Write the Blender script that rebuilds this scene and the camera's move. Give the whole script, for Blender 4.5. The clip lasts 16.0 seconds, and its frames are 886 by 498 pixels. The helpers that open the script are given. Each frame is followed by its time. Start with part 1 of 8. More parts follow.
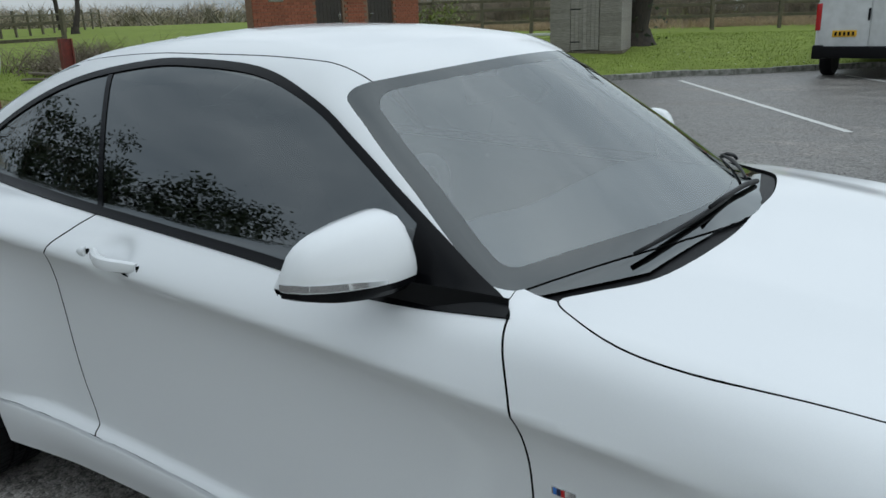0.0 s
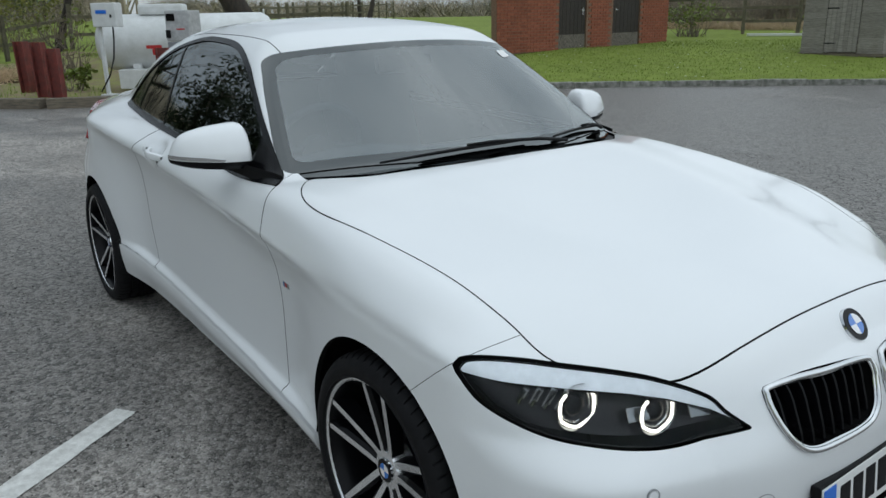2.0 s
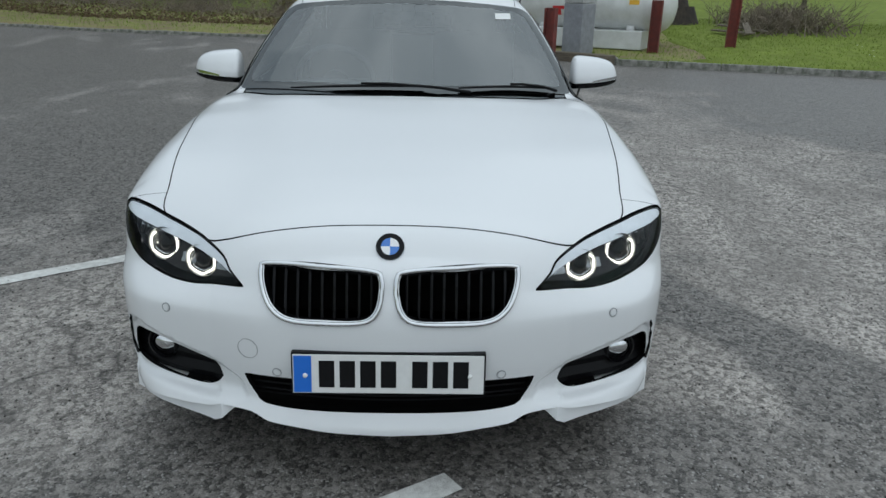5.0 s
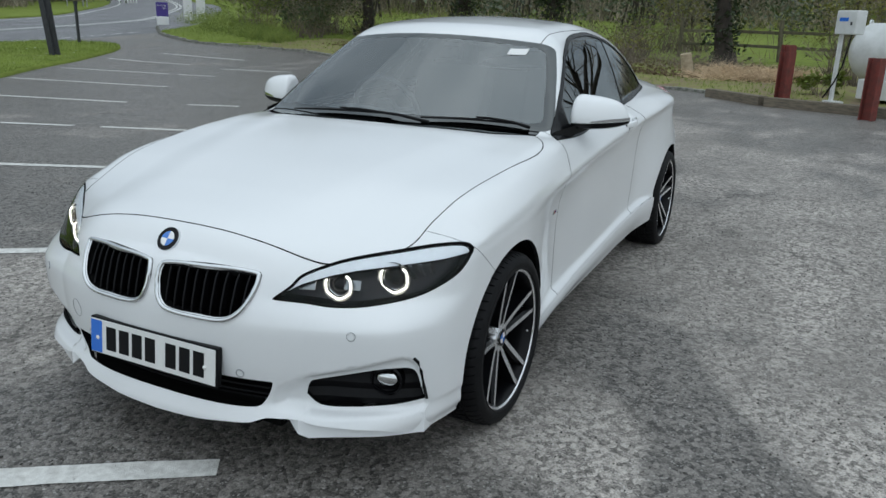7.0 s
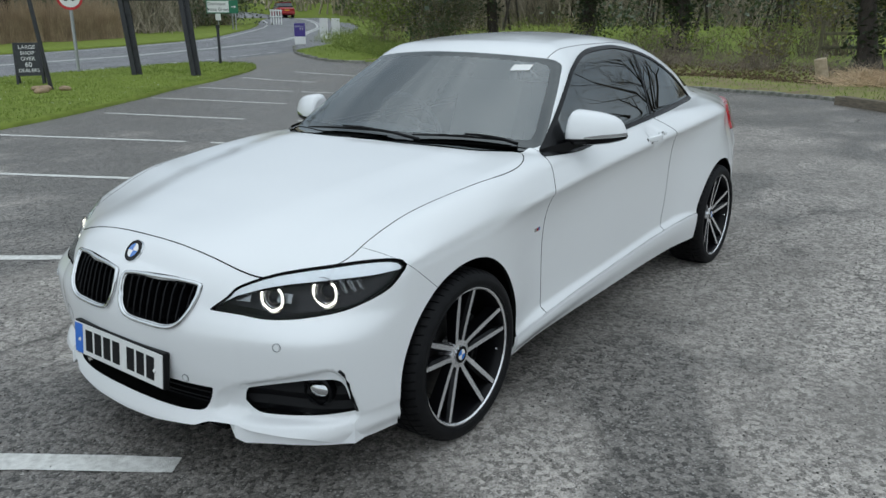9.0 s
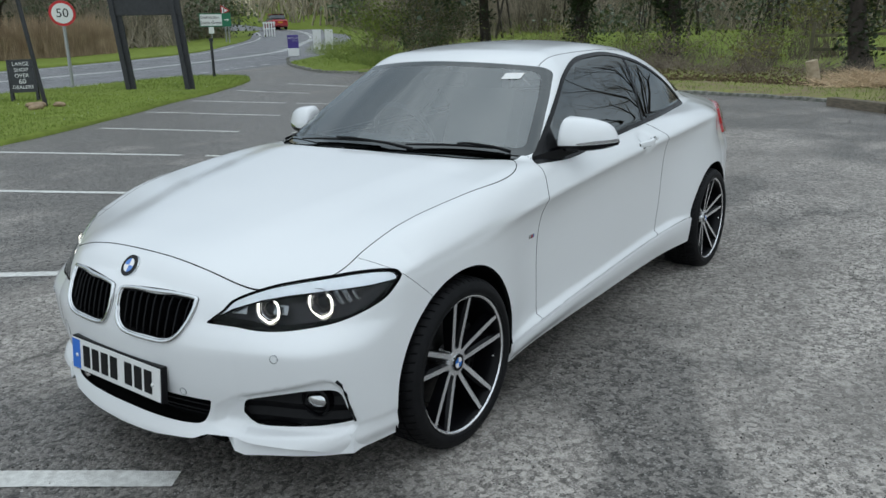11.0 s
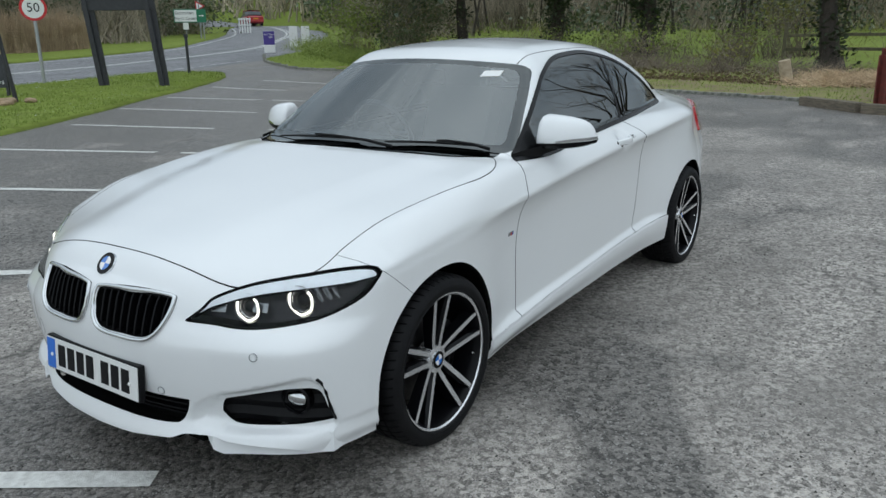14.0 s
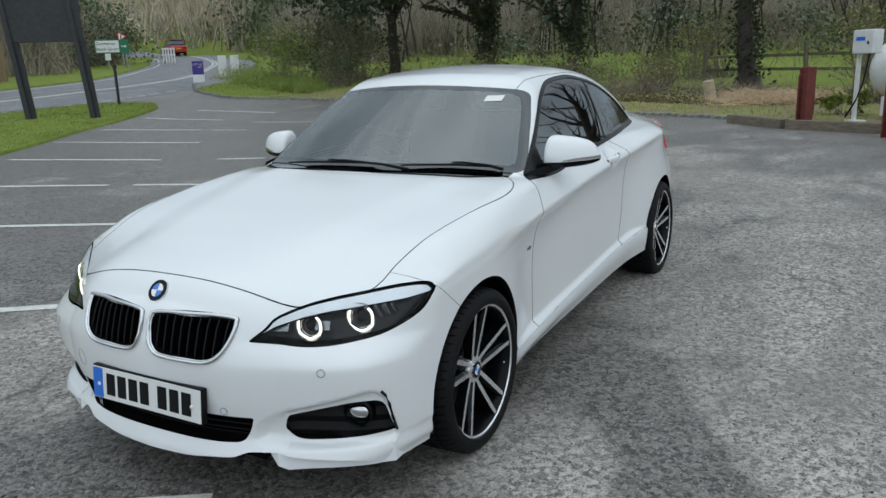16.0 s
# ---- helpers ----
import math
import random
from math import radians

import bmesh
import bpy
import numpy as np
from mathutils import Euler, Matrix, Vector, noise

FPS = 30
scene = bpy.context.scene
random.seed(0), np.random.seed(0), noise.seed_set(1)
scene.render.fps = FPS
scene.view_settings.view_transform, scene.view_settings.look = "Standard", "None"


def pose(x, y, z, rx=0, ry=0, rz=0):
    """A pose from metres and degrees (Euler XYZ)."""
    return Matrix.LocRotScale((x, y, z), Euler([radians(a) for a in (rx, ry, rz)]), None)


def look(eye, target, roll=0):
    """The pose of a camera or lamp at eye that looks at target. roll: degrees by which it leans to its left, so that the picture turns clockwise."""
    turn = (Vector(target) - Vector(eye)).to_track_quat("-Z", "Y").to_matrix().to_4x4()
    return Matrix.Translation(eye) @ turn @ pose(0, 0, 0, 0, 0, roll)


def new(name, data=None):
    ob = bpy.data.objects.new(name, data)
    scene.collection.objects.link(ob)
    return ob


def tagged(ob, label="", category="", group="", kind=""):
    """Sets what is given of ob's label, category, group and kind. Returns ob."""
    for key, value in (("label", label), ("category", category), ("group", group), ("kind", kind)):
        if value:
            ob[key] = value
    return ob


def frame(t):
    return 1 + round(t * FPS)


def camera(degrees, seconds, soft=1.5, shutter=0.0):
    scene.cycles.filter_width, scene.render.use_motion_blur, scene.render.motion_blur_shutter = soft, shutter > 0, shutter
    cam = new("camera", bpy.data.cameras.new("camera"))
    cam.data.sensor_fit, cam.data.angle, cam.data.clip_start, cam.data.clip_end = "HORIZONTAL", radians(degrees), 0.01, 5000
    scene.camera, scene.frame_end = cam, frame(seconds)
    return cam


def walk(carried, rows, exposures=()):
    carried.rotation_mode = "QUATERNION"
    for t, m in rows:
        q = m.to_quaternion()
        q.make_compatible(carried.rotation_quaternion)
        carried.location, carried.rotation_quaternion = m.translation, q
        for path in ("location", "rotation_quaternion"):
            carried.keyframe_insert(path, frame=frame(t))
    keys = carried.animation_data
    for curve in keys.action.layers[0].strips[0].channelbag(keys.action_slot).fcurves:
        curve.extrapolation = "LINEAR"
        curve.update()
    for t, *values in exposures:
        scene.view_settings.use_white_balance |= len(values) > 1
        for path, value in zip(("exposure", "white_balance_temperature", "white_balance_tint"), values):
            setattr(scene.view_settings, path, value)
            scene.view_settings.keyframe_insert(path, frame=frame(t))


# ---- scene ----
cam = camera(60.3, 16.0)
PATH = [
    (0, (-0.091, -1.84, 1.425), (-1.145, -0.244, 0.841), -2.1),
    (0.5, (0.261, -1.846, 1.421), (-0.963, -0.36, 0.88), -1.5),
    (1, (0.677, -1.835, 1.429), (-0.675, -0.462, 0.893), -1.6),
    (1.5, (1.062, -1.851, 1.427), (-0.385, -0.587, 0.869), -1.25),
    (2, (1.452, -1.704, 1.402), (-0.092, -0.573, 0.823), -1.05),
    (2.5, (1.825, -1.674, 1.421), (0.209, -0.66, 0.819), -0.12),
    (3, (2.16, -1.517, 1.437), (0.472, -0.642, 0.814), 0.9),
    (3.5, (2.358, -1.217, 1.436), (0.604, -0.501, 0.792), 1.75),
    (4, (2.45, -0.797, 1.407), (0.633, -0.273, 0.749), 2.08),
    (4.5, (2.612, -0.335, 1.385), (0.749, -0.038, 0.719), 1.83),
    (4.7, (2.667, -0.163, 1.396), (0.789, 0.036, 0.731), 1.55),
    (6.8, (2.402, 1.613, 1.394), (0.66, 0.818, 0.816), 1.5),
    (7, (2.345, 1.751, 1.378), (0.627, 0.901, 0.808), 1.6),
    (7.5, (2.227, 2.046, 1.385), (0.568, 1.079, 0.826), 1.5),
    (8, (2.116, 2.154, 1.398), (0.506, 1.105, 0.843), 1.0),
    (8.5, (2.072, 2.253, 1.405), (0.507, 1.138, 0.851), 0.2),
    (9, (2.044, 2.289, 1.41), (0.504, 1.134, 0.865), -0.3),
    (11.5, (2.053, 2.304, 1.417), (0.502, 1.155, 0.893), -1.5),
    (12, (2.058, 2.303, 1.419), (0.502, 1.161, 0.893), -1.3),
    (12.5, (2.062, 2.299, 1.415), (0.503, 1.161, 0.889), -1.0),
    (13, (2.062, 2.299, 1.413), (0.503, 1.164, 0.882), -0.8),
    (13.5, (2.056, 2.3, 1.412), (0.491, 1.175, 0.877), -0.8),
    (14, (2.056, 2.297, 1.414), (0.474, 1.194, 0.883), -1.0),
    (14.5, (2.128, 2.251, 1.432), (0.521, 1.179, 0.915), -1.4),
    (15, (2.211, 2.127, 1.449), (0.571, 1.097, 0.949), -1.7),
    (15.5, (2.286, 2.103, 1.425), (0.618, 1.112, 0.938), -2.0),
    (16, (2.381, 2.054, 1.43), (0.69, 1.097, 0.957), -1.9),
]
EXPOSURES = ((0, 0.21), (2.5, 0.20), (4.0, 0.14), (4.7, 0.12), (6.8, 0.25), (8.5, 0.31), (16, 0.31))
walk(cam, [(t, look(eye, target, roll)) for t, eye, target, roll in PATH], EXPOSURES)

# world: overcast daylight
SUN_EL, SUN_AZ = 46.0, 48.0
world = bpy.data.worlds.new("overcast_sky")
scene.world = world
world.use_nodes = True
wn, wl = world.node_tree.nodes, world.node_tree.links
wn.clear()
w_out = wn.new("ShaderNodeOutputWorld")
w_sky = wn.new("ShaderNodeTexSky")
w_sky.sky_type, w_sky.sun_disc = "NISHITA", False
w_sky.sun_elevation, w_sky.sun_rotation = radians(SUN_EL), radians(SUN_AZ)
w_bg = wn.new("ShaderNodeBackground")
w_bg.inputs["Strength"].default_value = 0.1
w_cloud = wn.new("ShaderNodeBackground")
w_co = wn.new("ShaderNodeTexCoord")
w_map = wn.new("ShaderNodeMapping")
w_map.inputs["Scale"].default_value = (1.0, 1.3, 2.4)
w_n1 = wn.new("ShaderNodeTexNoise")
w_n1.inputs["Scale"].default_value, w_n1.inputs["Detail"].default_value = 1.6, 7.0
w_n1.inputs["Roughness"].default_value, w_n1.inputs["Distortion"].default_value = 0.55, 0.4
w_ramp = wn.new("ShaderNodeValToRGB")
w_ramp.color_ramp.elements[0].position, w_ramp.color_ramp.elements[0].color = 0.34, (0.43, 0.515, 0.585, 1)
w_ramp.color_ramp.elements[1].position, w_ramp.color_ramp.elements[1].color = 0.66, (0.775, 0.87, 0.94, 1)
w_mix = wn.new("ShaderNodeMixShader")
w_mix.inputs[0].default_value = 0.86
wl.new(w_co.outputs["Generated"], w_map.inputs["Vector"])
wl.new(w_map.outputs[0], w_n1.inputs["Vector"])
wl.new(w_n1.outputs["Fac"], w_ramp.inputs[0])
wl.new(w_ramp.outputs[0], w_cloud.inputs["Color"])
# the cloud cover is brighter towards the veiled sun
w_dot = wn.new("ShaderNodeVectorMath")
w_dot.operation = "DOT_PRODUCT"
w_dot.inputs[1].default_value = (math.sin(radians(SUN_AZ)) * math.cos(radians(SUN_EL)), math.cos(radians(SUN_AZ)) * math.cos(radians(SUN_EL)), math.sin(radians(SUN_EL)))
w_gain = wn.new("ShaderNodeMapRange")
for k, v in enumerate((-1.0, 1.0, 0.66, 1.30)):
    w_gain.inputs[k + 1].default_value = v
wl.new(w_co.outputs["Generated"], w_dot.inputs[0])
wl.new(w_dot.outputs["Value"], w_gain.inputs[0])
w_sep = wn.new("ShaderNodeSeparateXYZ")
w_low = wn.new("ShaderNodeMapRange")
for k, v in enumerate((0.0, 1.0, 0.64, 1.07)):
    w_low.inputs[k + 1].default_value = v
w_both = wn.new("ShaderNodeMath")
w_both.operation = "MULTIPLY"
wl.new(w_co.outputs["Generated"], w_sep.inputs[0])
wl.new(w_sep.outputs["Z"], w_low.inputs[0])
wl.new(w_gain.outputs[0], w_both.inputs[0])
wl.new(w_low.outputs[0], w_both.inputs[1])
wl.new(w_both.outputs[0], w_cloud.inputs["Strength"])
wl.new(w_sky.outputs[0], w_bg.inputs["Color"])
wl.new(w_bg.outputs[0], w_mix.inputs[1])
wl.new(w_cloud.outputs[0], w_mix.inputs[2])
wl.new(w_mix.outputs[0], w_out.inputs["Surface"])
sun = new("sun", bpy.data.lights.new("sun", "SUN"))
sun.data.energy, sun.data.angle, sun.data.color = 0.5, radians(175), (0.93, 1.0, 1.0)
saz = radians(SUN_AZ)
sun.matrix_world = look((math.sin(saz) * 20, math.cos(saz) * 20, 20 * math.tan(radians(SUN_EL))), (0, 0, 0))

# ---------------------------------------------------------------- materials
MATS = {}


def mat(name, color, rough=0.6, metal=0.0, coat=0.0, noise_scale=0.0, noise_amt=0.0, big=0.0, bump=0.0, bump_scale=60.0,
        color2=None, spec=0.5, emit=0.0, trans=0.0, alpha=1.0, random_amt=0.0, stretch=(1, 1, 1), coat_rough=0.03, ior=1.5):
    """A principled material with two scales of colour variation and a fine relief, in object coordinates (metres)."""
    if name in MATS:
        return MATS[name]
    m = bpy.data.materials.new(name)
    m.use_nodes = True
    n, l = m.node_tree.nodes, m.node_tree.links
    b = n["Principled BSDF"]
    b.inputs["Base Color"].default_value = (*color, 1)
    b.inputs["Roughness"].default_value = rough
    b.inputs["Metallic"].default_value = metal
    b.inputs["Coat Weight"].default_value = coat
    b.inputs["Coat Roughness"].default_value = coat_rough
    b.inputs["Specular IOR Level"].default_value = spec
    b.inputs["Transmission Weight"].default_value = trans
    b.inputs["Alpha"].default_value = alpha
    b.inputs["IOR"].default_value = ior
    if emit:
        b.inputs["Emission Color"].default_value = (*color, 1)
        b.inputs["Emission Strength"].default_value = emit
    if noise_amt or bump or color2 or random_amt or big:
        co = n.new("ShaderNodeTexCoord")
        mp = n.new("ShaderNodeMapping")
        mp.inputs["Scale"].default_value = stretch
        l.new(co.outputs["Object"], mp.inputs["Vector"])
        fac = n.new("ShaderNodeTexNoise")
        fac.inputs["Scale"].default_value = noise_scale or 8.0
        fac.inputs["Detail"].default_value = 8.0
        fac.inputs["Roughness"].default_value = 0.65
        l.new(mp.outputs[0], fac.inputs["Vector"])
        mixc = n.new("ShaderNodeMix")
        mixc.data_type = "RGBA"
        c2 = color2 if color2 else tuple(max(0.0, c * (1 - noise_amt)) for c in color)
        mixc.inputs[6].default_value = (*color, 1)
        mixc.inputs[7].default_value = (*c2, 1)
        rng = n.new("ShaderNodeMapRange")
        rng.inputs[1].default_value, rng.inputs[2].default_value = 0.36, 0.64
        l.new(fac.outputs["Fac"], rng.inputs[0])
        l.new(rng.outputs[0], mixc.inputs[0])
        last = mixc.outputs[2]
        hsv = n.new("ShaderNodeHueSaturation")
        l.new(last, hsv.inputs["Color"])
        val = n.new("ShaderNodeMath")
        val.operation, val.inputs[1].default_value, val.inputs[2].default_value = "MULTIPLY_ADD", big, 1.0 - big / 2
        f2 = n.new("ShaderNodeTexNoise")
        f2.inputs["Scale"].default_value = (noise_scale or 8.0) / 9.0
        f2.inputs["Detail"].default_value = 4.0
        l.new(co.outputs["Object"], f2.inputs["Vector"])
        l.new(f2.outputs["Fac"], val.inputs[0])
        vout = val.outputs[0]
        if random_amt:
            oi = n.new("ShaderNodeObjectInfo")
            geo = n.new("ShaderNodeNewGeometry")
            add = n.new("ShaderNodeMath")
            add.operation = "ADD"
            l.new(oi.outputs["Random"], add.inputs[0])
            l.new(geo.outputs["Random Per Island"], add.inputs[1])
            r2 = n.new("ShaderNodeMath")
            r2.operation, r2.inputs[1].default_value, r2.inputs[2].default_value = "MULTIPLY_ADD", random_amt, 1.0 - random_amt
            l.new(add.outputs[0], r2.inputs[0])
            mul = n.new("ShaderNodeMath")
            mul.operation = "MULTIPLY"
            l.new(vout, mul.inputs[0])
            l.new(r2.outputs[0], mul.inputs[1])
            vout = mul.outputs[0]
        l.new(vout, hsv.inputs["Value"])
        l.new(hsv.outputs[0], b.inputs["Base Color"])
        if bump:
            f3 = n.new("ShaderNodeTexNoise")
            f3.inputs["Scale"].default_value, f3.inputs["Detail"].default_value = bump_scale, 6.0
            l.new(mp.outputs[0], f3.inputs["Vector"])
            bm_ = n.new("ShaderNodeBump")
            bm_.inputs["Strength"].default_value, bm_.inputs["Distance"].default_value = bump, 0.01
            l.new(f3.outputs["Fac"], bm_.inputs["Height"])
            l.new(bm_.outputs[0], b.inputs["Normal"])
    MATS[name] = m
    return m


def glass_mat(name, tint, see):
    """Tinted pane: a glossy front over a see-through body."""
    m = bpy.data.materials.new(name)
    m.use_nodes = True
    n, l = m.node_tree.nodes, m.node_tree.links
    n.clear()
    out = n.new("ShaderNodeOutputMaterial")
    tr = n.new("ShaderNodeBsdfTransparent")
    tr.inputs[0].default_value = (*tint, 1)
    gl = n.new("ShaderNodeBsdfGlossy")
    gl.inputs["Roughness"].default_value = 0.015
    gl.inputs["Color"].default_value = (0.96, 1.0, 1.0, 1)
    fr = n.new("ShaderNodeFresnel")
    fr.inputs["IOR"].default_value = see
    mx = n.new("ShaderNodeMixShader")
    l.new(fr.outputs[0], mx.inputs[0])
    l.new(tr.outputs[0], mx.inputs[1])
    l.new(gl.outputs[0], mx.inputs[2])
    l.new(mx.outputs[0], out.inputs[0])
    MATS[name] = m
    return m


PAINT = mat("white_car_paint", (0.80, 0.81, 0.815), rough=0.42, coat=1.0, noise_scale=900, noise_amt=0.05, big=0.0, spec=0.5, coat_rough=0.09)
BLACK_GLOSS = mat("gloss_black_trim", (0.004, 0.004, 0.005), rough=0.25, spec=0.18, noise_scale=30, noise_amt=0.2)
BLACK_PLASTIC = mat("black_plastic", (0.006, 0.006, 0.007), rough=0.5, spec=0.18, noise_scale=60, noise_amt=0.3, bump=0.08, bump_scale=900)
# Near-black for liners; on panel edges and in gaps it paints shade.
DARK_LINER = mat("dark_liner", (0.004, 0.004, 0.004), rough=0.9, spec=0.1, noise_scale=20, noise_amt=0.4)
RUBBER = mat("tyre_rubber", (0.009, 0.009, 0.010), rough=0.62, spec=0.16, noise_scale=25, noise_amt=0.35, bump=0.1, bump_scale=300)
CHROME = mat("chrome", (0.70, 0.71, 0.72), rough=0.05, metal=1.0, noise_scale=15, noise_amt=0.05)
MACHINED = mat("machined_alloy", (0.84, 0.84, 0.85), rough=0.27, metal=0.8, noise_scale=90, noise_amt=0.12, stretch=(1, 6, 1))
ALLOY_BLACK = mat("black_alloy", (0.004, 0.004, 0.005), rough=0.3, spec=0.16, noise_scale=30, noise_amt=0.2)
STEEL = mat("brake_steel", (0.10, 0.097, 0.094), rough=0.45, metal=1.0, noise_scale=40, noise_amt=0.25)
LAMP_DARK = mat("lamp_housing", (0.006, 0.006, 0.007), rough=0.28, spec=0.3, noise_scale=30, noise_amt=0.3)
LAMP_SILVER = mat("lamp_reflector", (0.72, 0.73, 0.74), rough=0.14, metal=1.0, noise_scale=30, noise_amt=0.1)
LAMP_RING = mat("lit_ring", (1.0, 0.97, 0.86), rough=0.3, emit=1.8)
LAMP_BOWL = mat("lamp_bowl", (0.30, 0.31, 0.31), rough=0.22, metal=1.0, noise_scale=40, noise_amt=0.3)
LAMP_STRIP = mat("frosted_lamp_strip", (0.86, 0.88, 0.90), rough=0.25, coat=0.5, noise_scale=40, noise_amt=0.1)
RED_LENS = mat("red_lamp_lens", (0.55, 0.010, 0.012), rough=0.12, coat=1.0, noise_scale=60, noise_amt=0.3)
ROUNDEL_BLUE = mat("roundel_blue", (0.02, 0.16, 0.55), rough=0.2, coat=1.0)
ROUNDEL_WHITE = mat("roundel_white", (0.8, 0.8, 0.8), rough=0.2, coat=1.0)
PLATE_WHITE = mat("plate_white", (0.78, 0.78, 0.76), rough=0.3, coat=0.4, noise_scale=40, noise_amt=0.06)
PLATE_BLUE = mat("plate_blue", (0.01, 0.15, 0.62), rough=0.3, coat=0.4)
INTERIOR = mat("interior_fabric", (0.12, 0.125, 0.132), rough=0.9, spec=0.2, noise_scale=12, noise_amt=0.12, big=0.1)
WINDSCREEN = glass_mat("windscreen_glass", (0.76, 0.88, 0.93), 2.6)
FRIT = glass_mat("black_printed_glass", (0.02, 0.02, 0.022), 2.0)
PRIVACY = glass_mat("tinted_side_glass", (0.04, 0.05, 0.05), 2.45)
CLEAR = glass_mat("clear_lens", (0.95, 0.96, 0.97), 1.25)

# ---------------------------------------------------------------- builders


def mesh_object(name, verts, faces, material, parent=None, label="", smooth=True):
    me = bpy.data.meshes.new(name)
    me.from_pydata([tuple(v) for v in verts], [], [tuple(f) for f in faces])
    me.update()
    if smooth:
        me.polygons.foreach_set("use_smooth", np.ones(len(me.polygons), dtype=bool))
    for mt in (material if isinstance(material, (list, tuple)) else (material,)):
        me.materials.append(mt)
    ob = new(name, me)
    if parent is not None:
        ob.parent = parent
    if label:
        ob["label"] = label
    return ob


def part(name, bm, material, parent=None, label="", smooth=False):
    """Links a bmesh as one mesh object under a thing or a part."""
    me = bpy.data.meshes.new(name)
    bm.normal_update()
    bm.to_mesh(me)
    bm.free()
    for mt in (material if isinstance(material, (list, tuple)) else (material,)):
        me.materials.append(mt)
    if smooth:
        me.polygons.foreach_set("use_smooth", np.ones(len(me.polygons), dtype=bool))
        me.set_sharp_from_angle(angle=radians(38))
    ob = new(name, me)
    if parent is not None:
        ob.parent = parent
    if label:
        ob["label"] = label
    return ob


def thing(name, m, label, category, group="", kind=""):
    ob = new(name)
    ob.matrix_basis = m
    return tagged(ob, label, category, group, kind)


def box(bm, size, at=(0, 0, 0), turn=None, bevel=0.0):
    m = Matrix.Translation(at) @ (turn.to_4x4() if turn else Matrix.Identity(4)) @ Matrix.Diagonal((*size, 1))
    r = bmesh.ops.create_cube(bm, size=1.0, matrix=m)
    if bevel:
        es = list({e for v in r["verts"] for e in v.link_edges})
        bmesh.ops.bevel(bm, geom=es, offset=bevel, segments=2, profile=0.6, affect="EDGES", clamp_overlap=True)
    return bm


def rod(bm, a, b, r1, r2=None, seg=10):
    a, b = Vector(a), Vector(b)
    d = b - a
    m = Matrix.Translation((a + b) / 2) @ d.to_track_quat("Z", "Y").to_matrix().to_4x4()
    bmesh.ops.create_cone(bm, cap_ends=True, segments=seg, radius1=r1, radius2=r1 if r2 is None else r2, depth=d.length, matrix=m)
    return bm


def lathe(bm, prof, seg=48, axis="Y", closed=False):
    """Turns a profile of (radius, offset) pairs round an axis."""
    rings = []
    for r, o in prof:
        ring = []
        for i in range(seg):
            a = 2 * math.pi * i / seg
            c, s = r * math.cos(a), r * math.sin(a)
            ring.append(bm.verts.new((c, o, s) if axis == "Y" else ((c, s, o) if axis == "Z" else (o, c, s))))
        rings.append(ring)
    pairs = list(zip(rings, rings[1:]))
    if closed:
        pairs.append((rings[-1], rings[0]))
    for p, q in pairs:
        for i in range(seg):
            j = (i + 1) % seg
            bm.faces.new((p[i], p[j], q[j], q[i]))
    return bm


def tube(name, pts, radius, material, parent=None, label="", seg=6, closed=False):
    """A round bar along a line of points."""
    pts = [Vector(p) for p in pts]
    verts, faces, n = [], [], len(pts)
    for i, p in enumerate(pts):
        a = pts[(i - 1) % n] if (closed or i) else p
        b = pts[(i + 1) % n] if (closed or i < n - 1) else p
        d = (b - a).normalized()
        u = d.orthogonal().normalized() if abs(d.z) > 0.95 else d.cross(Vector((0, 0, 1))).normalized()
        v = d.cross(u)
        r = radius(i / max(1, n - 1)) if callable(radius) else radius
        for k in range(seg):
            an = 2 * math.pi * k / seg
            verts.append(p + u * math.cos(an) * r + v * math.sin(an) * r)
    for i in range(n if closed else n - 1):
        for k in range(seg):
            k2, j = (k + 1) % seg, (i + 1) % n
            faces.append((i * seg + k, i * seg + k2, j * seg + k2, j * seg + k))
    if not closed:
        faces.append(tuple(range(seg))[::-1])
        faces.append(tuple(range((n - 1) * seg, n * seg)))
    return mesh_object(name, verts, faces, material, parent, label)


def curve1(keys):
    """A smooth function of one variable through a few (input, output) keys (monotone cubic)."""
    k = np.array(sorted(keys), dtype=float)
    x, y = k[:, 0], k[:, 1]
    h = np.diff(x)
    d = np.diff(y) / h
    m = np.zeros(len(x))
    m[0], m[-1] = d[0], d[-1]
    for i in range(1, len(x) - 1):
        if d[i - 1] * d[i] > 0:
            w1, w2 = 2 * h[i] + h[i - 1], h[i] + 2 * h[i - 1]
            m[i] = (w1 + w2) / (w1 / d[i - 1] + w2 / d[i])
    def f(v):
        v = np.asarray(v, dtype=float)
        c = np.clip(v, x[0], x[-1])
        i = np.clip(np.searchsorted(x, c) - 1, 0, len(h) - 1)
        t = (c - x[i]) / h[i]
        return ((2 * t**3 - 3 * t**2 + 1) * y[i] + (t**3 - 2 * t**2 + t) * h[i] * m[i]
                + (-2 * t**3 + 3 * t**2) * y[i + 1] + (t**3 - t**2) * h[i] * m[i + 1])
    return f


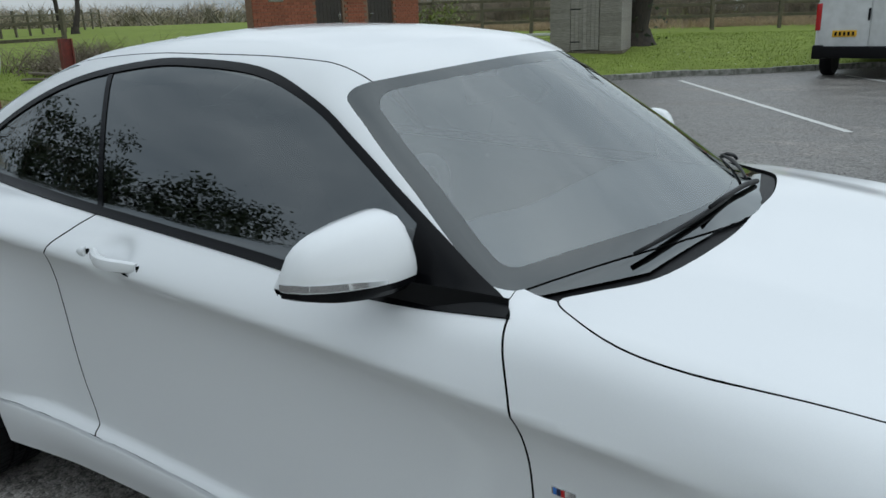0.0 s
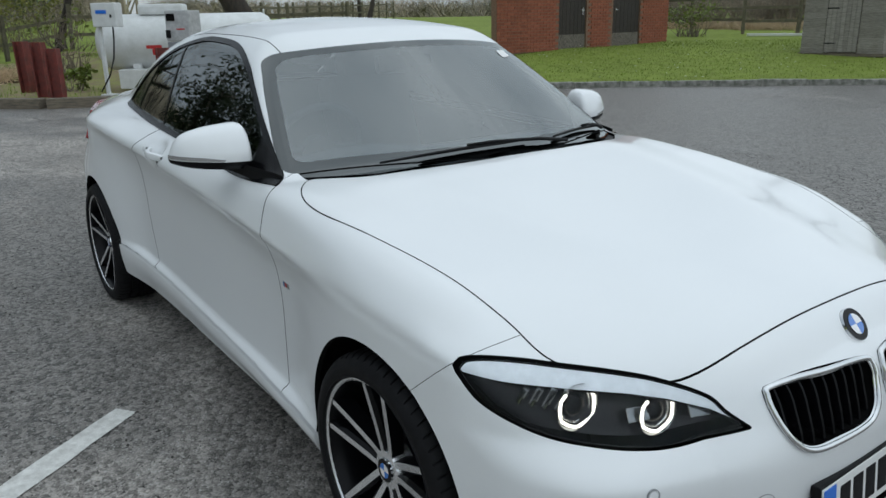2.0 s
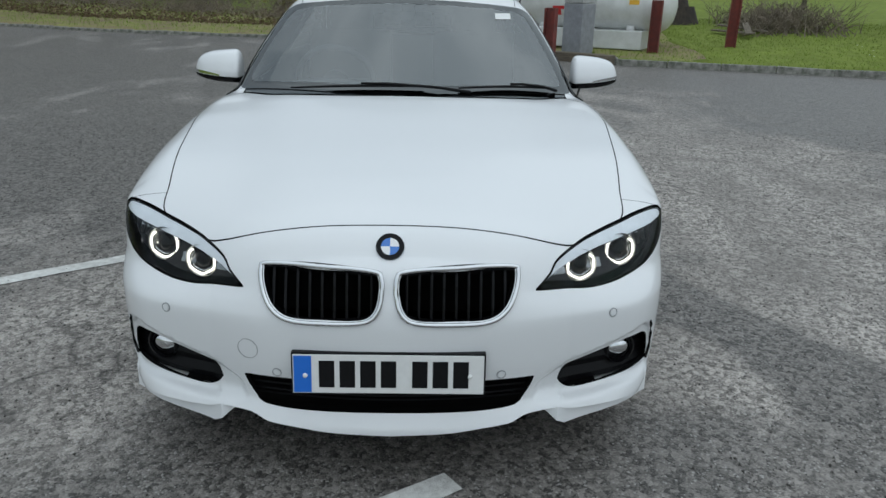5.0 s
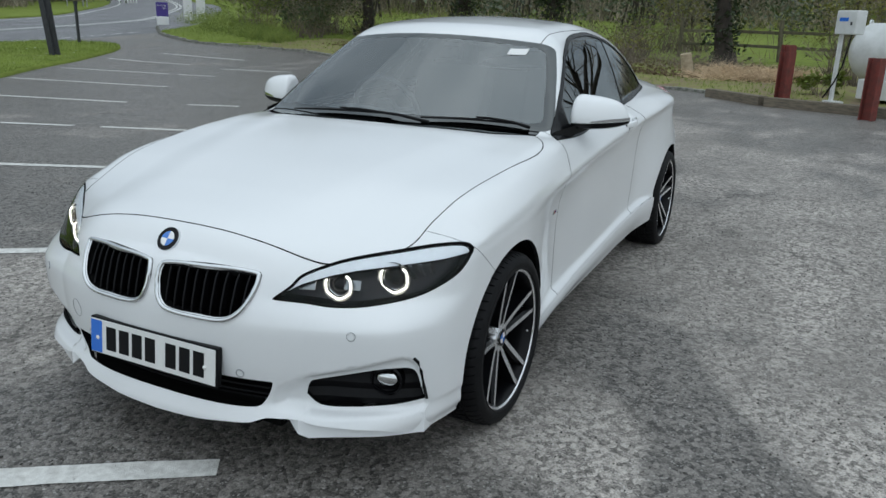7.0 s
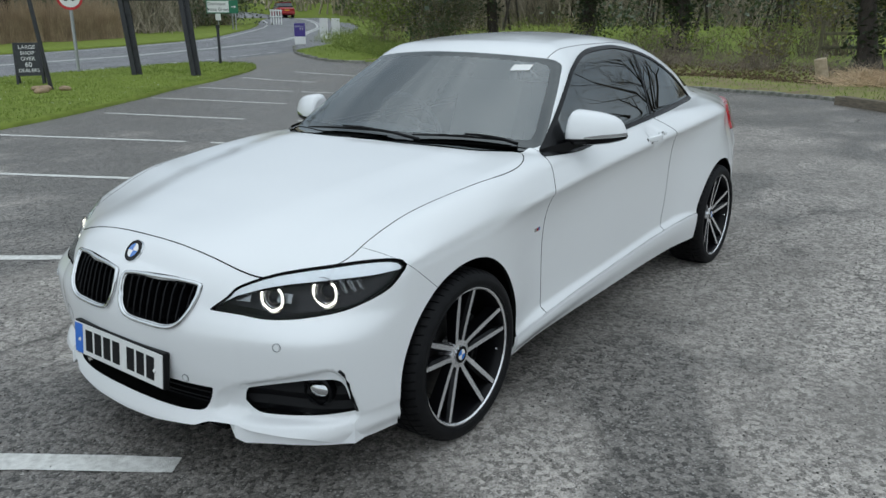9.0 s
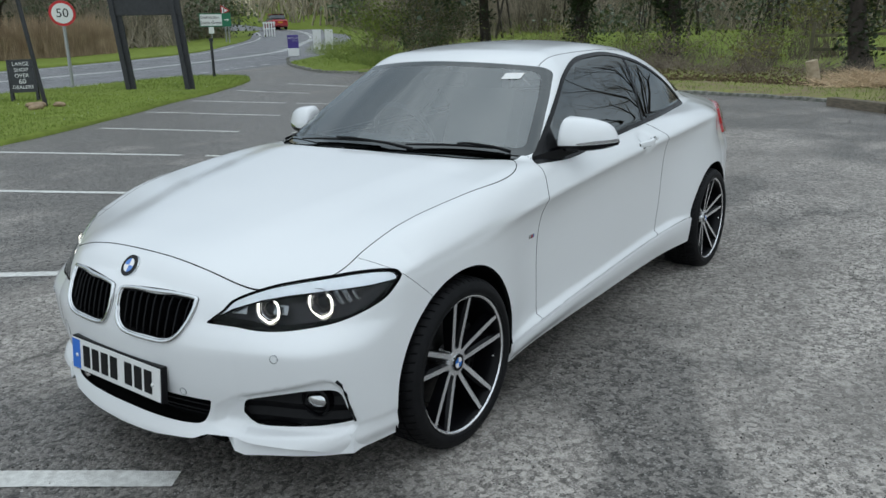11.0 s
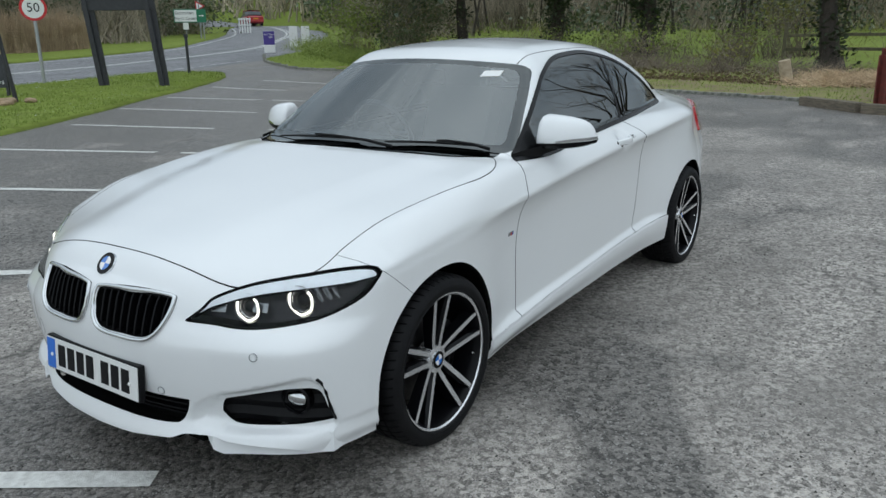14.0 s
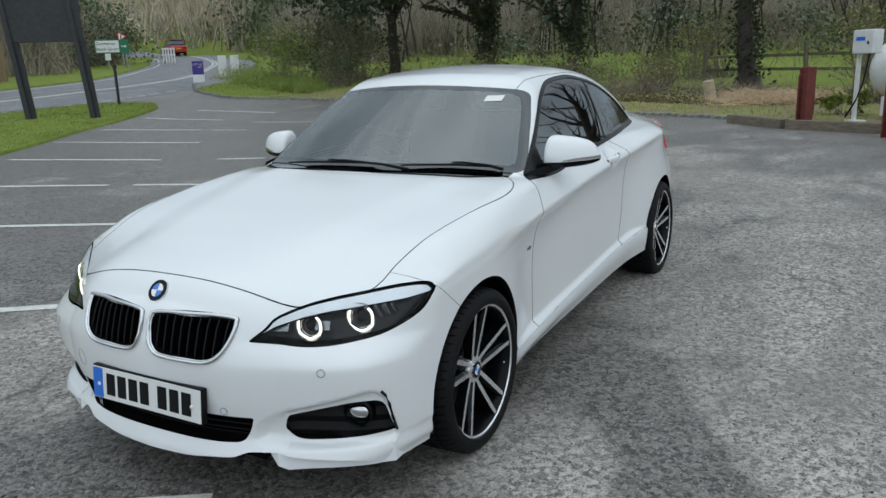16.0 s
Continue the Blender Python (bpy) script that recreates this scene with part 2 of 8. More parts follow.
def loop2(pts, per=8, sharp=()):
    """A closed smooth outline through points; sharp: indices that stay corners."""
    p = np.array(pts, dtype=float)
    n, out = len(p), []
    for i in range(n):
        p0, p1, p2, p3 = p[(i - 1) % n], p[i], p[(i + 1) % n], p[(i + 2) % n]
        t1 = (p2 - p0) / 2 if i not in sharp else p2 - p1
        t2 = (p3 - p1) / 2 if (i + 1) % n not in sharp else p2 - p1
        for k in range(per):
            t = k / per
            out.append((2 * t**3 - 3 * t**2 + 1) * p1 + (t**3 - 2 * t**2 + t) * t1 + (-2 * t**3 + 3 * t**2) * p2 + (t**3 - t**2) * t2)
    return np.array(out)


def inside_distance(poly, a, b, reach=0.25):
    """Signed distance of points (a, b) to a closed outline; negative inside."""
    a, b = np.asarray(a), np.asarray(b)
    out = np.full(a.shape, reach)
    lo, hi = poly.min(0) - reach, poly.max(0) + reach
    sel = np.nonzero((a > lo[0]) & (a < hi[0]) & (b > lo[1]) & (b < hi[1]))[0]
    if not len(sel):
        return out
    pa, pb = a[sel], b[sel]
    best = np.full(len(sel), 1e9)
    odd = np.zeros(len(sel), dtype=bool)
    for (x1, y1), (x2, y2) in zip(poly, np.roll(poly, -1, axis=0)):
        dx, dy = x2 - x1, y2 - y1
        t = np.clip(((pa - x1) * dx + (pb - y1) * dy) / (dx * dx + dy * dy + 1e-15), 0, 1)
        best = np.minimum(best, (pa - x1 - t * dx) ** 2 + (pb - y1 - t * dy) ** 2)
        cross = (y1 > pb) != (y2 > pb)
        if abs(dy) > 1e-12:
            odd ^= cross & (pa < (pb - y1) / dy * dx + x1)
    d = np.sqrt(best)
    out[sel] = np.where(odd, -d, d)
    return np.minimum(out, reach)


def smax(a, b, k):
    h = np.maximum(k - np.abs(a - b), 0.0) / k
    return np.maximum(a, b) + h * h * k * 0.25


def smin(a, b, k):
    return -smax(-a, -b, k)


def smooth01(t):
    t = np.clip(t, 0, 1)
    return t * t * (3 - 2 * t)

# ---------------------------------------------------------------- the white coupe
# x runs forward, y to its left, z up; the front axle stands at x = 0, the rear one at x = -2.69
HUB_Z, AXLE = 0.310, -2.69
hood_z = curve1([(0.72, 0.710), (0.665, 0.762), (0.60, 0.786), (0.44, 0.817), (0.20, 0.862), (0.0, 0.892), (-0.30, 0.936), (-0.50, 0.962), (-0.70, 0.972),
                 (-1.5, 0.985), (-2.6, 1.04), (-3.1, 1.080), (-3.45, 1.062), (-3.58, 1.050), (-3.70, 0.95)])
edge_z = curve1([(0.75, 0.50), (0.585, 0.618), (0.44, 0.716), (0.15, 0.842), (-0.10, 0.884), (-0.30, 0.912), (-0.60, 0.934), (-0.80, 0.932),
                 (-1.2, 0.945), (-1.8, 0.970), (-2.4, 0.995), (-2.75, 1.000), (-3.05, 0.975), (-3.3, 0.935), (-3.5, 0.900), (-3.7, 0.82)])
side_w = curve1([(0.85, 0.72), (0.62, 0.795), (0.45, 0.838), (0.30, 0.862), (0.15, 0.873), (0.0, 0.878), (-0.25, 0.870), (-0.55, 0.858), (-1.0, 0.845),
                 (-1.6, 0.842), (-2.0, 0.852), (-2.35, 0.876), (-2.69, 0.887), (-2.95, 0.862), (-3.2, 0.800), (-3.35, 0.760), (-3.5, 0.715), (-3.75, 0.64)])
crease_z = curve1([(0.4, 0.70), (0.0, 0.745), (-0.2, 0.763), (-0.65, 0.797), (-1.2, 0.838), (-1.7, 0.872), (-2.0, 0.894), (-2.7, 0.955), (-3.6, 0.96)])
nose_x = curve1([(0.10, 0.778), (0.16, 0.804), (0.20, 0.809), (0.235, 0.798), (0.28, 0.777), (0.34, 0.785), (0.40, 0.794), (0.50, 0.799), (0.56, 0.791),
                 (0.60, 0.779), (0.65, 0.764), (0.715, 0.727), (0.755, 0.682), (0.80, 0.605), (0.9, 0.42)])
nose_curve = curve1([(0.10, 0.33), (0.52, 0.33), (0.61, 0.44), (0.70, 0.46), (0.9, 0.46)])
tail_x = curve1([(0.15, -3.56), (0.30, -3.62), (0.50, -3.655), (0.70, -3.655), (0.90, -3.625), (1.00, -3.60), (1.07, -3.575), (1.2, -3.5)])
cabin_w = curve1([(-0.45, 0.722), (-0.62, 0.738), (-0.80, 0.750), (-1.2, 0.760), (-1.8, 0.754), (-2.3, 0.724), (-2.7, 0.668), (-3.1, 0.595)])
roof_z = curve1([(-0.80, 1.285), (-1.0, 1.345), (-1.2, 1.383), (-1.5, 1.411), (-1.75, 1.417), (-2.1, 1.398), (-2.45, 1.342), (-2.75, 1.262), (-3.1, 1.14)])
screen_x = curve1([(0.80, -0.205), (0.96, -0.450), (1.14, -0.715), (1.312, -0.985), (1.45, -1.22)])
back_x = curve1([(0.95, -3.27), (1.05, -3.06), (1.20, -2.74), (1.34, -2.42), (1.45, -2.15)])

XS, ZS = np.arange(-3.80, 0.905, 0.01), np.arange(0.08, 1.52, 0.005)


def side_table():
    rows = []
    for x in XS:
        w, zc, eb = float(side_w(x)), float(crease_z(x)), float(edge_z(x))
        at_wheel = max(math.exp(-((x + 0.02) / 0.42) ** 4), math.exp(-((x - AXLE) / 0.44) ** 4), 1.0 if x > 0.2 or x < -2.9 else 0.0)
        d = 1.0 - at_wheel
        fade = float(smooth01((-0.05 - x) / 0.45)) * (1 - 0.4 * float(smooth01((-2.9 - x) / 0.5)))
        st = float(np.interp(x, (-2.2, -0.33), (0.385, 0.270)))
        keys = [(0.05, w - 0.05 - 0.03 * d), (0.19, w - 0.035 - 0.020 * d), (st - 0.035, w - 0.016 - 0.002 * d), (st - 0.006, w - 0.015 - 0.004 * d), (st + 0.02, w - 0.008 - 0.042 * d),
                (st + 0.14, w - 0.003 - 0.046 * d), (zc - 0.22, w - 0.001 - 0.034 * d - 0.012 * fade), (zc - 0.115, w - 0.001 - 0.018 * d - 0.019 * fade), (zc - 0.050, w - 0.001 - 0.004 * d - 0.018 * fade), (zc - 0.016, w - 0.001 - 0.001 * d - 0.0065 * fade),
                (zc, w - 0.004 * (1 - fade)), (zc + 0.014, w - 0.004 - 0.001 * d), (max(zc + 0.06, eb - 0.03), w - 0.048), (max(zc + 0.10, eb + 0.04), w - 0.10), (1.6, w - 0.5)]
        z = [k[0] for k in keys]
        for i in range(1, len(z)):
            z[i] = max(z[i], z[i - 1] + 0.008)
        rows.append(curve1(list(zip(z, [k[1] for k in keys])))(ZS) - 0.055 * smooth01((ZS - 0.66) / 0.26) * float(smooth01((-2.60 - x) / 0.42)))
    return np.array(rows)


SIDE = side_table()


def side_at(x, z):
    i = np.clip((x - XS[0]) / 0.01, 0, len(XS) - 1.001)
    j = np.clip((z - ZS[0]) / 0.005, 0, len(ZS) - 1.001)
    a, b = i.astype(int), j.astype(int)
    u, v = i - a, j - b
    return ((SIDE[a, b] * (1 - u) + SIDE[a + 1, b] * u) * (1 - v) + (SIDE[a, b + 1] * (1 - u) + SIDE[a + 1, b + 1] * u) * v)


# outlines on the front, seen from ahead: (distance from the middle, height)
BOWL = loop2([(0.799, 0.350), (0.793, 0.412), (0.772, 0.444), (0.742, 0.447), (0.652, 0.421), (0.50, 0.379), (0.455, 0.357), (0.414, 0.327), (0.400, 0.290), (0.414, 0.255), (0.54, 0.243), (0.68, 0.252), (0.800, 0.262)], 6, sharp=(2,))
FOG = loop2([(0.782, 0.378), (0.767, 0.401), (0.743, 0.406), (0.68, 0.400), (0.53, 0.361), (0.500, 0.346), (0.486, 0.307), (0.508, 0.280), (0.555, 0.269), (0.69, 0.278), (0.794, 0.290)], 6, sharp=(6, 10))
LOWER = loop2([(-0.412, 0.350), (0.412, 0.350), (0.395, 0.308), (0.372, 0.270), (0.34, 0.259), (0.20, 0.253), (-0.20, 0.253), (-0.34, 0.259), (-0.372, 0.270), (-0.395, 0.308)], 6, sharp=(0, 1, 3, 8))
KIDNEY = loop2([(0.357, 0.655), (0.337, 0.672), (0.19, 0.678), (0.045, 0.669), (0.014, 0.650), (0.016, 0.585), (0.038, 0.543), (0.085, 0.527), (0.20, 0.522), (0.280, 0.530), (0.325, 0.558), (0.350, 0.605)], 6)
LAMP = loop2([(0.851, 0.721), (0.835, 0.737), (0.800, 0.742), (0.745, 0.737), (0.688, 0.728), (0.60, 0.714), (0.536, 0.699), (0.468, 0.669), (0.444, 0.638), (0.404, 0.602), (0.475, 0.597), (0.560, 0.588),
              (0.630, 0.589), (0.70, 0.598), (0.76, 0.612), (0.808, 0.638), (0.838, 0.670)], 6, sharp=(0, 9))
# outlines on the side: (along, height)
WINDOW = loop2([(-0.662, 0.925), (-0.74, 0.965), (-0.85, 1.037), (-0.968, 1.112), (-1.10, 1.192), (-1.224, 1.258), (-1.42, 1.320), (-1.66, 1.341), (-1.88, 1.338), (-2.20, 1.287), (-2.50, 1.176), (-2.69, 1.062),
                (-2.705, 1.025), (-2.65, 1.012), (-2.3, 0.998), (-1.8, 0.970), (-1.3, 0.940), (-0.95, 0.914)], 6, sharp=(0,))
DOOR = loop2([(-0.672, 0.928), (-0.662, 0.900), (-0.625, 0.80), (-0.605, 0.70), (-0.600, 0.55), (-0.606, 0.39), (-0.612, 0.25), (-1.3, 0.27), (-1.84, 0.31), (-1.945, 0.46), (-1.985, 0.70), (-1.965, 0.87), (-1.90, 0.945),
              (-1.865, 0.975), (-1.86, 1.2), (-1.2, 1.20)], 6, sharp=(0, 6, 13, 14, 15))
# hood seen from above: (along, distance from the middle)
hood_side = [(0.445, 0.690), (0.32, 0.710), (0.15, 0.733), (-0.10, 0.762), (-0.28, 0.783), (-0.40, 0.786), (-0.49, 0.772), (-0.565, 0.735), (-0.615, 0.685)]
hood_front = [(0.650, 0.0), (0.649, 0.15), (0.644, 0.304), (0.628, 0.44), (0.594, 0.530), (0.553, 0.578)]
hood_back = [(-0.575, 0.63), (-0.480, 0.50), (-0.432, 0.24), (-0.428, 0.0)]
hood_half = hood_front + hood_side + hood_back
HOOD = loop2(hood_half + [(a, -b) for a, b in hood_half[-2:0:-1]], 5)
front_bottom = curve1([(0.0, 0.190), (0.16, 0.197), (0.27, 0.209), (0.34, 0.216), (0.40, 0.236), (0.46, 0.238), (0.54, 0.226), (0.70, 0.220), (0.775, 0.195), (0.80, 0.186), (0.9, 0.184)])
side_bottom = curve1([(-3.7, 0.27), (-3.0, 0.25), (-2.2, 0.235), (-1.2, 0.212), (-0.33, 0.188), (0.2, 0.20), (0.5, 0.215)])


def car_field(x, y, z):
    """How far a point lies outside the closed body (negative inside)."""
    ay = np.abs(y)
    # hood and deck, with two soft ridges running towards the grille
    t = np.minimum(ay / 0.75, 1.25) ** 2.4
    h = hood_z(x)
    ridge_y = np.interp(x, (-0.5, 0.62), (0.56, 0.36))
    ridge = 0.012 * smooth01((ridge_y - ay) / 0.22 + 0.5) * smooth01((0.63 - x) / 0.25) * smooth01((x + 0.62) / 0.25)
    top = z - (h - (h - edge_z(x)) * t + ridge)
    side = ay - side_at(x, z) + 0.026 * np.exp(-(((x + 1.715) / 0.066) ** 2 + ((z - 0.900) / 0.042) ** 2) ** 1.6)
    bowl = smooth01(-inside_distance(BOWL, ay.ravel(), z.ravel(), 0.08).reshape(ay.shape) / np.where(ay < 0.5, 0.035, 0.019)) * 0.027 * (x > 0.2)
    fx = nose_x(z) - nose_curve(z) * ay * ay * np.minimum(1.0, 0.25 + ay * 1.5) - 0.6 * np.maximum(0, ay - 0.62) ** 2 - bowl
    front = (x - fx) * 0.9
    rear = (tail_x(z) + 0.28 * ay * ay - x) * 0.9
    kt = np.interp(x, (-2.9, -2.3, -0.7, -0.3, 0.4), (0.11, 0.06, 0.05, 0.06, 0.05))
    body = smax(top, side, kt)
    body = smax(body, front, np.interp(z, (0.3, 0.6, 0.75), (0.10, 0.10, 0.05)))
    body = smax(body, rear, 0.10)
    dz = np.maximum(z - 0.93, -0.1)
    cab = (ay - (cabin_w(x) - 0.40 * dz - 0.36 * dz * dz)) * 0.88
    roof = (z - (roof_z(x) - 0.16 * ay * ay)) * 0.97
    wind = (x - (screen_x(z) - np.interp(z, (0.95, 1.10, 1.28), (0.52, 0.58, 0.72)) * ay * ay)) * 0.53
    back = (back_x(z) + 0.28 * ay * ay - x) * 0.42
    g = smax(cab, roof, 0.085)
    g = smax(g, wind, 0.035)
    g = smax(g, back, 0.06)
    return smin(body, g, 0.03)


def surface_nets(h=0.0135):
    gx, gy, gz = np.arange(-3.72, 0.86, h), np.arange(-h / 2 - h * 69, 0.945, h), np.arange(0.11, 1.47, h)
    half = gy[gy > 0]
    vals = []
    for i0 in range(0, len(gx), 24):
        sub = gx[i0:i0 + 24]
        a, b, c = np.meshgrid(sub, half, gz, indexing="ij")
        vals.append(car_field(a.ravel(), b.ravel(), c.ravel()).reshape(a.shape))
    f = np.concatenate(vals)
    f = np.concatenate([f[:, ::-1], f], axis=1)
    gy = np.concatenate([-half[::-1], half])
    s = f < 0
    ncell = tuple(n - 1 for n in f.shape)
    acc, cnt = np.zeros(ncell + (3,)), np.zeros(ncell)
    grids = (gx, gy, gz)
    for ax in range(3):
        o1, o2 = [ax_ for ax_ in range(3) if ax_ != ax]
        lo = [slice(None)] * 3
        hi = [slice(None)] * 3
        lo[ax], hi[ax] = slice(0, -1), slice(1, None)
        fa, fb = f[tuple(lo)], f[tuple(hi)]
        cr = (fa < 0) != (fb < 0)
        t = np.where(cr, fa / np.where(cr, fa - fb, 1), 0)
        for d1 in (0, 1):
            for d2 in (0, 1):
                sl = [slice(None)] * 3
                sl[o1] = slice(d1, d1 + ncell[o1])
                sl[o2] = slice(d2, d2 + ncell[o2])
                c, tt = cr[tuple(sl)], t[tuple(sl)]
                cnt += c
                acc[..., ax] += np.where(c, tt, 0)
                acc[..., o1] += c * d1
                acc[..., o2] += c * d2
    act = cnt > 0
    idx = np.full(ncell, -1)
    idx[act] = np.arange(act.sum())
    cells = np.argwhere(act)
    org = np.stack([grids[k][cells[:, k]] for k in range(3)], 1)
    verts = org + acc[act] / cnt[act][:, None] * h
    quads = []
    for ax in range(3):
        o1, o2 = (ax + 1) % 3, (ax + 2) % 3
        lo = [slice(None)] * 3
        hi = [slice(None)] * 3
        lo[ax], hi[ax] = slice(0, -1), slice(1, None)
        a, b = s[tuple(lo)], s[tuple(hi)]
        e = np.argwhere(a != b)
        e = e[(e[:, o1] > 0) & (e[:, o2] > 0) & (e[:, o1] < ncell[o1]) & (e[:, o2] < ncell[o2])]
        flip = a[tuple(e.T)]
        def at(d1, d2):
            q = e.copy()
            q[:, o1] -= d1
            q[:, o2] -= d2
            return idx[tuple(q.T)]
        q = np.stack([at(1, 1), at(0, 1), at(0, 0), at(1, 0)], 1)
        q = np.where(flip[:, None], q, q[:, ::-1])
        quads.append(q)
    q = np.concatenate(quads)
    q = q[(q >= 0).all(1)]
    return verts, q


def field_normal(v, e=0.004):
    g = np.zeros_like(v)
    for k in range(3):
        p, m = v.copy(), v.copy()
        p[:, k] += e
        m[:, k] -= e
        g[:, k] = (car_field(*p.T) - car_field(*m.T)) / (2 * e)
    return g


def settle_on_field(v, rounds=3):
    for _ in range(rounds):
        g = field_normal(v)
        v = v - (car_field(*v.T) / np.maximum((g * g).sum(1), 0.05))[:, None] * g
    return v


class Shell:
    """A triangle skin that is cut along fields, so that neighbouring panels share exact edges."""

    def __init__(self, v, t):
        self.v, self.t = v, t

    @classmethod
    def of_car(cls):
        v, q = surface_nets()
        v = settle_on_field(v, 2)
        d1 = ((v[q[:, 0]] - v[q[:, 2]]) ** 2).sum(1)
        d2 = ((v[q[:, 1]] - v[q[:, 3]]) ** 2).sum(1)
        c = (d1 < d2)[:, None]
        t1 = np.where(c, q[:, [0, 1, 2]], q[:, [0, 1, 3]])
        t2 = np.where(c, q[:, [0, 2, 3]], q[:, [1, 2, 3]])
        return cls(v, np.concatenate([t1, t2]))

    def split(self, t, field, at=0.0):
        """Cuts the triangles t where field equals at. Returns those below and those above."""
        used = np.unique(t)
        d = np.zeros(len(self.v))
        d[used] = field(*self.v[used].T) - at
        d[np.abs(d) < 2e-4] = 2e-4
        neg = d < 0
        n = neg[t].sum(1)
        low, high, mixed = t[n == 3], t[n == 0], t[(n == 1) | (n == 2)]
        if not len(mixed):
            return low, high
        m = neg[mixed]
        one_neg = m.sum(1) == 1
        lone = np.where(one_neg, m.argmax(1), (~m).argmax(1))
        r = np.arange(len(mixed))
        a, b, c = mixed[r, lone], mixed[r, (lone + 1) % 3], mixed[r, (lone + 2) % 3]
        edges = np.sort(np.concatenate([np.stack([a, b], 1), np.stack([a, c], 1)]), axis=1)
        uniq, inv = np.unique(edges, axis=0, return_inverse=True)
        inv = inv.ravel()
        e0, e1 = uniq.T
        s = (d[e0] / (d[e0] - d[e1]))[:, None]
        base = len(self.v)
        self.v = np.concatenate([self.v, self.v[e0] * (1 - s) + self.v[e1] * s])
        p, q = base + inv[:len(mixed)], base + inv[len(mixed):]
        tip = np.stack([a, p, q], 1)
        rest = np.concatenate([np.stack([p, b, c], 1), np.stack([p, c, q], 1)])
        both = np.concatenate([one_neg, one_neg])
        low = np.concatenate([low, tip[one_neg], rest[~both]])
        high = np.concatenate([high, tip[~one_neg], rest[both]])
        return low, high

    def gap(self, t, field, half=0.0022):
        """Cuts a shut line of twice that width out of the skin."""
        inner, rest = self.split(t, field, -half)
        _, outer = self.split(rest, field, half)
        return inner, outer

    def panel(self, name, t, material, parent, label="", depth=0.014, shift=0.0, move=(0, 0, 0), rim_material=None, reach=0.009):
        """A part from triangles, with its edges turned inwards by depth."""
        if not len(t):
            return None
        used, inv = np.unique(t, return_inverse=True)
        t = inv.reshape(-1, 3)
        v = self.v[used]
        n = field_normal(v)
        n /= np.maximum(np.linalg.norm(n, axis=1), 1e-6)[:, None]
        v = v + n * shift + np.array(move)
        tri_n = np.cross(v[t[:, 1]] - v[t[:, 0]], v[t[:, 2]] - v[t[:, 0]])
        if (tri_n * n[t[:, 0]]).sum() < 0:
            t = t[:, ::-1]
        faces = [tuple(r) for r in t]
        verts = v
        if depth:
            e = np.concatenate([t[:, [0, 1]], t[:, [1, 2]], t[:, [2, 0]]])
            key = np.sort(e, axis=1)
            _, first, count = np.unique(key, axis=0, return_index=True, return_counts=True)
            rim = e[first[count == 1]]
            ids = np.unique(rim)
            back = {int(i): len(v) + k for k, i in enumerate(ids)}
            top = {int(i): len(v) + len(ids) + k for k, i in enumerate(ids)}
            verts = np.concatenate([v, v[ids] - n[ids] * depth, v[ids]])
            faces += [(top[int(j)], top[int(i)], back[int(i)], back[int(j)]) for i, j in rim]
        # turned-in edges are dark by default: shut-line shade put into the colour
        ob = mesh_object(name, verts, faces, material if not depth else (material, rim_material or DARK_LINER), parent, label)
        soft = field_normal(v, reach)
        soft /= np.maximum(np.linalg.norm(soft, axis=1), 1e-6)[:, None]
        if depth:
            turned = np.cross(soft[ids], np.array([0.0, 0.0, 1.0])) * 0.2 + soft[ids]
            soft = np.concatenate([soft, turned, turned])
        ob.data.normals_split_custom_set_from_vertices(soft.tolist())
        if depth:
            idx = np.zeros(len(faces), dtype=np.int32)
            idx[len(t):] = 1
            ob.data.polygons.foreach_set("material_index", idx)
        return ob


def two_sides(sh, t):
    yc = sh.v[t].mean(1)[:, 1]
    return t[yc > 0], t[yc < 0]


car = thing("white_coupe", Matrix.Identity(4), "white two-door coupe with bicolour alloy wheels parked on wet tarmac", "car")
sh = Shell.of_car()
skin = sh.t
skin = sh.split(skin, lambda x, y, z: z - np.where(x > 0.30, front_bottom(np.abs(y)), side_bottom(x)))[1]
skin = sh.split(skin, lambda x, y, z: np.hypot(x, (z - HUB_Z) * 0.985) - 0.353)[1]
skin = sh.split(skin, lambda x, y, z: np.hypot(x - AXLE, (z - HUB_Z) * 0.985) - 0.350)[1]
window_f = lambda x, y, z: np.maximum(inside_distance(WINDOW, x, z), 0.30 - np.abs(y))
win, skin = sh.split(skin, window_f)
pane, trim = sh.split(win, window_f, -0.017)
pillar_f = lambda x, y, z: np.abs(x + 1.865 + (z - 0.98) * 0.46) - 0.011
strip, pane = sh.split(pane, pillar_f)
def screen_f(x, y, z):
    ay = np.abs(y)
    dz = np.maximum(z - 0.93, -0.1)
    rim = (ay - (cabin_w(x) - 0.40 * dz - 0.36 * dz * dz)) * 0.88 + 0.010
    head = (z - (1.325 - 0.12 * ay * ay)) * 1.5
    t = np.minimum(ay / 0.75, 1.25) ** 2.4
    foot = (hood_z(x) - (hood_z(x) - edge_z(x)) * t + 0.012 - z) * 1.3
    return np.maximum(smax(smax(rim, head, 0.05), foot, 0.03), np.maximum(-1.35 - x, x + 0.2))



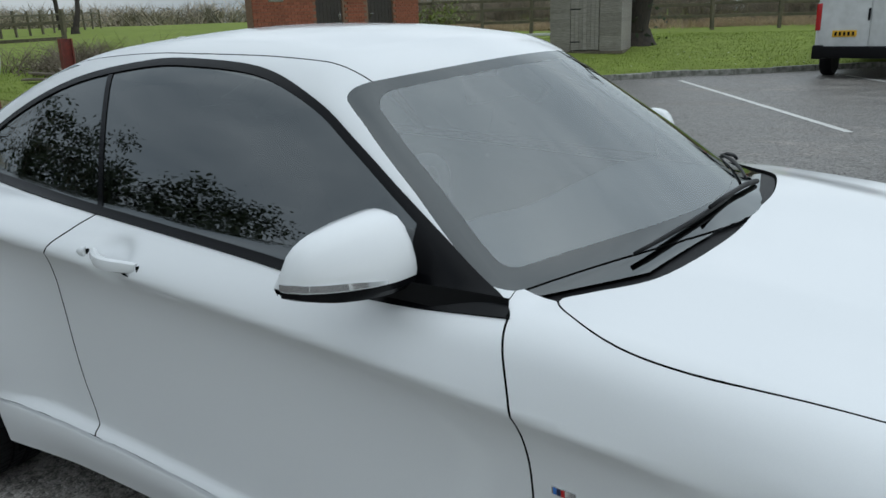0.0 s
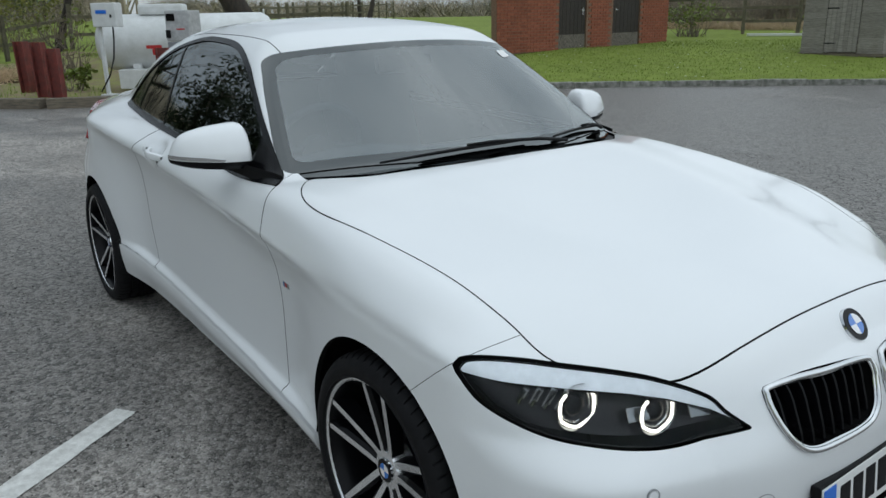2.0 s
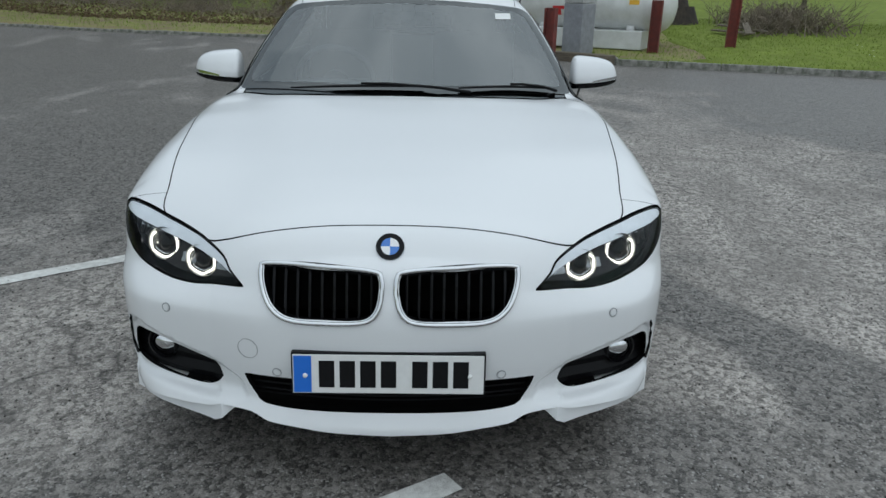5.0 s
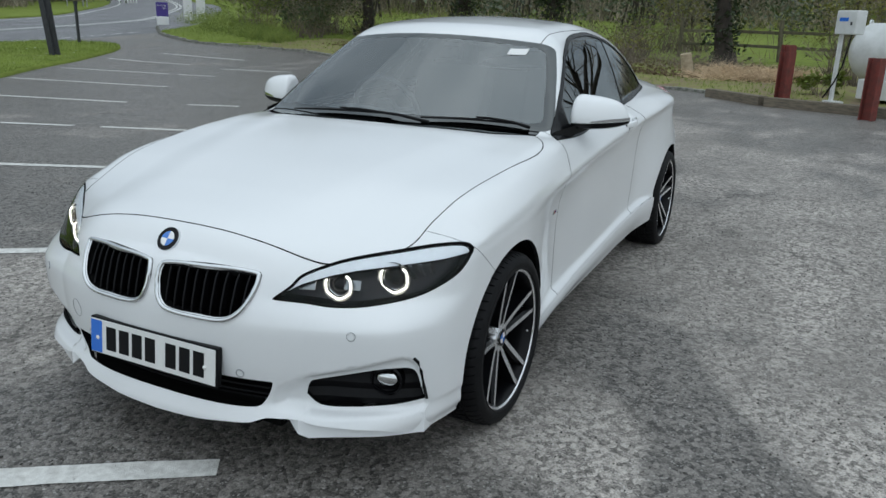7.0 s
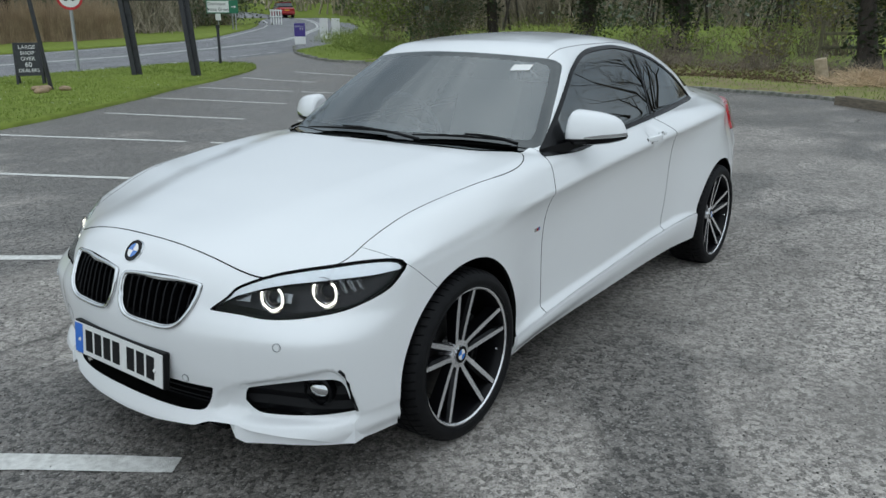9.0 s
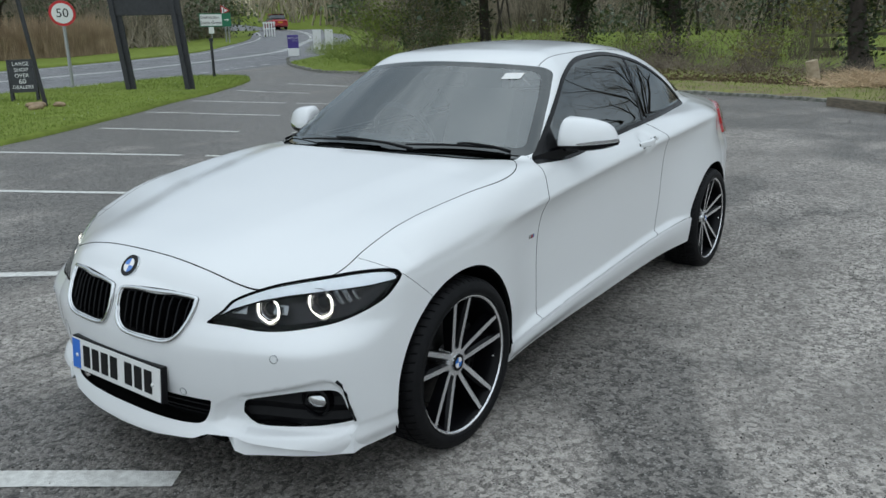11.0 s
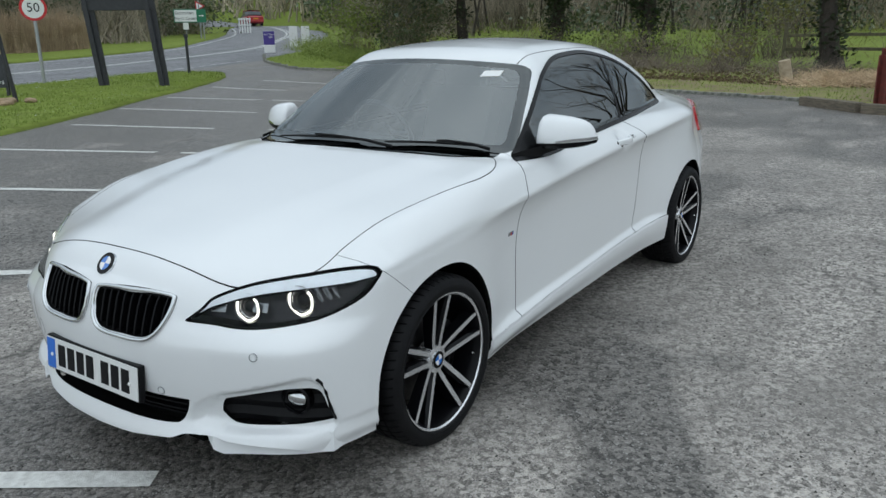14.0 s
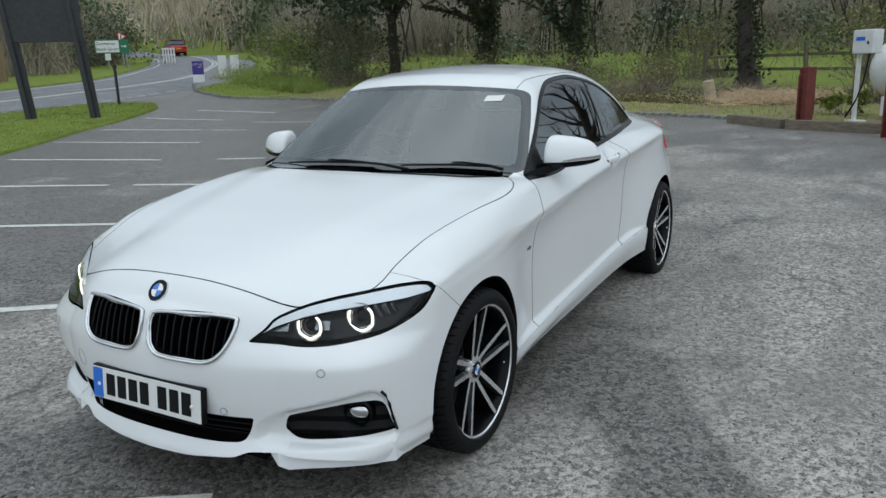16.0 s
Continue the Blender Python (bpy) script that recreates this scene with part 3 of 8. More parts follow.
screen, skin = sh.split(skin, screen_f)
screen_clear, frit = sh.split(screen, screen_f, -0.030)
rearwin, skin = sh.split(skin, lambda x, y, z: np.maximum(np.abs(y) - 0.60 + (z - 1.08) * 0.45, np.maximum(np.maximum(1.085 - z, z - 1.325), x + 2.2)))
kidney_f = lambda x, y, z: np.maximum(inside_distance(KIDNEY, np.abs(y), z), 0.5 - x)
grille, skin = sh.split(skin, kidney_f)
_, chrome_ring = sh.split(grille, kidney_f, -0.0125)
_, skin = sh.split(skin, lambda x, y, z: np.maximum(inside_distance(LOWER, y, z), 0.5 - x))
_, skin = sh.split(skin, lambda x, y, z: np.maximum(inside_distance(FOG, np.abs(y), z), 0.3 - x))
lamp_f = lambda x, y, z: np.maximum(inside_distance(LAMP, np.abs(y), z), 0.12 - x)
lens, skin = sh.gap(skin, lamp_f, 0.003)
liner = skin
hood_f = lambda x, y, z: np.maximum(inside_distance(HOOD, x, y), 0.60 - z)
hood, skin = sh.gap(skin, hood_f, 0.0019)
cowl, skin = sh.split(skin, lambda x, y, z: np.maximum(np.maximum(np.abs(y) - 0.690, x + 0.36), np.maximum(-0.72 - x, 0.90 - z)))
hood_edge = lambda y: np.interp(np.abs(y), (0.0, 0.24, 0.50, 0.63, 0.69), (-0.428, -0.432, -0.48, -0.575, -0.62))
cowl_glass, cowl = sh.split(cowl, lambda x, y, z: x - (hood_edge(y) - 0.034))
door_f = lambda x, y, z: np.maximum(inside_distance(DOOR, x, z), 0.5 - np.abs(y))
sill_f = lambda x, y, z: np.maximum(z - np.interp(x, (-2.25, -0.33), (0.382, 0.262)), np.maximum(x + 0.30, -2.4 - x))
skirt, skin = sh.gap(skin, sill_f, 0.0020)
door, skin = sh.gap(skin, door_f, 0.0022)
bumper_f = lambda x, y, z: np.maximum(0.306 + (z - 0.722) * 1.2 - x, z - 0.80)
bumper, skin = sh.gap(skin, bumper_f, 0.0012)
fender, skin = sh.gap(skin, lambda x, y, z: np.maximum(-0.690 - x, np.maximum(z - 0.99, 0.55 - np.abs(y))), 0.0008)
tail_f = lambda x, y, z: np.maximum(np.maximum(0.47 - np.abs(y), x + 3.14), np.maximum(0.785 - z + (np.abs(y) - 0.75) * 0.25, z - 0.955 + (x + 3.3) * 0.05))
tail, skin = sh.gap(skin, tail_f, 0.002)
roof_f = lambda x, y, z: np.maximum(np.abs(y) - np.interp(x, (-2.5, -1.7, -1.2), (0.455, 0.497, 0.505)), np.maximum(1.2 - z, -2.47 - x))
roof, skin = sh.gap(skin, roof_f, 0.0016)
sail, pane = sh.split(pane, lambda x, y, z: -0.90 - x)

sh.panel("body", skin, PAINT, car, "white painted shell, roof and rear wings")
sh.panel("roof", roof, PAINT, car, "white steel roof")
for t in two_sides(sh, sail):
    sh.panel("mirror_sail", t, BLACK_GLOSS, car, "black triangular panel behind the door mirror", shift=0.003)
sh.panel("hood", hood, PAINT, car, "white bonnet with two soft ridges")
sh.panel("front_bumper", bumper, PAINT, car, "white front bumper with lower splitter blades", reach=0.0045)
sh.panel("cowl", cowl, BLACK_PLASTIC, car, "black plastic cowl below the windscreen", shift=-0.010)
for t in two_sides(sh, door):
    sh.panel("door", t, PAINT, car)
for t in two_sides(sh, fender):
    sh.panel("front_fender", t, PAINT, car)
for t in two_sides(sh, skirt):
    sh.panel("side_skirt", t, PAINT, car, shift=0.009, rim_material=PAINT)
for t in two_sides(sh, trim):
    sh.panel("window_trim", t, BLACK_GLOSS, car, "gloss black window surround", shift=0.004)
for t in two_sides(sh, strip):
    sh.panel("pillar_strip", t, BLACK_GLOSS, car, "gloss black pillar strip", shift=0.002)
for t in two_sides(sh, pane):
    front_t, rear_t = sh.split(t, lambda x, y, z: -1.865 - (z - 0.98) * 0.46 - x)
    sh.panel("side_window", front_t, PRIVACY, car, "dark tinted side window", depth=0)
    sh.panel("quarter_window", rear_t, PRIVACY, car, "dark tinted rear quarter window", depth=0)
windscreen = sh.panel("windscreen", screen_clear, WINDSCREEN, car, "clear raked windscreen", depth=0)
for t in two_sides(sh, cowl_glass):
    sh.panel("windscreen_foot", t, FRIT, car, "black lower border of the windscreen", depth=0, shift=-0.003)
sh.panel("windscreen_border", frit, FRIT, car, "black windscreen border", depth=0.004)
sh.panel("rear_window", rearwin, PRIVACY, car, "dark tinted rear window", depth=0)
for t in two_sides(sh, sh.split(chrome_ring, kidney_f, -0.0030)[0]):
    sh.panel("grille_recess", t, BLACK_GLOSS, car, "gloss black edge inside the grille surround", depth=0.030, shift=-0.004)
for t in two_sides(sh, tail):
    sh.panel("tail_lamp", t, RED_LENS, car, "red tail lamp", depth=0.022, shift=0.016, rim_material=RED_LENS)
lamps = []
for t in two_sides(sh, lens):
    lamp = sh.panel("headlight", t, CLEAR, car, "clear headlight lens over a dark housing", depth=0.0)
    sgn = 1 if sh.v[t].mean(0).mean(0)[1] > 0 else -1
    sh.panel("lamp_bezel", sh.split(t, lamp_f, -0.0042)[1], BLACK_GLOSS, lamp, "gloss black lamp edge", depth=0.03, shift=-0.002)
    sh.panel("lamp_housing", t, LAMP_DARK, lamp, "dark lamp housing", depth=0, move=(-0.055, -0.012 * sgn, -0.004))
    upper = sh.split(sh.split(t, lamp_f, -0.0048)[0], lambda x, y, z: np.interp(np.abs(y), (0.42, 0.47, 0.54, 0.60, 0.69, 0.80, 0.85), (0.614, 0.645, 0.669, 0.681, 0.692, 0.706, 0.716)) - z)[0]
    sh.panel("light_strip", upper, LAMP_STRIP, lamp, "frosted silver strip along the lamp's top", depth=0.02, shift=-0.004)
    lamps.append((lamp, sgn))
# added dark sheet under the skin, in place of shade in the gaps
inner = sh.panel("inner_shell", liner, DARK_LINER, car, "added dark shell standing for the shade behind the panel gaps", depth=0, shift=-0.016)
for o in (windscreen, lamps[0][0], lamps[1][0]):
    o.visible_shadow = False


# ---------------------------------------------------------------- the coupe's fittings
def skin_x(y, z, lo=0.1, hi=1.0):
    """Where the front of the car lies at that distance from the middle and height."""
    for _ in range(16):
        m = (lo + hi) / 2
        if car_field(np.array([m]), np.array([y]), np.array([z]))[0] < 0:
            lo = m
        else:
            hi = m
    return lo


def skin_y(x, z, lo=0.3, hi=1.1):
    for _ in range(16):
        m = (lo + hi) / 2
        if car_field(np.array([x]), np.array([m]), np.array([z]))[0] < 0:
            lo = m
        else:
            hi = m
    return lo


def skin_z(x, y, lo=0.5, hi=1.6):
    for _ in range(16):
        m = (lo + hi) / 2
        if car_field(np.array([x]), np.array([y]), np.array([m]))[0] < 0:
            lo = m
        else:
            hi = m
    return lo


def skin_normal(p):
    return Vector(field_normal(np.array([p]))[0]).normalized()


def loft(rows, closed=True, caps=True):
    b = bmesh.new()
    vs = [[b.verts.new(p) for p in r] for r in rows]
    n = len(vs[0])
    for p, q in zip(vs, vs[1:]):
        for i in range(n if closed else n - 1):
            k = (i + 1) % n
            b.faces.new((p[i], p[k], q[k], q[i]))
    if caps:
        b.faces.new(vs[0])
        b.faces.new(vs[-1][::-1])
    bmesh.ops.recalc_face_normals(b, faces=b.faces)
    return b


def facing(p, n, up=(0, 0, 1)):
    """A pose at p whose z axis points along n and whose y axis points up."""
    n = Vector(n).normalized()
    x = Vector(up).cross(n).normalized()
    return Matrix.Translation(p) @ Matrix((x, n.cross(x), n)).transposed().to_4x4()


def disc(bm, r, depth, m, seg=28, bevel=0.0):
    r_ = bmesh.ops.create_cone(bm, cap_ends=True, segments=seg, radius1=r, radius2=r - bevel, depth=depth, matrix=m)
    return r_


def roundel(parent, m, r):
    """A round badge: dark ring with bright edge and four blue and white quarters."""
    b = bmesh.new()
    disc(b, r, 0.008, m @ pose(0, 0, 0.002), 40, 0.002)
    ring = part("badge", b, CHROME, parent, "round badge with blue and white quarters", smooth=True)
    b = bmesh.new()
    disc(b, r * 0.94, 0.004, m @ pose(0, 0, 0.0052), 40)
    part("badge_ring", b, BLACK_GLOSS, ring)
    for k in range(4):
        b = bmesh.new()
        c = b.verts.new(m @ Vector((0, 0, 0.0084)))
        arc = [b.verts.new(m @ Vector((r * 0.6 * math.cos(a), r * 0.6 * math.sin(a), 0.0084))) for a in np.linspace(k * math.pi / 2, (k + 1) * math.pi / 2, 9)]
        for p, q in zip(arc, arc[1:]):
            b.faces.new((c, p, q))
        part("badge_quarter", b, ROUNDEL_BLUE if k in (1, 3) else ROUNDEL_WHITE, ring)
    return ring


# bonnet badge
bx = skin_x(0.0, 0.716)
roundel(car, facing((bx, 0, 0.716), skin_normal((bx, 0, 0.716))), 0.041)

# kidney grilles
kid = inside_distance
for sgn in (1, -1):
    mid_k = KIDNEY.mean(0)
    hoop_in, hoop_out = [], []
    for a_, z in KIDNEY:
        d = np.array([mid_k[0] - a_, mid_k[1] - z])
        d /= np.linalg.norm(d)
        for line, step, lift in ((hoop_out, 0.0065, 0.004), (hoop_in, 0.0125, 0.0)):
            y_, z_ = a_ + d[0] * step, z + d[1] * step
            line.append((skin_x(y_, z_) + lift, sgn * y_, z_))
    frame_ob = tube("grille_frame", hoop_out, 0.0068, CHROME, car, "chrome grille surround", 10, True)
    tube("frame_lip", hoop_in, 0.0042, CHROME, frame_ob, "", 8, True)
    b = bmesh.new()
    box(b, (0.03, 0.33, 0.165), (0.668, sgn * 0.185, 0.60), bevel=0.01)
    part("radiator", b, DARK_LINER, car, "dark radiator behind the grille")
    for k in range(9):
        y = 0.047 + k * 0.0335
        zs = np.arange(0.495, 0.69, 0.002)
        ok = zs[kid(KIDNEY, np.full(len(zs), y), zs) < -0.010]
        if len(ok) < 5:
            continue
        b = bmesh.new()
        rows = []
        for z in np.linspace(ok[0], ok[-1], 7):
            x = skin_x(y, z) - 0.012
            rows.append([b.verts.new((x - dx, sgn * (y + dy), z)) for dx, dy in ((0.0, -0.0035), (-0.0025, 0.0), (0.0, 0.0035), (0.05, 0.0025), (0.05, -0.0025))])
        for p, q in zip(rows, rows[1:]):
            for i in range(5):
                b.faces.new((p[i], p[(i + 1) % 5], q[(i + 1) % 5], q[i]))
        b.faces.new(rows[0])
        b.faces.new(rows[-1][::-1])
        bmesh.ops.recalc_face_normals(b, faces=b.faces)
        part("grille_slat", b, BLACK_GLOSS, car)

# lower grille and fog recesses
b = bmesh.new()
box(b, (0.03, 0.80, 0.22), (0.680, 0, 0.29))
box(b, (0.13, 0.74, 0.012), (0.700, 0, 0.222))
part("lower_grille_backing", b, DARK_LINER, car)
for k, z in enumerate((0.270, 0.290, 0.310, 0.330)):
    b = bmesh.new()
    rows = []
    for y in np.linspace(-0.39, 0.39, 13):
        x = 0.758 - 0.33 * y * y - (0.012 if k == 0 else 0.0)
        rows.append([b.verts.new((x + dx, y, z + dz)) for dx, dz in ((0, -0.003), (0, 0.003), (-0.03, 0.003), (-0.03, -0.003))])
    for p, q in zip(rows, rows[1:]):
        for i in range(4):
            b.faces.new((p[i], p[(i + 1) % 4], q[(i + 1) % 4], q[i]))
    part("lower_grille_bar", b, BLACK_PLASTIC, car)
for sgn in (1, -1):
    b = bmesh.new()
    rows = []
    for y in np.linspace(0.44, 0.80, 9):
        x = skin_x(y, 0.35) - 0.055
        rows.append([b.verts.new((x + 0.012 * (i % 2), sgn * y, z)) for i, z in enumerate(np.linspace(0.262, 0.436, 8))])
    for p, q in zip(rows, rows[1:]):
        for i in range(7):
            b.faces.new((p[i], p[i + 1], q[i + 1], q[i]))
    fog = part("fog_grille", b, BLACK_PLASTIC, car, "black ribbed fog lamp insert")
    fp = Vector((skin_x(0.70, 0.352) - 0.026, sgn * 0.695, 0.352))
    fm = facing(fp, (1, sgn * 0.25, 0))
    b = bmesh.new()
    lathe(b, [(0.052, -0.03), (0.050, -0.004), (0.043, 0.0), (0.040, -0.012)], 28, "Z")
    bmesh.ops.transform(b, matrix=fm, verts=b.verts)
    fl = part("fog_lamp", b, BLACK_GLOSS, car, "round fog lamp with a clear lens", smooth=True)
    b = bmesh.new()
    bmesh.ops.create_uvsphere(b, u_segments=20, v_segments=10, radius=0.04, matrix=fm @ pose(0, 0, -0.018) @ Matrix.Diagonal((1, 0.72, 0.45, 1)))
    part("fog_lens", b, LAMP_SILVER, fl, "bright fog lamp reflector", smooth=True)
    # dark air slit at the outer end of the bumper
    slit = [(0.781, 0.440), (0.789, 0.424), (0.794, 0.39), (0.797, 0.34), (0.797, 0.29)]
    tube("air_slit", [(skin_x(y, z) - 0.001, sgn * y, z) for y, z in slit], 0.0052, BLACK_GLOSS, car, "narrow black air slit", 8)
    # parking sensors
    for y, z in ((0.636, 0.515), (0.312, 0.367)):
        p = (skin_x(y, z), sgn * y, z)
        nrm = skin_normal(p)
        b = bmesh.new()
        lathe(b, [(0.0135, -0.004), (0.0135, 0.0022), (0.0118, 0.0022), (0.0116, -0.002)], 24, "Z")
        bmesh.ops.transform(b, matrix=facing(p, nrm), verts=b.verts)
        sn = part("parking_sensor", b, mat("sensor_grey", (0.30, 0.31, 0.32), 0.5, noise_scale=60, noise_amt=0.1), car, "grey ring of a parking sensor")
        b = bmesh.new()
        disc(b, 0.0108, 0.006, facing(p, nrm), 20, 0.001)
        part("sensor_face", b, PAINT, sn)
# towing eye cover on the right
p = (skin_x(0.392, 0.433), -0.392, 0.433)
b = bmesh.new()
lathe(b, [(0.0305, -0.003), (0.0305, 0.0008), (0.0292, 0.0008), (0.0292, -0.003)], 36, "Z")
bmesh.ops.transform(b, matrix=facing(p, skin_normal(p)), verts=b.verts)
part("towing_cover", b, mat("seam_grey", (0.25, 0.25, 0.25), 0.6), car, "round towing eye cover outline")

# splitter blades below the fog lamps
for sgn in (1, -1):
    rows = []
    for u in np.linspace(0, 1, 16):
        y = 0.408 + 0.392 * u
        ze = float(np.interp(y, (0.41, 0.505, 0.68, 0.80), (0.256, 0.236, 0.246, 0.254)))
        zb = float(np.interp(y, (0.41, 0.455, 0.505, 0.68, 0.80), (0.250, 0.222, 0.178, 0.190, 0.186)))
        out_ = -0.008 + 0.038 * float(smooth01(u / 0.22)) * (1 - 0.35 * u)
        xs = skin_x(y, ze + 0.02)
        xb = skin_x(y, max(zb, 0.232))
        rows.append([(xs - 0.03, sgn * y, ze + 0.018), (skin_x(y, ze + 0.016) - 0.003, sgn * y, ze + 0.016), (xs + out_, sgn * y, ze), (xs + out_ + 0.001, sgn * y, ze - 0.004), (xs + out_ + 0.003, sgn * y, zb), (xs - 0.10, sgn * y, zb + 0.006), (xs - 0.10, sgn * y, ze)])
    part("splitter_blade", loft(rows), PAINT, car, "white splitter blade", smooth=True)

# registration plate; its writing stands as plain bars
pc = Vector((0.812, 0.0, 0.388))
pm = facing(pc, (1, 0, 0.10))
b = bmesh.new()
box(b, (0.530, 0.122, 0.022), (0, 0, -0.013), bevel=0.004)
bmesh.ops.transform(b, matrix=pm, verts=b.verts)
holder = part("plate_holder", b, BLACK_PLASTIC, car, "black plate holder")
b = bmesh.new()
box(b, (0.520, 0.111, 0.004), (0, 0, 0.0), bevel=0.0015)
bmesh.ops.transform(b, matrix=pm, verts=b.verts)
plate = part("number_plate", b, PLATE_WHITE, car, "white number plate with a blue end band and dark bars")
b = bmesh.new()
box(b, (0.048, 0.105, 0.002), (-0.233, 0, 0.0026))
bmesh.ops.transform(b, matrix=pm, verts=b.verts)
part("plate_band", b, PLATE_BLUE, plate, "blue band")
for k, cx in enumerate((-0.168, -0.112, -0.056, 0.0, 0.085, 0.141, 0.197)):
    b = bmesh.new()
    box(b, (0.042, 0.077, 0.002), (cx, 0, 0.0026), bevel=0.0008)
    bmesh.ops.transform(b, matrix=pm, verts=b.verts)
    part("plate_bar", b, BLACK_PLASTIC, plate)
for sx in (-0.226, 0.222):
    b = bmesh.new()
    bmesh.ops.create_uvsphere(b, u_segments=12, v_segments=8, radius=0.007, matrix=pm @ pose(sx, -0.004, 0.004) @ Matrix.Diagonal((1, 1, 0.6, 1)))
    part("plate_screw_cap", b, PLATE_WHITE, plate, smooth=True)

# headlight insides: two open lit rings round dark projectors
for lamp, sgn in lamps:
    for y, z, r in ((0.680, 0.650, 0.0415), (0.546, 0.632, 0.0395)):
        c = Vector((skin_x(y, z) - 0.042, sgn * y, z))
        m = facing(c, (1, sgn * 0.18, 0.06))
        angles = np.linspace(radians(128), radians(412), 40)
        ring_pts = []
        for a in angles:
            hexa = 1.0 / max(math.cos((a + math.pi / 6) % (math.pi / 3) - math.pi / 6), 0.9)
            ring_pts.append(m @ Vector((r * math.cos(a) * (0.55 + 0.45 * hexa), r * 0.98 * math.sin(a) * (0.55 + 0.45 * hexa), 0.004)))
        tube("light_ring", ring_pts, 0.0033, LAMP_RING, lamp, "lit white ring", 8)
        tube("light_ring", [m @ Vector((0, 0, 0)) + (p - m @ Vector((0, 0, 0))) * 0.80 - m.to_3x3() @ Vector((0, 0, 0.006)) for p in ring_pts], 0.0022, LAMP_SILVER, lamp, "", 6)
        b = bmesh.new()
        bmesh.ops.create_uvsphere(b, u_segments=20, v_segments=12, radius=0.027, matrix=m @ pose(0, 0, -0.012) @ Matrix.Diagonal((1, 1, 0.7, 1)))
        part("projector", b, BLACK_GLOSS, lamp, "dark projector lens", smooth=True)
        b = bmesh.new()
        lathe(b, [(r * 1.22, 0.006), (r * 1.10, 0.0), (r * 0.78, -0.016), (0.026, -0.022)], 28, "Z")
        bmesh.ops.transform(b, matrix=m, verts=b.verts)
        part("projector_bowl", b, LAMP_BOWL, lamp, "", smooth=True)
    b = bmesh.new()
    for k in range(4):
        y = 0.70 + 0.022 * k
        box(b, (0.012, 0.012, 0.055 - 0.006 * k), (skin_x(y, 0.672) - 0.028, sgn * y, 0.664 + 0.004 * k), Euler((0.35 * sgn, 0.3, 0)).to_matrix(), 0.002)
    part("side_reflector", b, LAMP_SILVER, lamp, "faceted silver side reflector")
    b = bmesh.new()
    for y0 in (0.585, 0.47):
        box(b, (0.006, 0.05, 0.030), (skin_x(y0, 0.640) - 0.030, sgn * y0, 0.634), Euler((0, -0.5, 0.35 * sgn)).to_matrix(), 0.002)
        part("lamp_reflector", b, LAMP_BOWL, lamp, "silver reflector between the rings")
        b = bmesh.new()
    b.free()


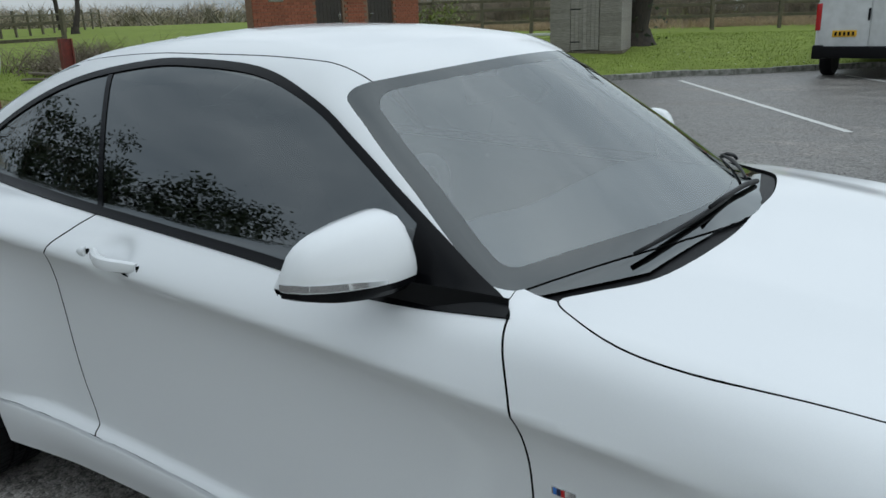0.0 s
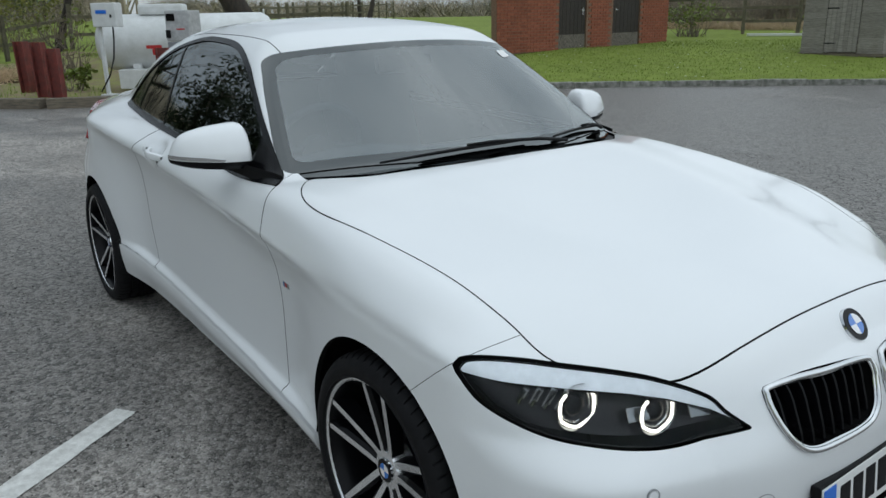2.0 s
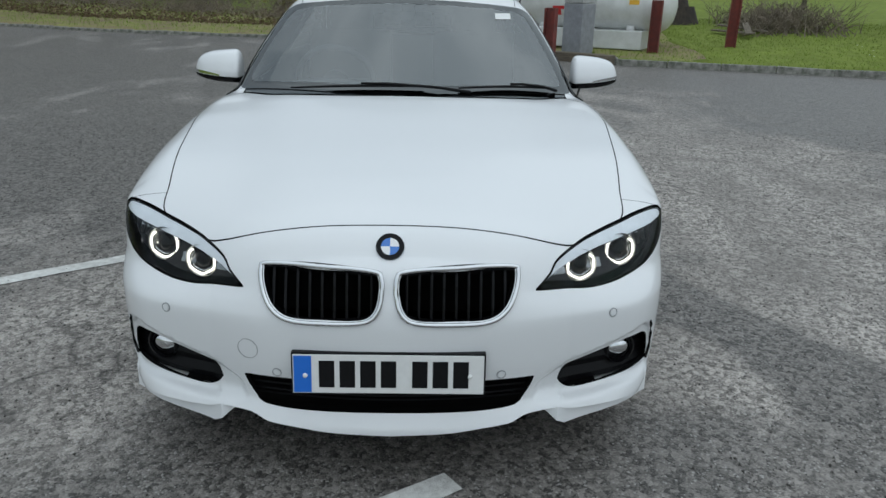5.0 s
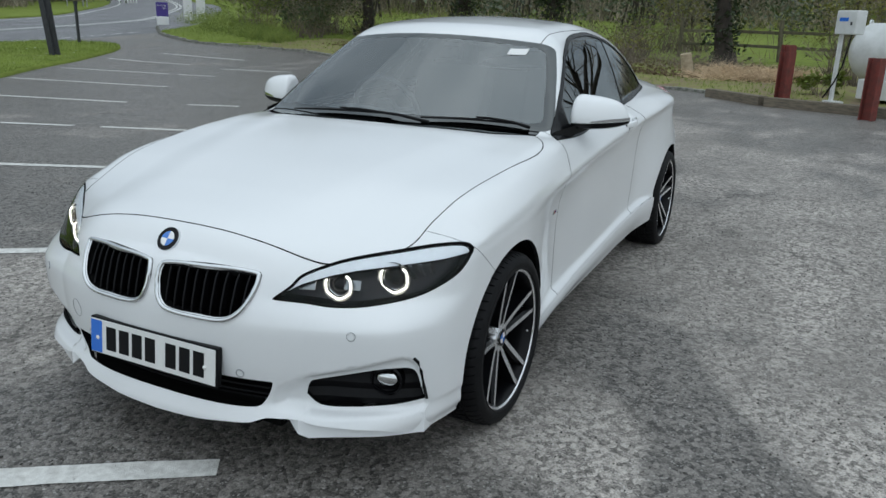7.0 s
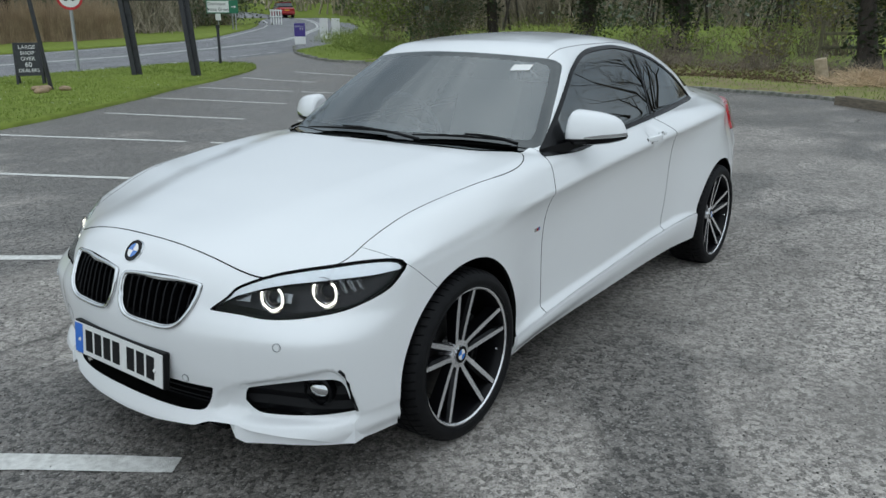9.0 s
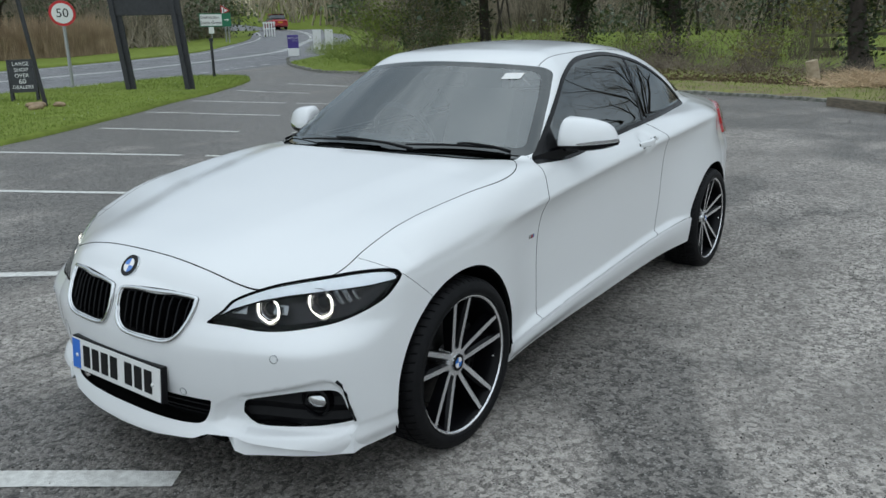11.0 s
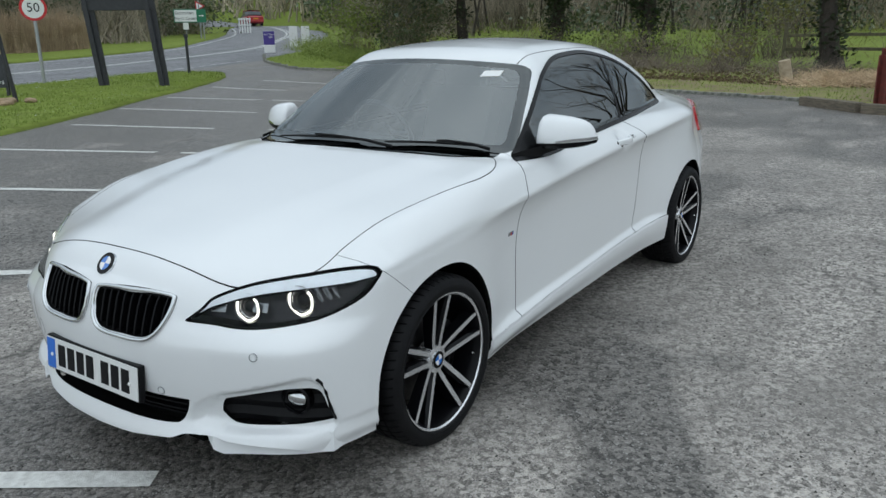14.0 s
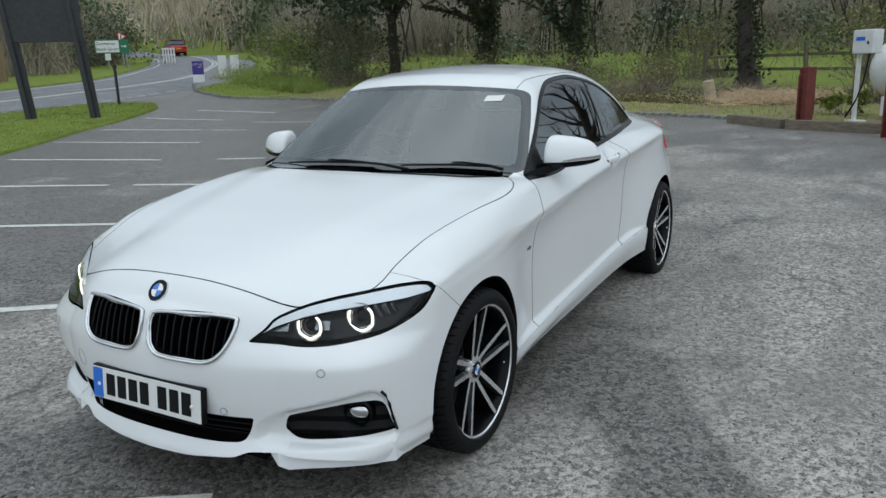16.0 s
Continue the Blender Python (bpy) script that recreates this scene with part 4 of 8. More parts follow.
# wheels
def wheel(at, sgn):
    w = new("wheel")
    w.parent = car
    w.matrix_basis = pose(*at, 0, 0, 0 if sgn > 0 else 180)
    w["label"] = "bicolour alloy wheel with a low black tyre"
    R = 0.312
    b = bmesh.new()
    prof = [(0.247, 0.098), (0.251, 0.1085), (0.2545, 0.1135), (0.2575, 0.1115), (0.268, 0.1145), (0.279, 0.1148), (0.2805, 0.1138), (0.288, 0.1118), (0.299, 0.104), (0.3075, 0.092), (R - 0.001, 0.078), (R, 0.058), (R, 0.056), (R - 0.007, 0.055), (R - 0.007, 0.047), (R, 0.046),
            (R, 0.024), (R, 0.012), (R - 0.007, 0.011), (R - 0.007, 0.003), (R, 0.002)]
    prof = prof + [(r, -o) for r, o in prof[::-1]]
    pitches = 62
    steps = [(k + u) * 2 * math.pi / pitches for k in range(pitches) for u in (0.0, 0.40, 0.78, 0.82, 0.95, 0.99)]
    seg = len(steps)
    rings = []
    for r, o in prof:
        ring = []
        for i, a in enumerate(steps):
            cut = r > 0.300 and abs(o) > 0.013 and abs(o) < 0.104 and i % 6 in (3, 4)
            a = a + 0.9 * max(0.0, abs(o) - 0.02) * (1 if o > 0 else -1)
            rr = r - (0.0065 if cut else 0.0)
            ring.append(b.verts.new((rr * math.cos(a), o, rr * math.sin(a))))
        rings.append(ring)
    for p, q in zip(rings, rings[1:]):
        for i in range(seg):
            j = (i + 1) % seg
            b.faces.new((p[i], q[i], q[j], p[j]))
    bmesh.ops.recalc_face_normals(b, faces=b.faces)
    tyre = part("tyre", b, RUBBER, w, "black low-profile tyre", smooth=True)
    b = bmesh.new()
    lathe(b, [(0.248, 0.099), (0.2535, 0.103), (0.2525, 0.106), (0.246, 0.1055), (0.2415, 0.101)], 90)
    part("rim_edge", b, MACHINED, w, "bright machined rim edge", smooth=True)
    b = bmesh.new()
    lathe(b, [(0.2425, 0.102), (0.236, 0.092), (0.228, 0.060), (0.222, -0.02), (0.235, -0.095), (0.246, -0.10)], 72)
    part("rim", b, ALLOY_BLACK, w, "gloss black rim barrel", smooth=True)
    hub_y = 0.066
    spokes = 5
    for k in range(spokes):
        for s2 in (-1, 1):
            b = bmesh.new()
            secs = []
            for t in np.linspace(0, 1, 8):
                r = 0.038 + t * 0.206
                mid = s2 * (0.0165 + 0.0275 * t ** 0.9)
                wid = 0.0165 + 0.002 * math.sin(math.pi * t) - 0.001 * t
                yy = hub_y + 0.034 * t ** 1.6 + 0.004 * math.sin(math.pi * t)
                back = yy - 0.030 - 0.02 * t
                inner_step = 0.010 if 0.25 < t < 0.8 else 0.005
                secs.append([(mid - s2 * (wid / 2 + inner_step), yy - 0.010, r), (mid - s2 * wid / 2, yy, r), (mid + s2 * wid / 2, yy, r), (mid + s2 * (wid / 2 + 0.004), back, r), (mid - s2 * (wid / 2 + inner_step), back, r)])
            a0 = 2 * math.pi * k / spokes
            rot = Matrix.Rotation(-a0, 3, "Y")
            vs = [[b.verts.new(rot @ Vector(c)) for c in sec] for sec in secs]
            for p, q in zip(vs, vs[1:]):
                for i in range(5):
                    f = b.faces.new((p[i], p[(i + 1) % 5], q[(i + 1) % 5], q[i]))
                    f.material_index = 0 if i == 1 else 1
            b.faces.new(vs[0]).material_index = 1
            b.faces.new(vs[-1][::-1]).material_index = 1
            bmesh.ops.recalc_face_normals(b, faces=b.faces)
            part("spoke", b, (MACHINED, ALLOY_BLACK), w)
    b = bmesh.new()
    lathe(b, [(0.0, hub_y - 0.002), (0.030, hub_y - 0.002), (0.034, hub_y + 0.002), (0.050, hub_y + 0.001), (0.056, hub_y - 0.012), (0.060, hub_y - 0.05)], 40)
    part("hub", b, MACHINED, w, "", smooth=True)
    roundel(w, facing((0, hub_y + 0.001, 0), (0, 1, 0)), 0.033)
    b = bmesh.new()
    lathe(b, [(0.0, 0.0), (0.165, 0.0), (0.168, -0.004), (0.168, -0.018), (0.165, -0.022), (0.0, -0.022)], 56)
    part("brake_disc", b, STEEL, w, "grey steel brake disc", smooth=True)
    b = bmesh.new()
    for i in range(7):
        a = radians(150 + i * 10)
        box(b, (0.034, 0.07, 0.055), (0.148 * math.cos(a) * (1 if sgn > 0 else 1), 0.0, 0.148 * math.sin(a)), Matrix.Rotation(-a, 3, "Y"), 0.006)
    part("brake_caliper", b, LAMP_DARK, w, "dark grey brake caliper")
    b = bmesh.new()
    rod(b, (-0.215, 0.086, -0.04), (-0.190, 0.098, -0.036), 0.004)
    part("valve", b, CHROME, w)
    return w


for at, sgn in (((0, 0.762, HUB_Z), 1), ((0, -0.762, HUB_Z), -1), ((AXLE, 0.768, HUB_Z), 1), ((AXLE, -0.768, HUB_Z), -1)):
    wheel(at, sgn)
# wheel wells and underbody
for cx in (0.0, AXLE):
    for sgn in (1, -1):
        b = bmesh.new()
        rows = []
        for y in (0.46, 0.55, 0.70, 0.835):
            rows.append([b.verts.new((cx + 0.362 * math.cos(a), sgn * y, HUB_Z + 0.362 * math.sin(a))) for a in np.linspace(-0.35, math.pi + 0.35, 30)])
        for p, q in zip(rows, rows[1:]):
            for i in range(29):
                b.faces.new((p[i], p[i + 1], q[i + 1], q[i]))
        c = b.verts.new((cx, sgn * 0.46, HUB_Z))
        for i in range(29):
            b.faces.new((rows[0][i], rows[0][i + 1], c))
        part("wheel_well", b, DARK_LINER, car, "black wheel arch liner")
b = bmesh.new()
for x0, x1, hw in ((-3.5, -3.02, 0.66), (-3.02, -2.34, 0.45), (-2.34, -0.34, 0.78), (-0.34, 0.34, 0.45), (0.34, 0.62, 0.62)):
    box(b, (x1 - x0, 2 * hw, 0.03), ((x0 + x1) / 2, 0, 0.245))
part("underbody", b, DARK_LINER, car, "dark underbody tray")


# door mirrors: a wedge-shaped cap over a flat black band, on an arm from the door
def door_mirror(sgn):
    mir = new("door_mirror")
    mir.parent = car
    mir["label"] = "white door mirror with a black underside and clear indicator strip"
    top_f = curve1([(0, 1.066), (0.03, 1.086), (0.10, 1.096), (0.45, 1.090), (0.78, 1.072), (0.91, 1.050), (0.975, 1.018), (1.0, 0.998)])
    bot_f = curve1([(0, 0.976), (0.5, 0.981), (1.0, 0.990)])
    front_f = curve1([(0, -0.868), (0.04, -0.856), (0.25, -0.858), (0.6, -0.884), (0.85, -0.920), (0.95, -0.946), (1.0, -0.975)])
    back_f = curve1([(0, -0.968), (0.5, -0.985), (1.0, -1.000)])
    ss = [0, 0.02, 0.06, 0.12, 0.2, 0.3, 0.4, 0.5, 0.6, 0.7, 0.78, 0.85, 0.91, 0.95, 0.98, 1.0]
    cap, band, strip_rows = [], [], []
    for s in ss:
        y = sgn * (0.757 + 0.226 * s)
        tp, bt, fr, bk = (float(f(s)) for f in (top_f, bot_f, front_f, back_f))
        hh = tp - bt
        mix = lambda u: bk + (fr - bk) * u
        prof = [(bk, bt), (bk - 0.003, bt + 0.5 * hh), (bk + 0.004, tp - 0.016), (mix(0.16), tp - 0.003), (mix(0.34), tp), (mix(0.50), tp - 0.003), (mix(0.66), tp - 0.05 * hh - 0.004), (mix(0.80), bt + 0.78 * hh),
                (mix(0.915), bt + 0.53 * hh), (mix(0.98), bt + 0.28 * hh), (fr, bt + 0.10 * hh), (fr - 0.002, bt)]
        cap.append([(x, y, z) for x, z in prof])
        thin = 1 - 0.62 * s ** 5
        band.append([(x, y, bt + (z - bt) * thin) for x, z in ((bk + 0.003, bt), (fr - 0.003, bt), (fr - 0.003, bt - 0.012), (mix(0.88), bt - 0.024), (mix(0.5), bt - 0.030), (bk + 0.012, bt - 0.018))])
        if s >= 0.36:
            k = 0.004 + 0.008 * min(1, (s - 0.36) / 0.3)
            strip_rows.append([(x, y + sgn * (0.003 if s == 1.0 else 0), z) for x, z in ((fr - 0.012, bt + 0.003), (fr + 0.003, bt + 0.003), (fr + 0.003, bt + 0.003 + k), (fr - 0.012, bt + 0.003 + k))])
    part("mirror_cap", loft(cap), PAINT, mir, "white mirror cap", smooth=True)
    part("mirror_base", loft(band), BLACK_GLOSS, mir, "gloss black mirror underside", smooth=True)
    part("indicator_strip", loft(strip_rows), CHROME, mir, "clear indicator strip", smooth=True)
    secs = []
    for t in np.linspace(0, 1, 6):
        c = Vector((-0.725, 0.752, 0.938)).lerp(Vector((-0.915, 0.80, 0.958)), t)
        hx, hz = 0.042 + 0.012 * t, 0.022 - 0.006 * t
        secs.append([(c.x + dx, sgn * (c.y - dx * 0.25), c.z + dz) for dx, dz in ((-hx, -hz), (hx, -hz * 0.9), (hx, hz * 0.6), (-hx, hz))])
    part("mirror_arm", loft(secs), BLACK_PLASTIC, mir, "black mirror arm")
    b = bmesh.new()
    bmesh.ops.create_circle(b, cap_ends=True, radius=1, segments=32, matrix=Matrix.Translation((-0.990, sgn * 0.866, 1.026)) @ pose(0, 0, 0, 0, 90, 4 * sgn) @ Matrix.Diagonal((0.040, 0.092, 1, 1)))
    part("mirror_glass", b, CHROME, mir, "mirror glass")
    return mir


for sgn in (1, -1):
    door_mirror(sgn)
    # door handle: a bowed bar over a hollow, with a lock cap at its rear end and painted gap shade below
    secs = []
    for t in np.linspace(0, 1, 18):
        x = -1.612 - 0.175 * t
        bow = 0.030 * math.sin(math.pi * (0.10 + 0.86 * t)) ** 0.6
        hz = 0.0105 + 0.0065 * math.sin(math.pi * (0.06 + 0.9 * t)) ** 0.5
        zc = 0.890 + 0.013 * t
        yb = 0.5 * skin_y(x + 0.10, zc - 0.004) + 0.5 * skin_y(x - 0.11, zc + 0.01) + bow - 0.004
        secs.append([(x, sgn * (yb + dy), zc + dz) for dy, dz in ((-0.014, -hz * 0.75), (-0.004, -hz), (0.004, -hz * 0.75), (0.0075, 0.0), (0.004, hz * 0.75), (-0.004, hz), (-0.014, hz * 0.75))])
    handle = part("door_handle", loft(secs), PAINT, car, "white pull handle", smooth=True)
    # a dark rod and two dark slips stand in for shade round the bar
    under = [(-1.63 - 0.14 * t, sgn * (skin_y(-1.63 - 0.14 * t, 0.873 + 0.012 * t) + 0.0015), 0.873 + 0.012 * t) for t in np.linspace(0, 1, 9)]
    tube("handle_gap", under, lambda t: 0.0015 + 0.004 * math.sin(math.pi * t), DARK_LINER, handle)
    for x0, z0 in ((-1.604, 0.889), (-1.797, 0.905)):
        b = bmesh.new()
        box(b, (0.004, 0.008, 0.018), (x0, sgn * (skin_y(x0, z0) - 0.001), z0), bevel=0.001)
        part("handle_gap", b, DARK_LINER, handle)
    secs = []
    for t in np.linspace(0, 1, 7):
        x = -1.801 - 0.030 * t
        r = 0.015 * math.sqrt(max(0.04, 1 - t * t))
        yy = skin_y(x, 0.905)
        secs.append([(x, sgn * (yy + 0.013 * (1 - 0.6 * t * t) * max(0.0, math.sin(a_)) - 0.003), 0.905 + r * math.cos(a_)) for a_ in np.linspace(-0.3, math.pi + 0.3, 9)])
    part("lock_cap", loft(secs), PAINT, handle, "white lock cap", smooth=True)
    # small striped badge on the wing
    by = skin_y(-0.54, 0.655)
    bn = skin_normal((-0.54, sgn * by, 0.655))
    m = facing((-0.54, sgn * by, 0.655), bn)
    b = bmesh.new()
    box(b, (0.046, 0.016, 0.005), bevel=0.0015)
    bmesh.ops.transform(b, matrix=m, verts=b.verts)
    bd = part("wing_badge", b, CHROME, car, "small striped wing badge")
    for k, col in enumerate((ROUNDEL_BLUE, mat("badge_navy", (0.01, 0.02, 0.08), 0.3), mat("badge_red", (0.5, 0.01, 0.01), 0.3))):
        b = bmesh.new()
        box(b, (0.006, 0.013, 0.002), (sgn * (0.016 - 0.0075 * k), 0, 0.0028))
        bmesh.ops.transform(b, matrix=m, verts=b.verts)
        part("badge_stripe", b, col, bd)

# shark fin aerial
b = bmesh.new()
rows = []
for t in np.linspace(0, 1, 10):
    x = -2.27 - 0.17 * t
    z0 = skin_z(x, 0.0) - 0.004
    hgt = 0.006 + 0.048 * math.sin(math.pi * min(1, t * 0.62)) ** 1.3
    wd = 0.030 * math.sin(math.pi * (0.12 + 0.8 * t))
    rows.append([b.verts.new((x, y, z0 + z)) for y, z in ((-wd, 0), (-wd * 0.6, hgt * 0.6), (0, hgt), (wd * 0.6, hgt * 0.6), (wd, 0))])
for p, q in zip(rows, rows[1:]):
    for i in range(4):
        b.faces.new((p[i], p[i + 1], q[i + 1], q[i]))
b.faces.new(rows[0][::-1])
b.faces.new(rows[-1])
bmesh.ops.recalc_face_normals(b, faces=b.faces)
part("roof_aerial", b, PAINT, car, "white shark fin aerial", smooth=True)


# wipers: an arm with a blade on the lower screen
def screen_point(y, z):
    lo, hi = -1.4, -0.1
    for _ in range(16):
        m = (lo + hi) / 2
        if car_field(np.array([m]), np.array([y]), np.array([z]))[0] < 0:
            lo = m
        else:
            hi = m
    return Vector((lo, y, z))


for (y0, z0), (y1, z1), (ya, za) in (((-0.47, 0.964), (0.08, 0.988), (0.27, 0.972)), ((0.22, 0.982), (0.62, 0.968), (0.65, 0.962))):
    wip = new("wiper")
    wip.parent = car
    wip["label"] = "black windscreen wiper"
    blade = []
    for t in np.linspace(0, 1, 14):
        p = screen_point(y0 + (y1 - y0) * t, z0 + (z1 - z0) * t + 0.008 * math.sin(math.pi * t))
        blade.append(p + skin_normal(p) * 0.012)
    tube("wiper_blade", blade, lambda t: 0.0056 * (0.5 + 0.5 * math.sin(math.pi * (0.1 + 0.8 * t))), BLACK_PLASTIC, wip)
    mid = blade[7] + skin_normal(blade[7]) * 0.012
    foot = screen_point(ya, za)
    foot = foot + Vector((0.01, 0, 0.006))
    tube("wiper_arm", [foot, foot.lerp(mid, 0.3) + Vector((0.004, 0, 0.010)), foot.lerp(mid, 0.75) + Vector((0.003, 0, 0.008)), mid], lambda t: 0.0075 - 0.003 * t, BLACK_PLASTIC, wip)

# windscreen sticker
b = bmesh.new()
stk = []
for y in (0.40, 0.475):
    for z in (1.243, 1.268):
        p = screen_point(y, z)
        stk.append(b.verts.new(p + skin_normal(p) * 0.0025))
b.faces.new((stk[0], stk[1], stk[3], stk[2]))
part("screen_sticker", b, PLATE_WHITE, car, "small white windscreen sticker")

# cabin
b = bmesh.new()
rows = []
for y in np.linspace(-0.66, 0.66, 15):
    bulge = 0.035 * math.exp(-((y + 0.35) / 0.2) ** 2)
    rows.append([b.verts.new((x, y, z)) for x, z in ((-0.50, 0.86), (-0.62, 0.925 + bulge * 0.3), (-0.88, 0.945 + bulge), (-1.00, 0.925 + bulge), (-1.06, 0.84), (-1.02, 0.60))])
for p, q in zip(rows, rows[1:]):
    for i in range(5):
        b.faces.new((p[i], p[i + 1], q[i + 1], q[i]))
part("dashboard", b, INTERIOR, car, "dark grey dashboard", smooth=True)
wc, wnrm = Vector((-1.20, -0.36, 0.93)), Vector((-0.90, 0, 0.42)).normalized()
wm = facing(wc, wnrm)
tube("steering_wheel", [wm @ Vector((0.185 * math.cos(a), 0.185 * math.sin(a), 0)) for a in np.linspace(0, 2 * math.pi, 41)[:-1]], 0.015, INTERIOR, car, "dark leather steering wheel", 8, True)
b = bmesh.new()
disc(b, 0.07, 0.05, wm, 20, 0.02)
for a in (0.0, math.pi, -math.pi / 2):
    rod(b, wm @ Vector((0, 0, 0)), wm @ Vector((0.18 * math.cos(a), 0.18 * math.sin(a), 0)), 0.014)
part("steering_hub", b, INTERIOR, car)
for sy in (0.36, -0.36):
    seat = new("front_seat")
    seat.parent = car
    seat["label"] = "dark fabric front seat"
    for nm, size, at, tilt in (("seat_cushion", (0.52, 0.50, 0.16), (-1.62, sy, 0.52), 6), ("seat_back", (0.15, 0.48, 0.62), (-1.95, sy, 0.83), -20), ("headrest", (0.10, 0.26, 0.18), (-2.06, sy, 1.17), -14)):
        b = bmesh.new()
        box(b, size, at, Euler((0, radians(tilt), 0)).to_matrix(), 0.045)
        part(nm, b, INTERIOR, seat, smooth=True)
b = bmesh.new()
box(b, (0.5, 1.1, 0.2), (-2.45, 0, 0.55), bevel=0.05)
box(b, (0.16, 1.1, 0.5), (-2.75, 0, 0.82), Euler((0, radians(-24), 0)).to_matrix(), 0.05)
part("rear_bench", b, INTERIOR, car, "dark rear bench", smooth=True)
b = bmesh.new()
box(b, (2.6, 1.36, 0.04), (-1.9, 0, 0.34))
part("cabin_floor", b, INTERIOR, car)
b = bmesh.new()
box(b, (0.045, 0.235, 0.070), (-1.115, 0.0, 1.235), Euler((0, radians(-14), radians(-8))).to_matrix(), 0.015)
imir = part("rear_view_mirror", b, BLACK_PLASTIC, car, "black rear view mirror", smooth=True)
b = bmesh.new()
box(b, (0.14, 0.07, 0.05), (-1.03, 0.0, 1.255), Euler((0, radians(34), 0)).to_matrix(), 0.012)
part("mirror_mount", b, BLACK_PLASTIC, imir, smooth=True)


# ---------------------------------------------------------------- ground, car park and road
LOT = np.array([(12, 29), (-2.6, 16.6), (-4.7, 15.1), (-6.2, 13.4), (-7.5, 11.9), (-8.7, 10.5), (-9.8, 8.6), (-10.7, 6.2), (-11.2, 4.6), (-11.7, 3.5), (-12.6, 2.3), (-13.6, 1.2), (-14.6, 0.1),
                (-15.4, -1.2), (-16.2, -3.0), (-16.5, -5.0), (-16.8, -7.5), (-17.6, -10.5), (-18.9, -14.0), (-18.7, -16.6), (-18.6, -18.4), (-19.4, -20.3), (-20.6, -22.3), (-23, -25), (-25, -28.5),
                (-10, -28), (34, -25), (34, 29)], dtype=float)
ISLAND = loop2([(-3.0, -10.0), (-4.7, -11.1), (-6.8, -12.7), (-9.4, -14.7), (-12.3, -16.5), (-14.6, -17.9), (-15.8, -19.2), (-15.6, -20.6), (-14.2, -21.5), (-8.5, -21.5), (3, -21), (20, -20.5), (20, -6), (4, -6.5), (-1, -8.6)], 4)
ROAD_MID = [(90, -22.0), (20, -24.6), (-10.6, -26.1), (-18, -27.0), (-26.3, -29.6), (-33, -34.6), (-39.5, -40.2), (-46, -47.5), (-51.5, -55), (-55.5, -63), (-56, -74), (-50, -90)]


def smooth_line(pts, per=8):
    p = [Vector((*q, 0)[:3]) for q in pts]
    out = []
    for i in range(len(p) - 1):
        a, b, c, d = p[max(0, i - 1)], p[i], p[i + 1], p[min(len(p) - 1, i + 2)]
        for k in range(per):
            t = k / per
            out.append(0.5 * ((2 * b) + (c - a) * t + (2 * a - 5 * b + 4 * c - d) * t * t + (3 * b - a - 3 * c + d) * t**3))
    out.append(p[-1])
    return out


def offset_line(pts, off):
    out = []
    for i, p in enumerate(pts):
        d = (pts[min(i + 1, len(pts) - 1)] - pts[max(i - 1, 0)]).normalized()
        out.append(p + Vector((-d.y, d.x, 0)) * off)
    return out


road_line = smooth_line(ROAD_MID)
near_side = [p + (q - p) * float(np.interp(p.x, (-29, -20), (2.9, 4.6))) for p, q in zip(road_line, offset_line(road_line, -1.0))]
ROAD = np.array([(p.x, p.y) for p in offset_line(road_line, 4.6)] + [(p.x, p.y) for p in near_side[::-1]])


def base_z(x, y):
    x, y = np.asarray(x, dtype=float), np.asarray(y, dtype=float)
    r = np.hypot(x, y)
    q = -0.7 * x - 0.71 * y
    z = 0.004 * np.clip(-x, 0, 60) + 0.018 * np.clip(r - 16, 0, 60) + 0.028 * np.clip(q - 20, 0, 60)
    ang = np.arctan2(y, -x)
    hill = smooth01((0.16 - ang) / 0.3) * smooth01((ang + 1.25) / 0.25)
    z = z + hill * 0.15 * np.clip(r - 58 - 27 * smooth01((-0.45 - ang) / 0.2), 0, 110)
    z = z - 0.014 * np.clip(r - 60, 0, 400) * (1 - hill)
    return z


def paved_exact(x, y):
    """Negative on tarmac."""
    a = np.minimum(inside_distance(LOT, x, y, 9.0), inside_distance(ROAD, x, y, 9.0))
    return np.maximum(a, -inside_distance(ISLAND, x, y, 9.0))


TAB = np.arange(-64, 36.1, 0.4)
tab_x, tab_y = np.meshgrid(TAB, TAB, indexing="ij")
PAVED = paved_exact(tab_x.ravel(), tab_y.ravel()).reshape(tab_x.shape)


def paved(x, y):
    i = np.clip((np.asarray(x) - TAB[0]) / 0.4, 0, len(TAB) - 1.001)
    j = np.clip((np.asarray(y) - TAB[0]) / 0.4, 0, len(TAB) - 1.001)
    a, b = i.astype(int), j.astype(int)
    u, v = i - a, j - b
    return (PAVED[a, b] * (1 - u) + PAVED[a + 1, b] * u) * (1 - v) + (PAVED[a, b + 1] * (1 - u) + PAVED[a + 1, b + 1] * u) * v


def lawn_z(x, y):
    x, y = np.atleast_1d(np.asarray(x, dtype=float)), np.atleast_1d(np.asarray(y, dtype=float))
    a = np.clip(paved(x, y), 0, 9)
    rise = np.where(y > 3.0, 0.06, 0.012)
    return base_z(x, y) + 0.085 * smooth01(a / 0.12 + 0.6) + rise * np.clip(a, 0, 6) + 0.02 * np.sin(x * 1.3) * np.sin(y * 1.1) * np.clip(a - 0.4, 0, 1)


def gz(x, y):
    """Height of whatever ground lies at (x, y)."""
    xx, yy = np.array([float(x)]), np.array([float(y)])
    return float(base_z(xx, yy)[0] if paved(xx, yy)[0] < 0 else lawn_z(xx, yy)[0])


def grow(a, b, n):
    return a + (b - a) * (np.linspace(0, 1, n + 1)[1:] ** 2.6)


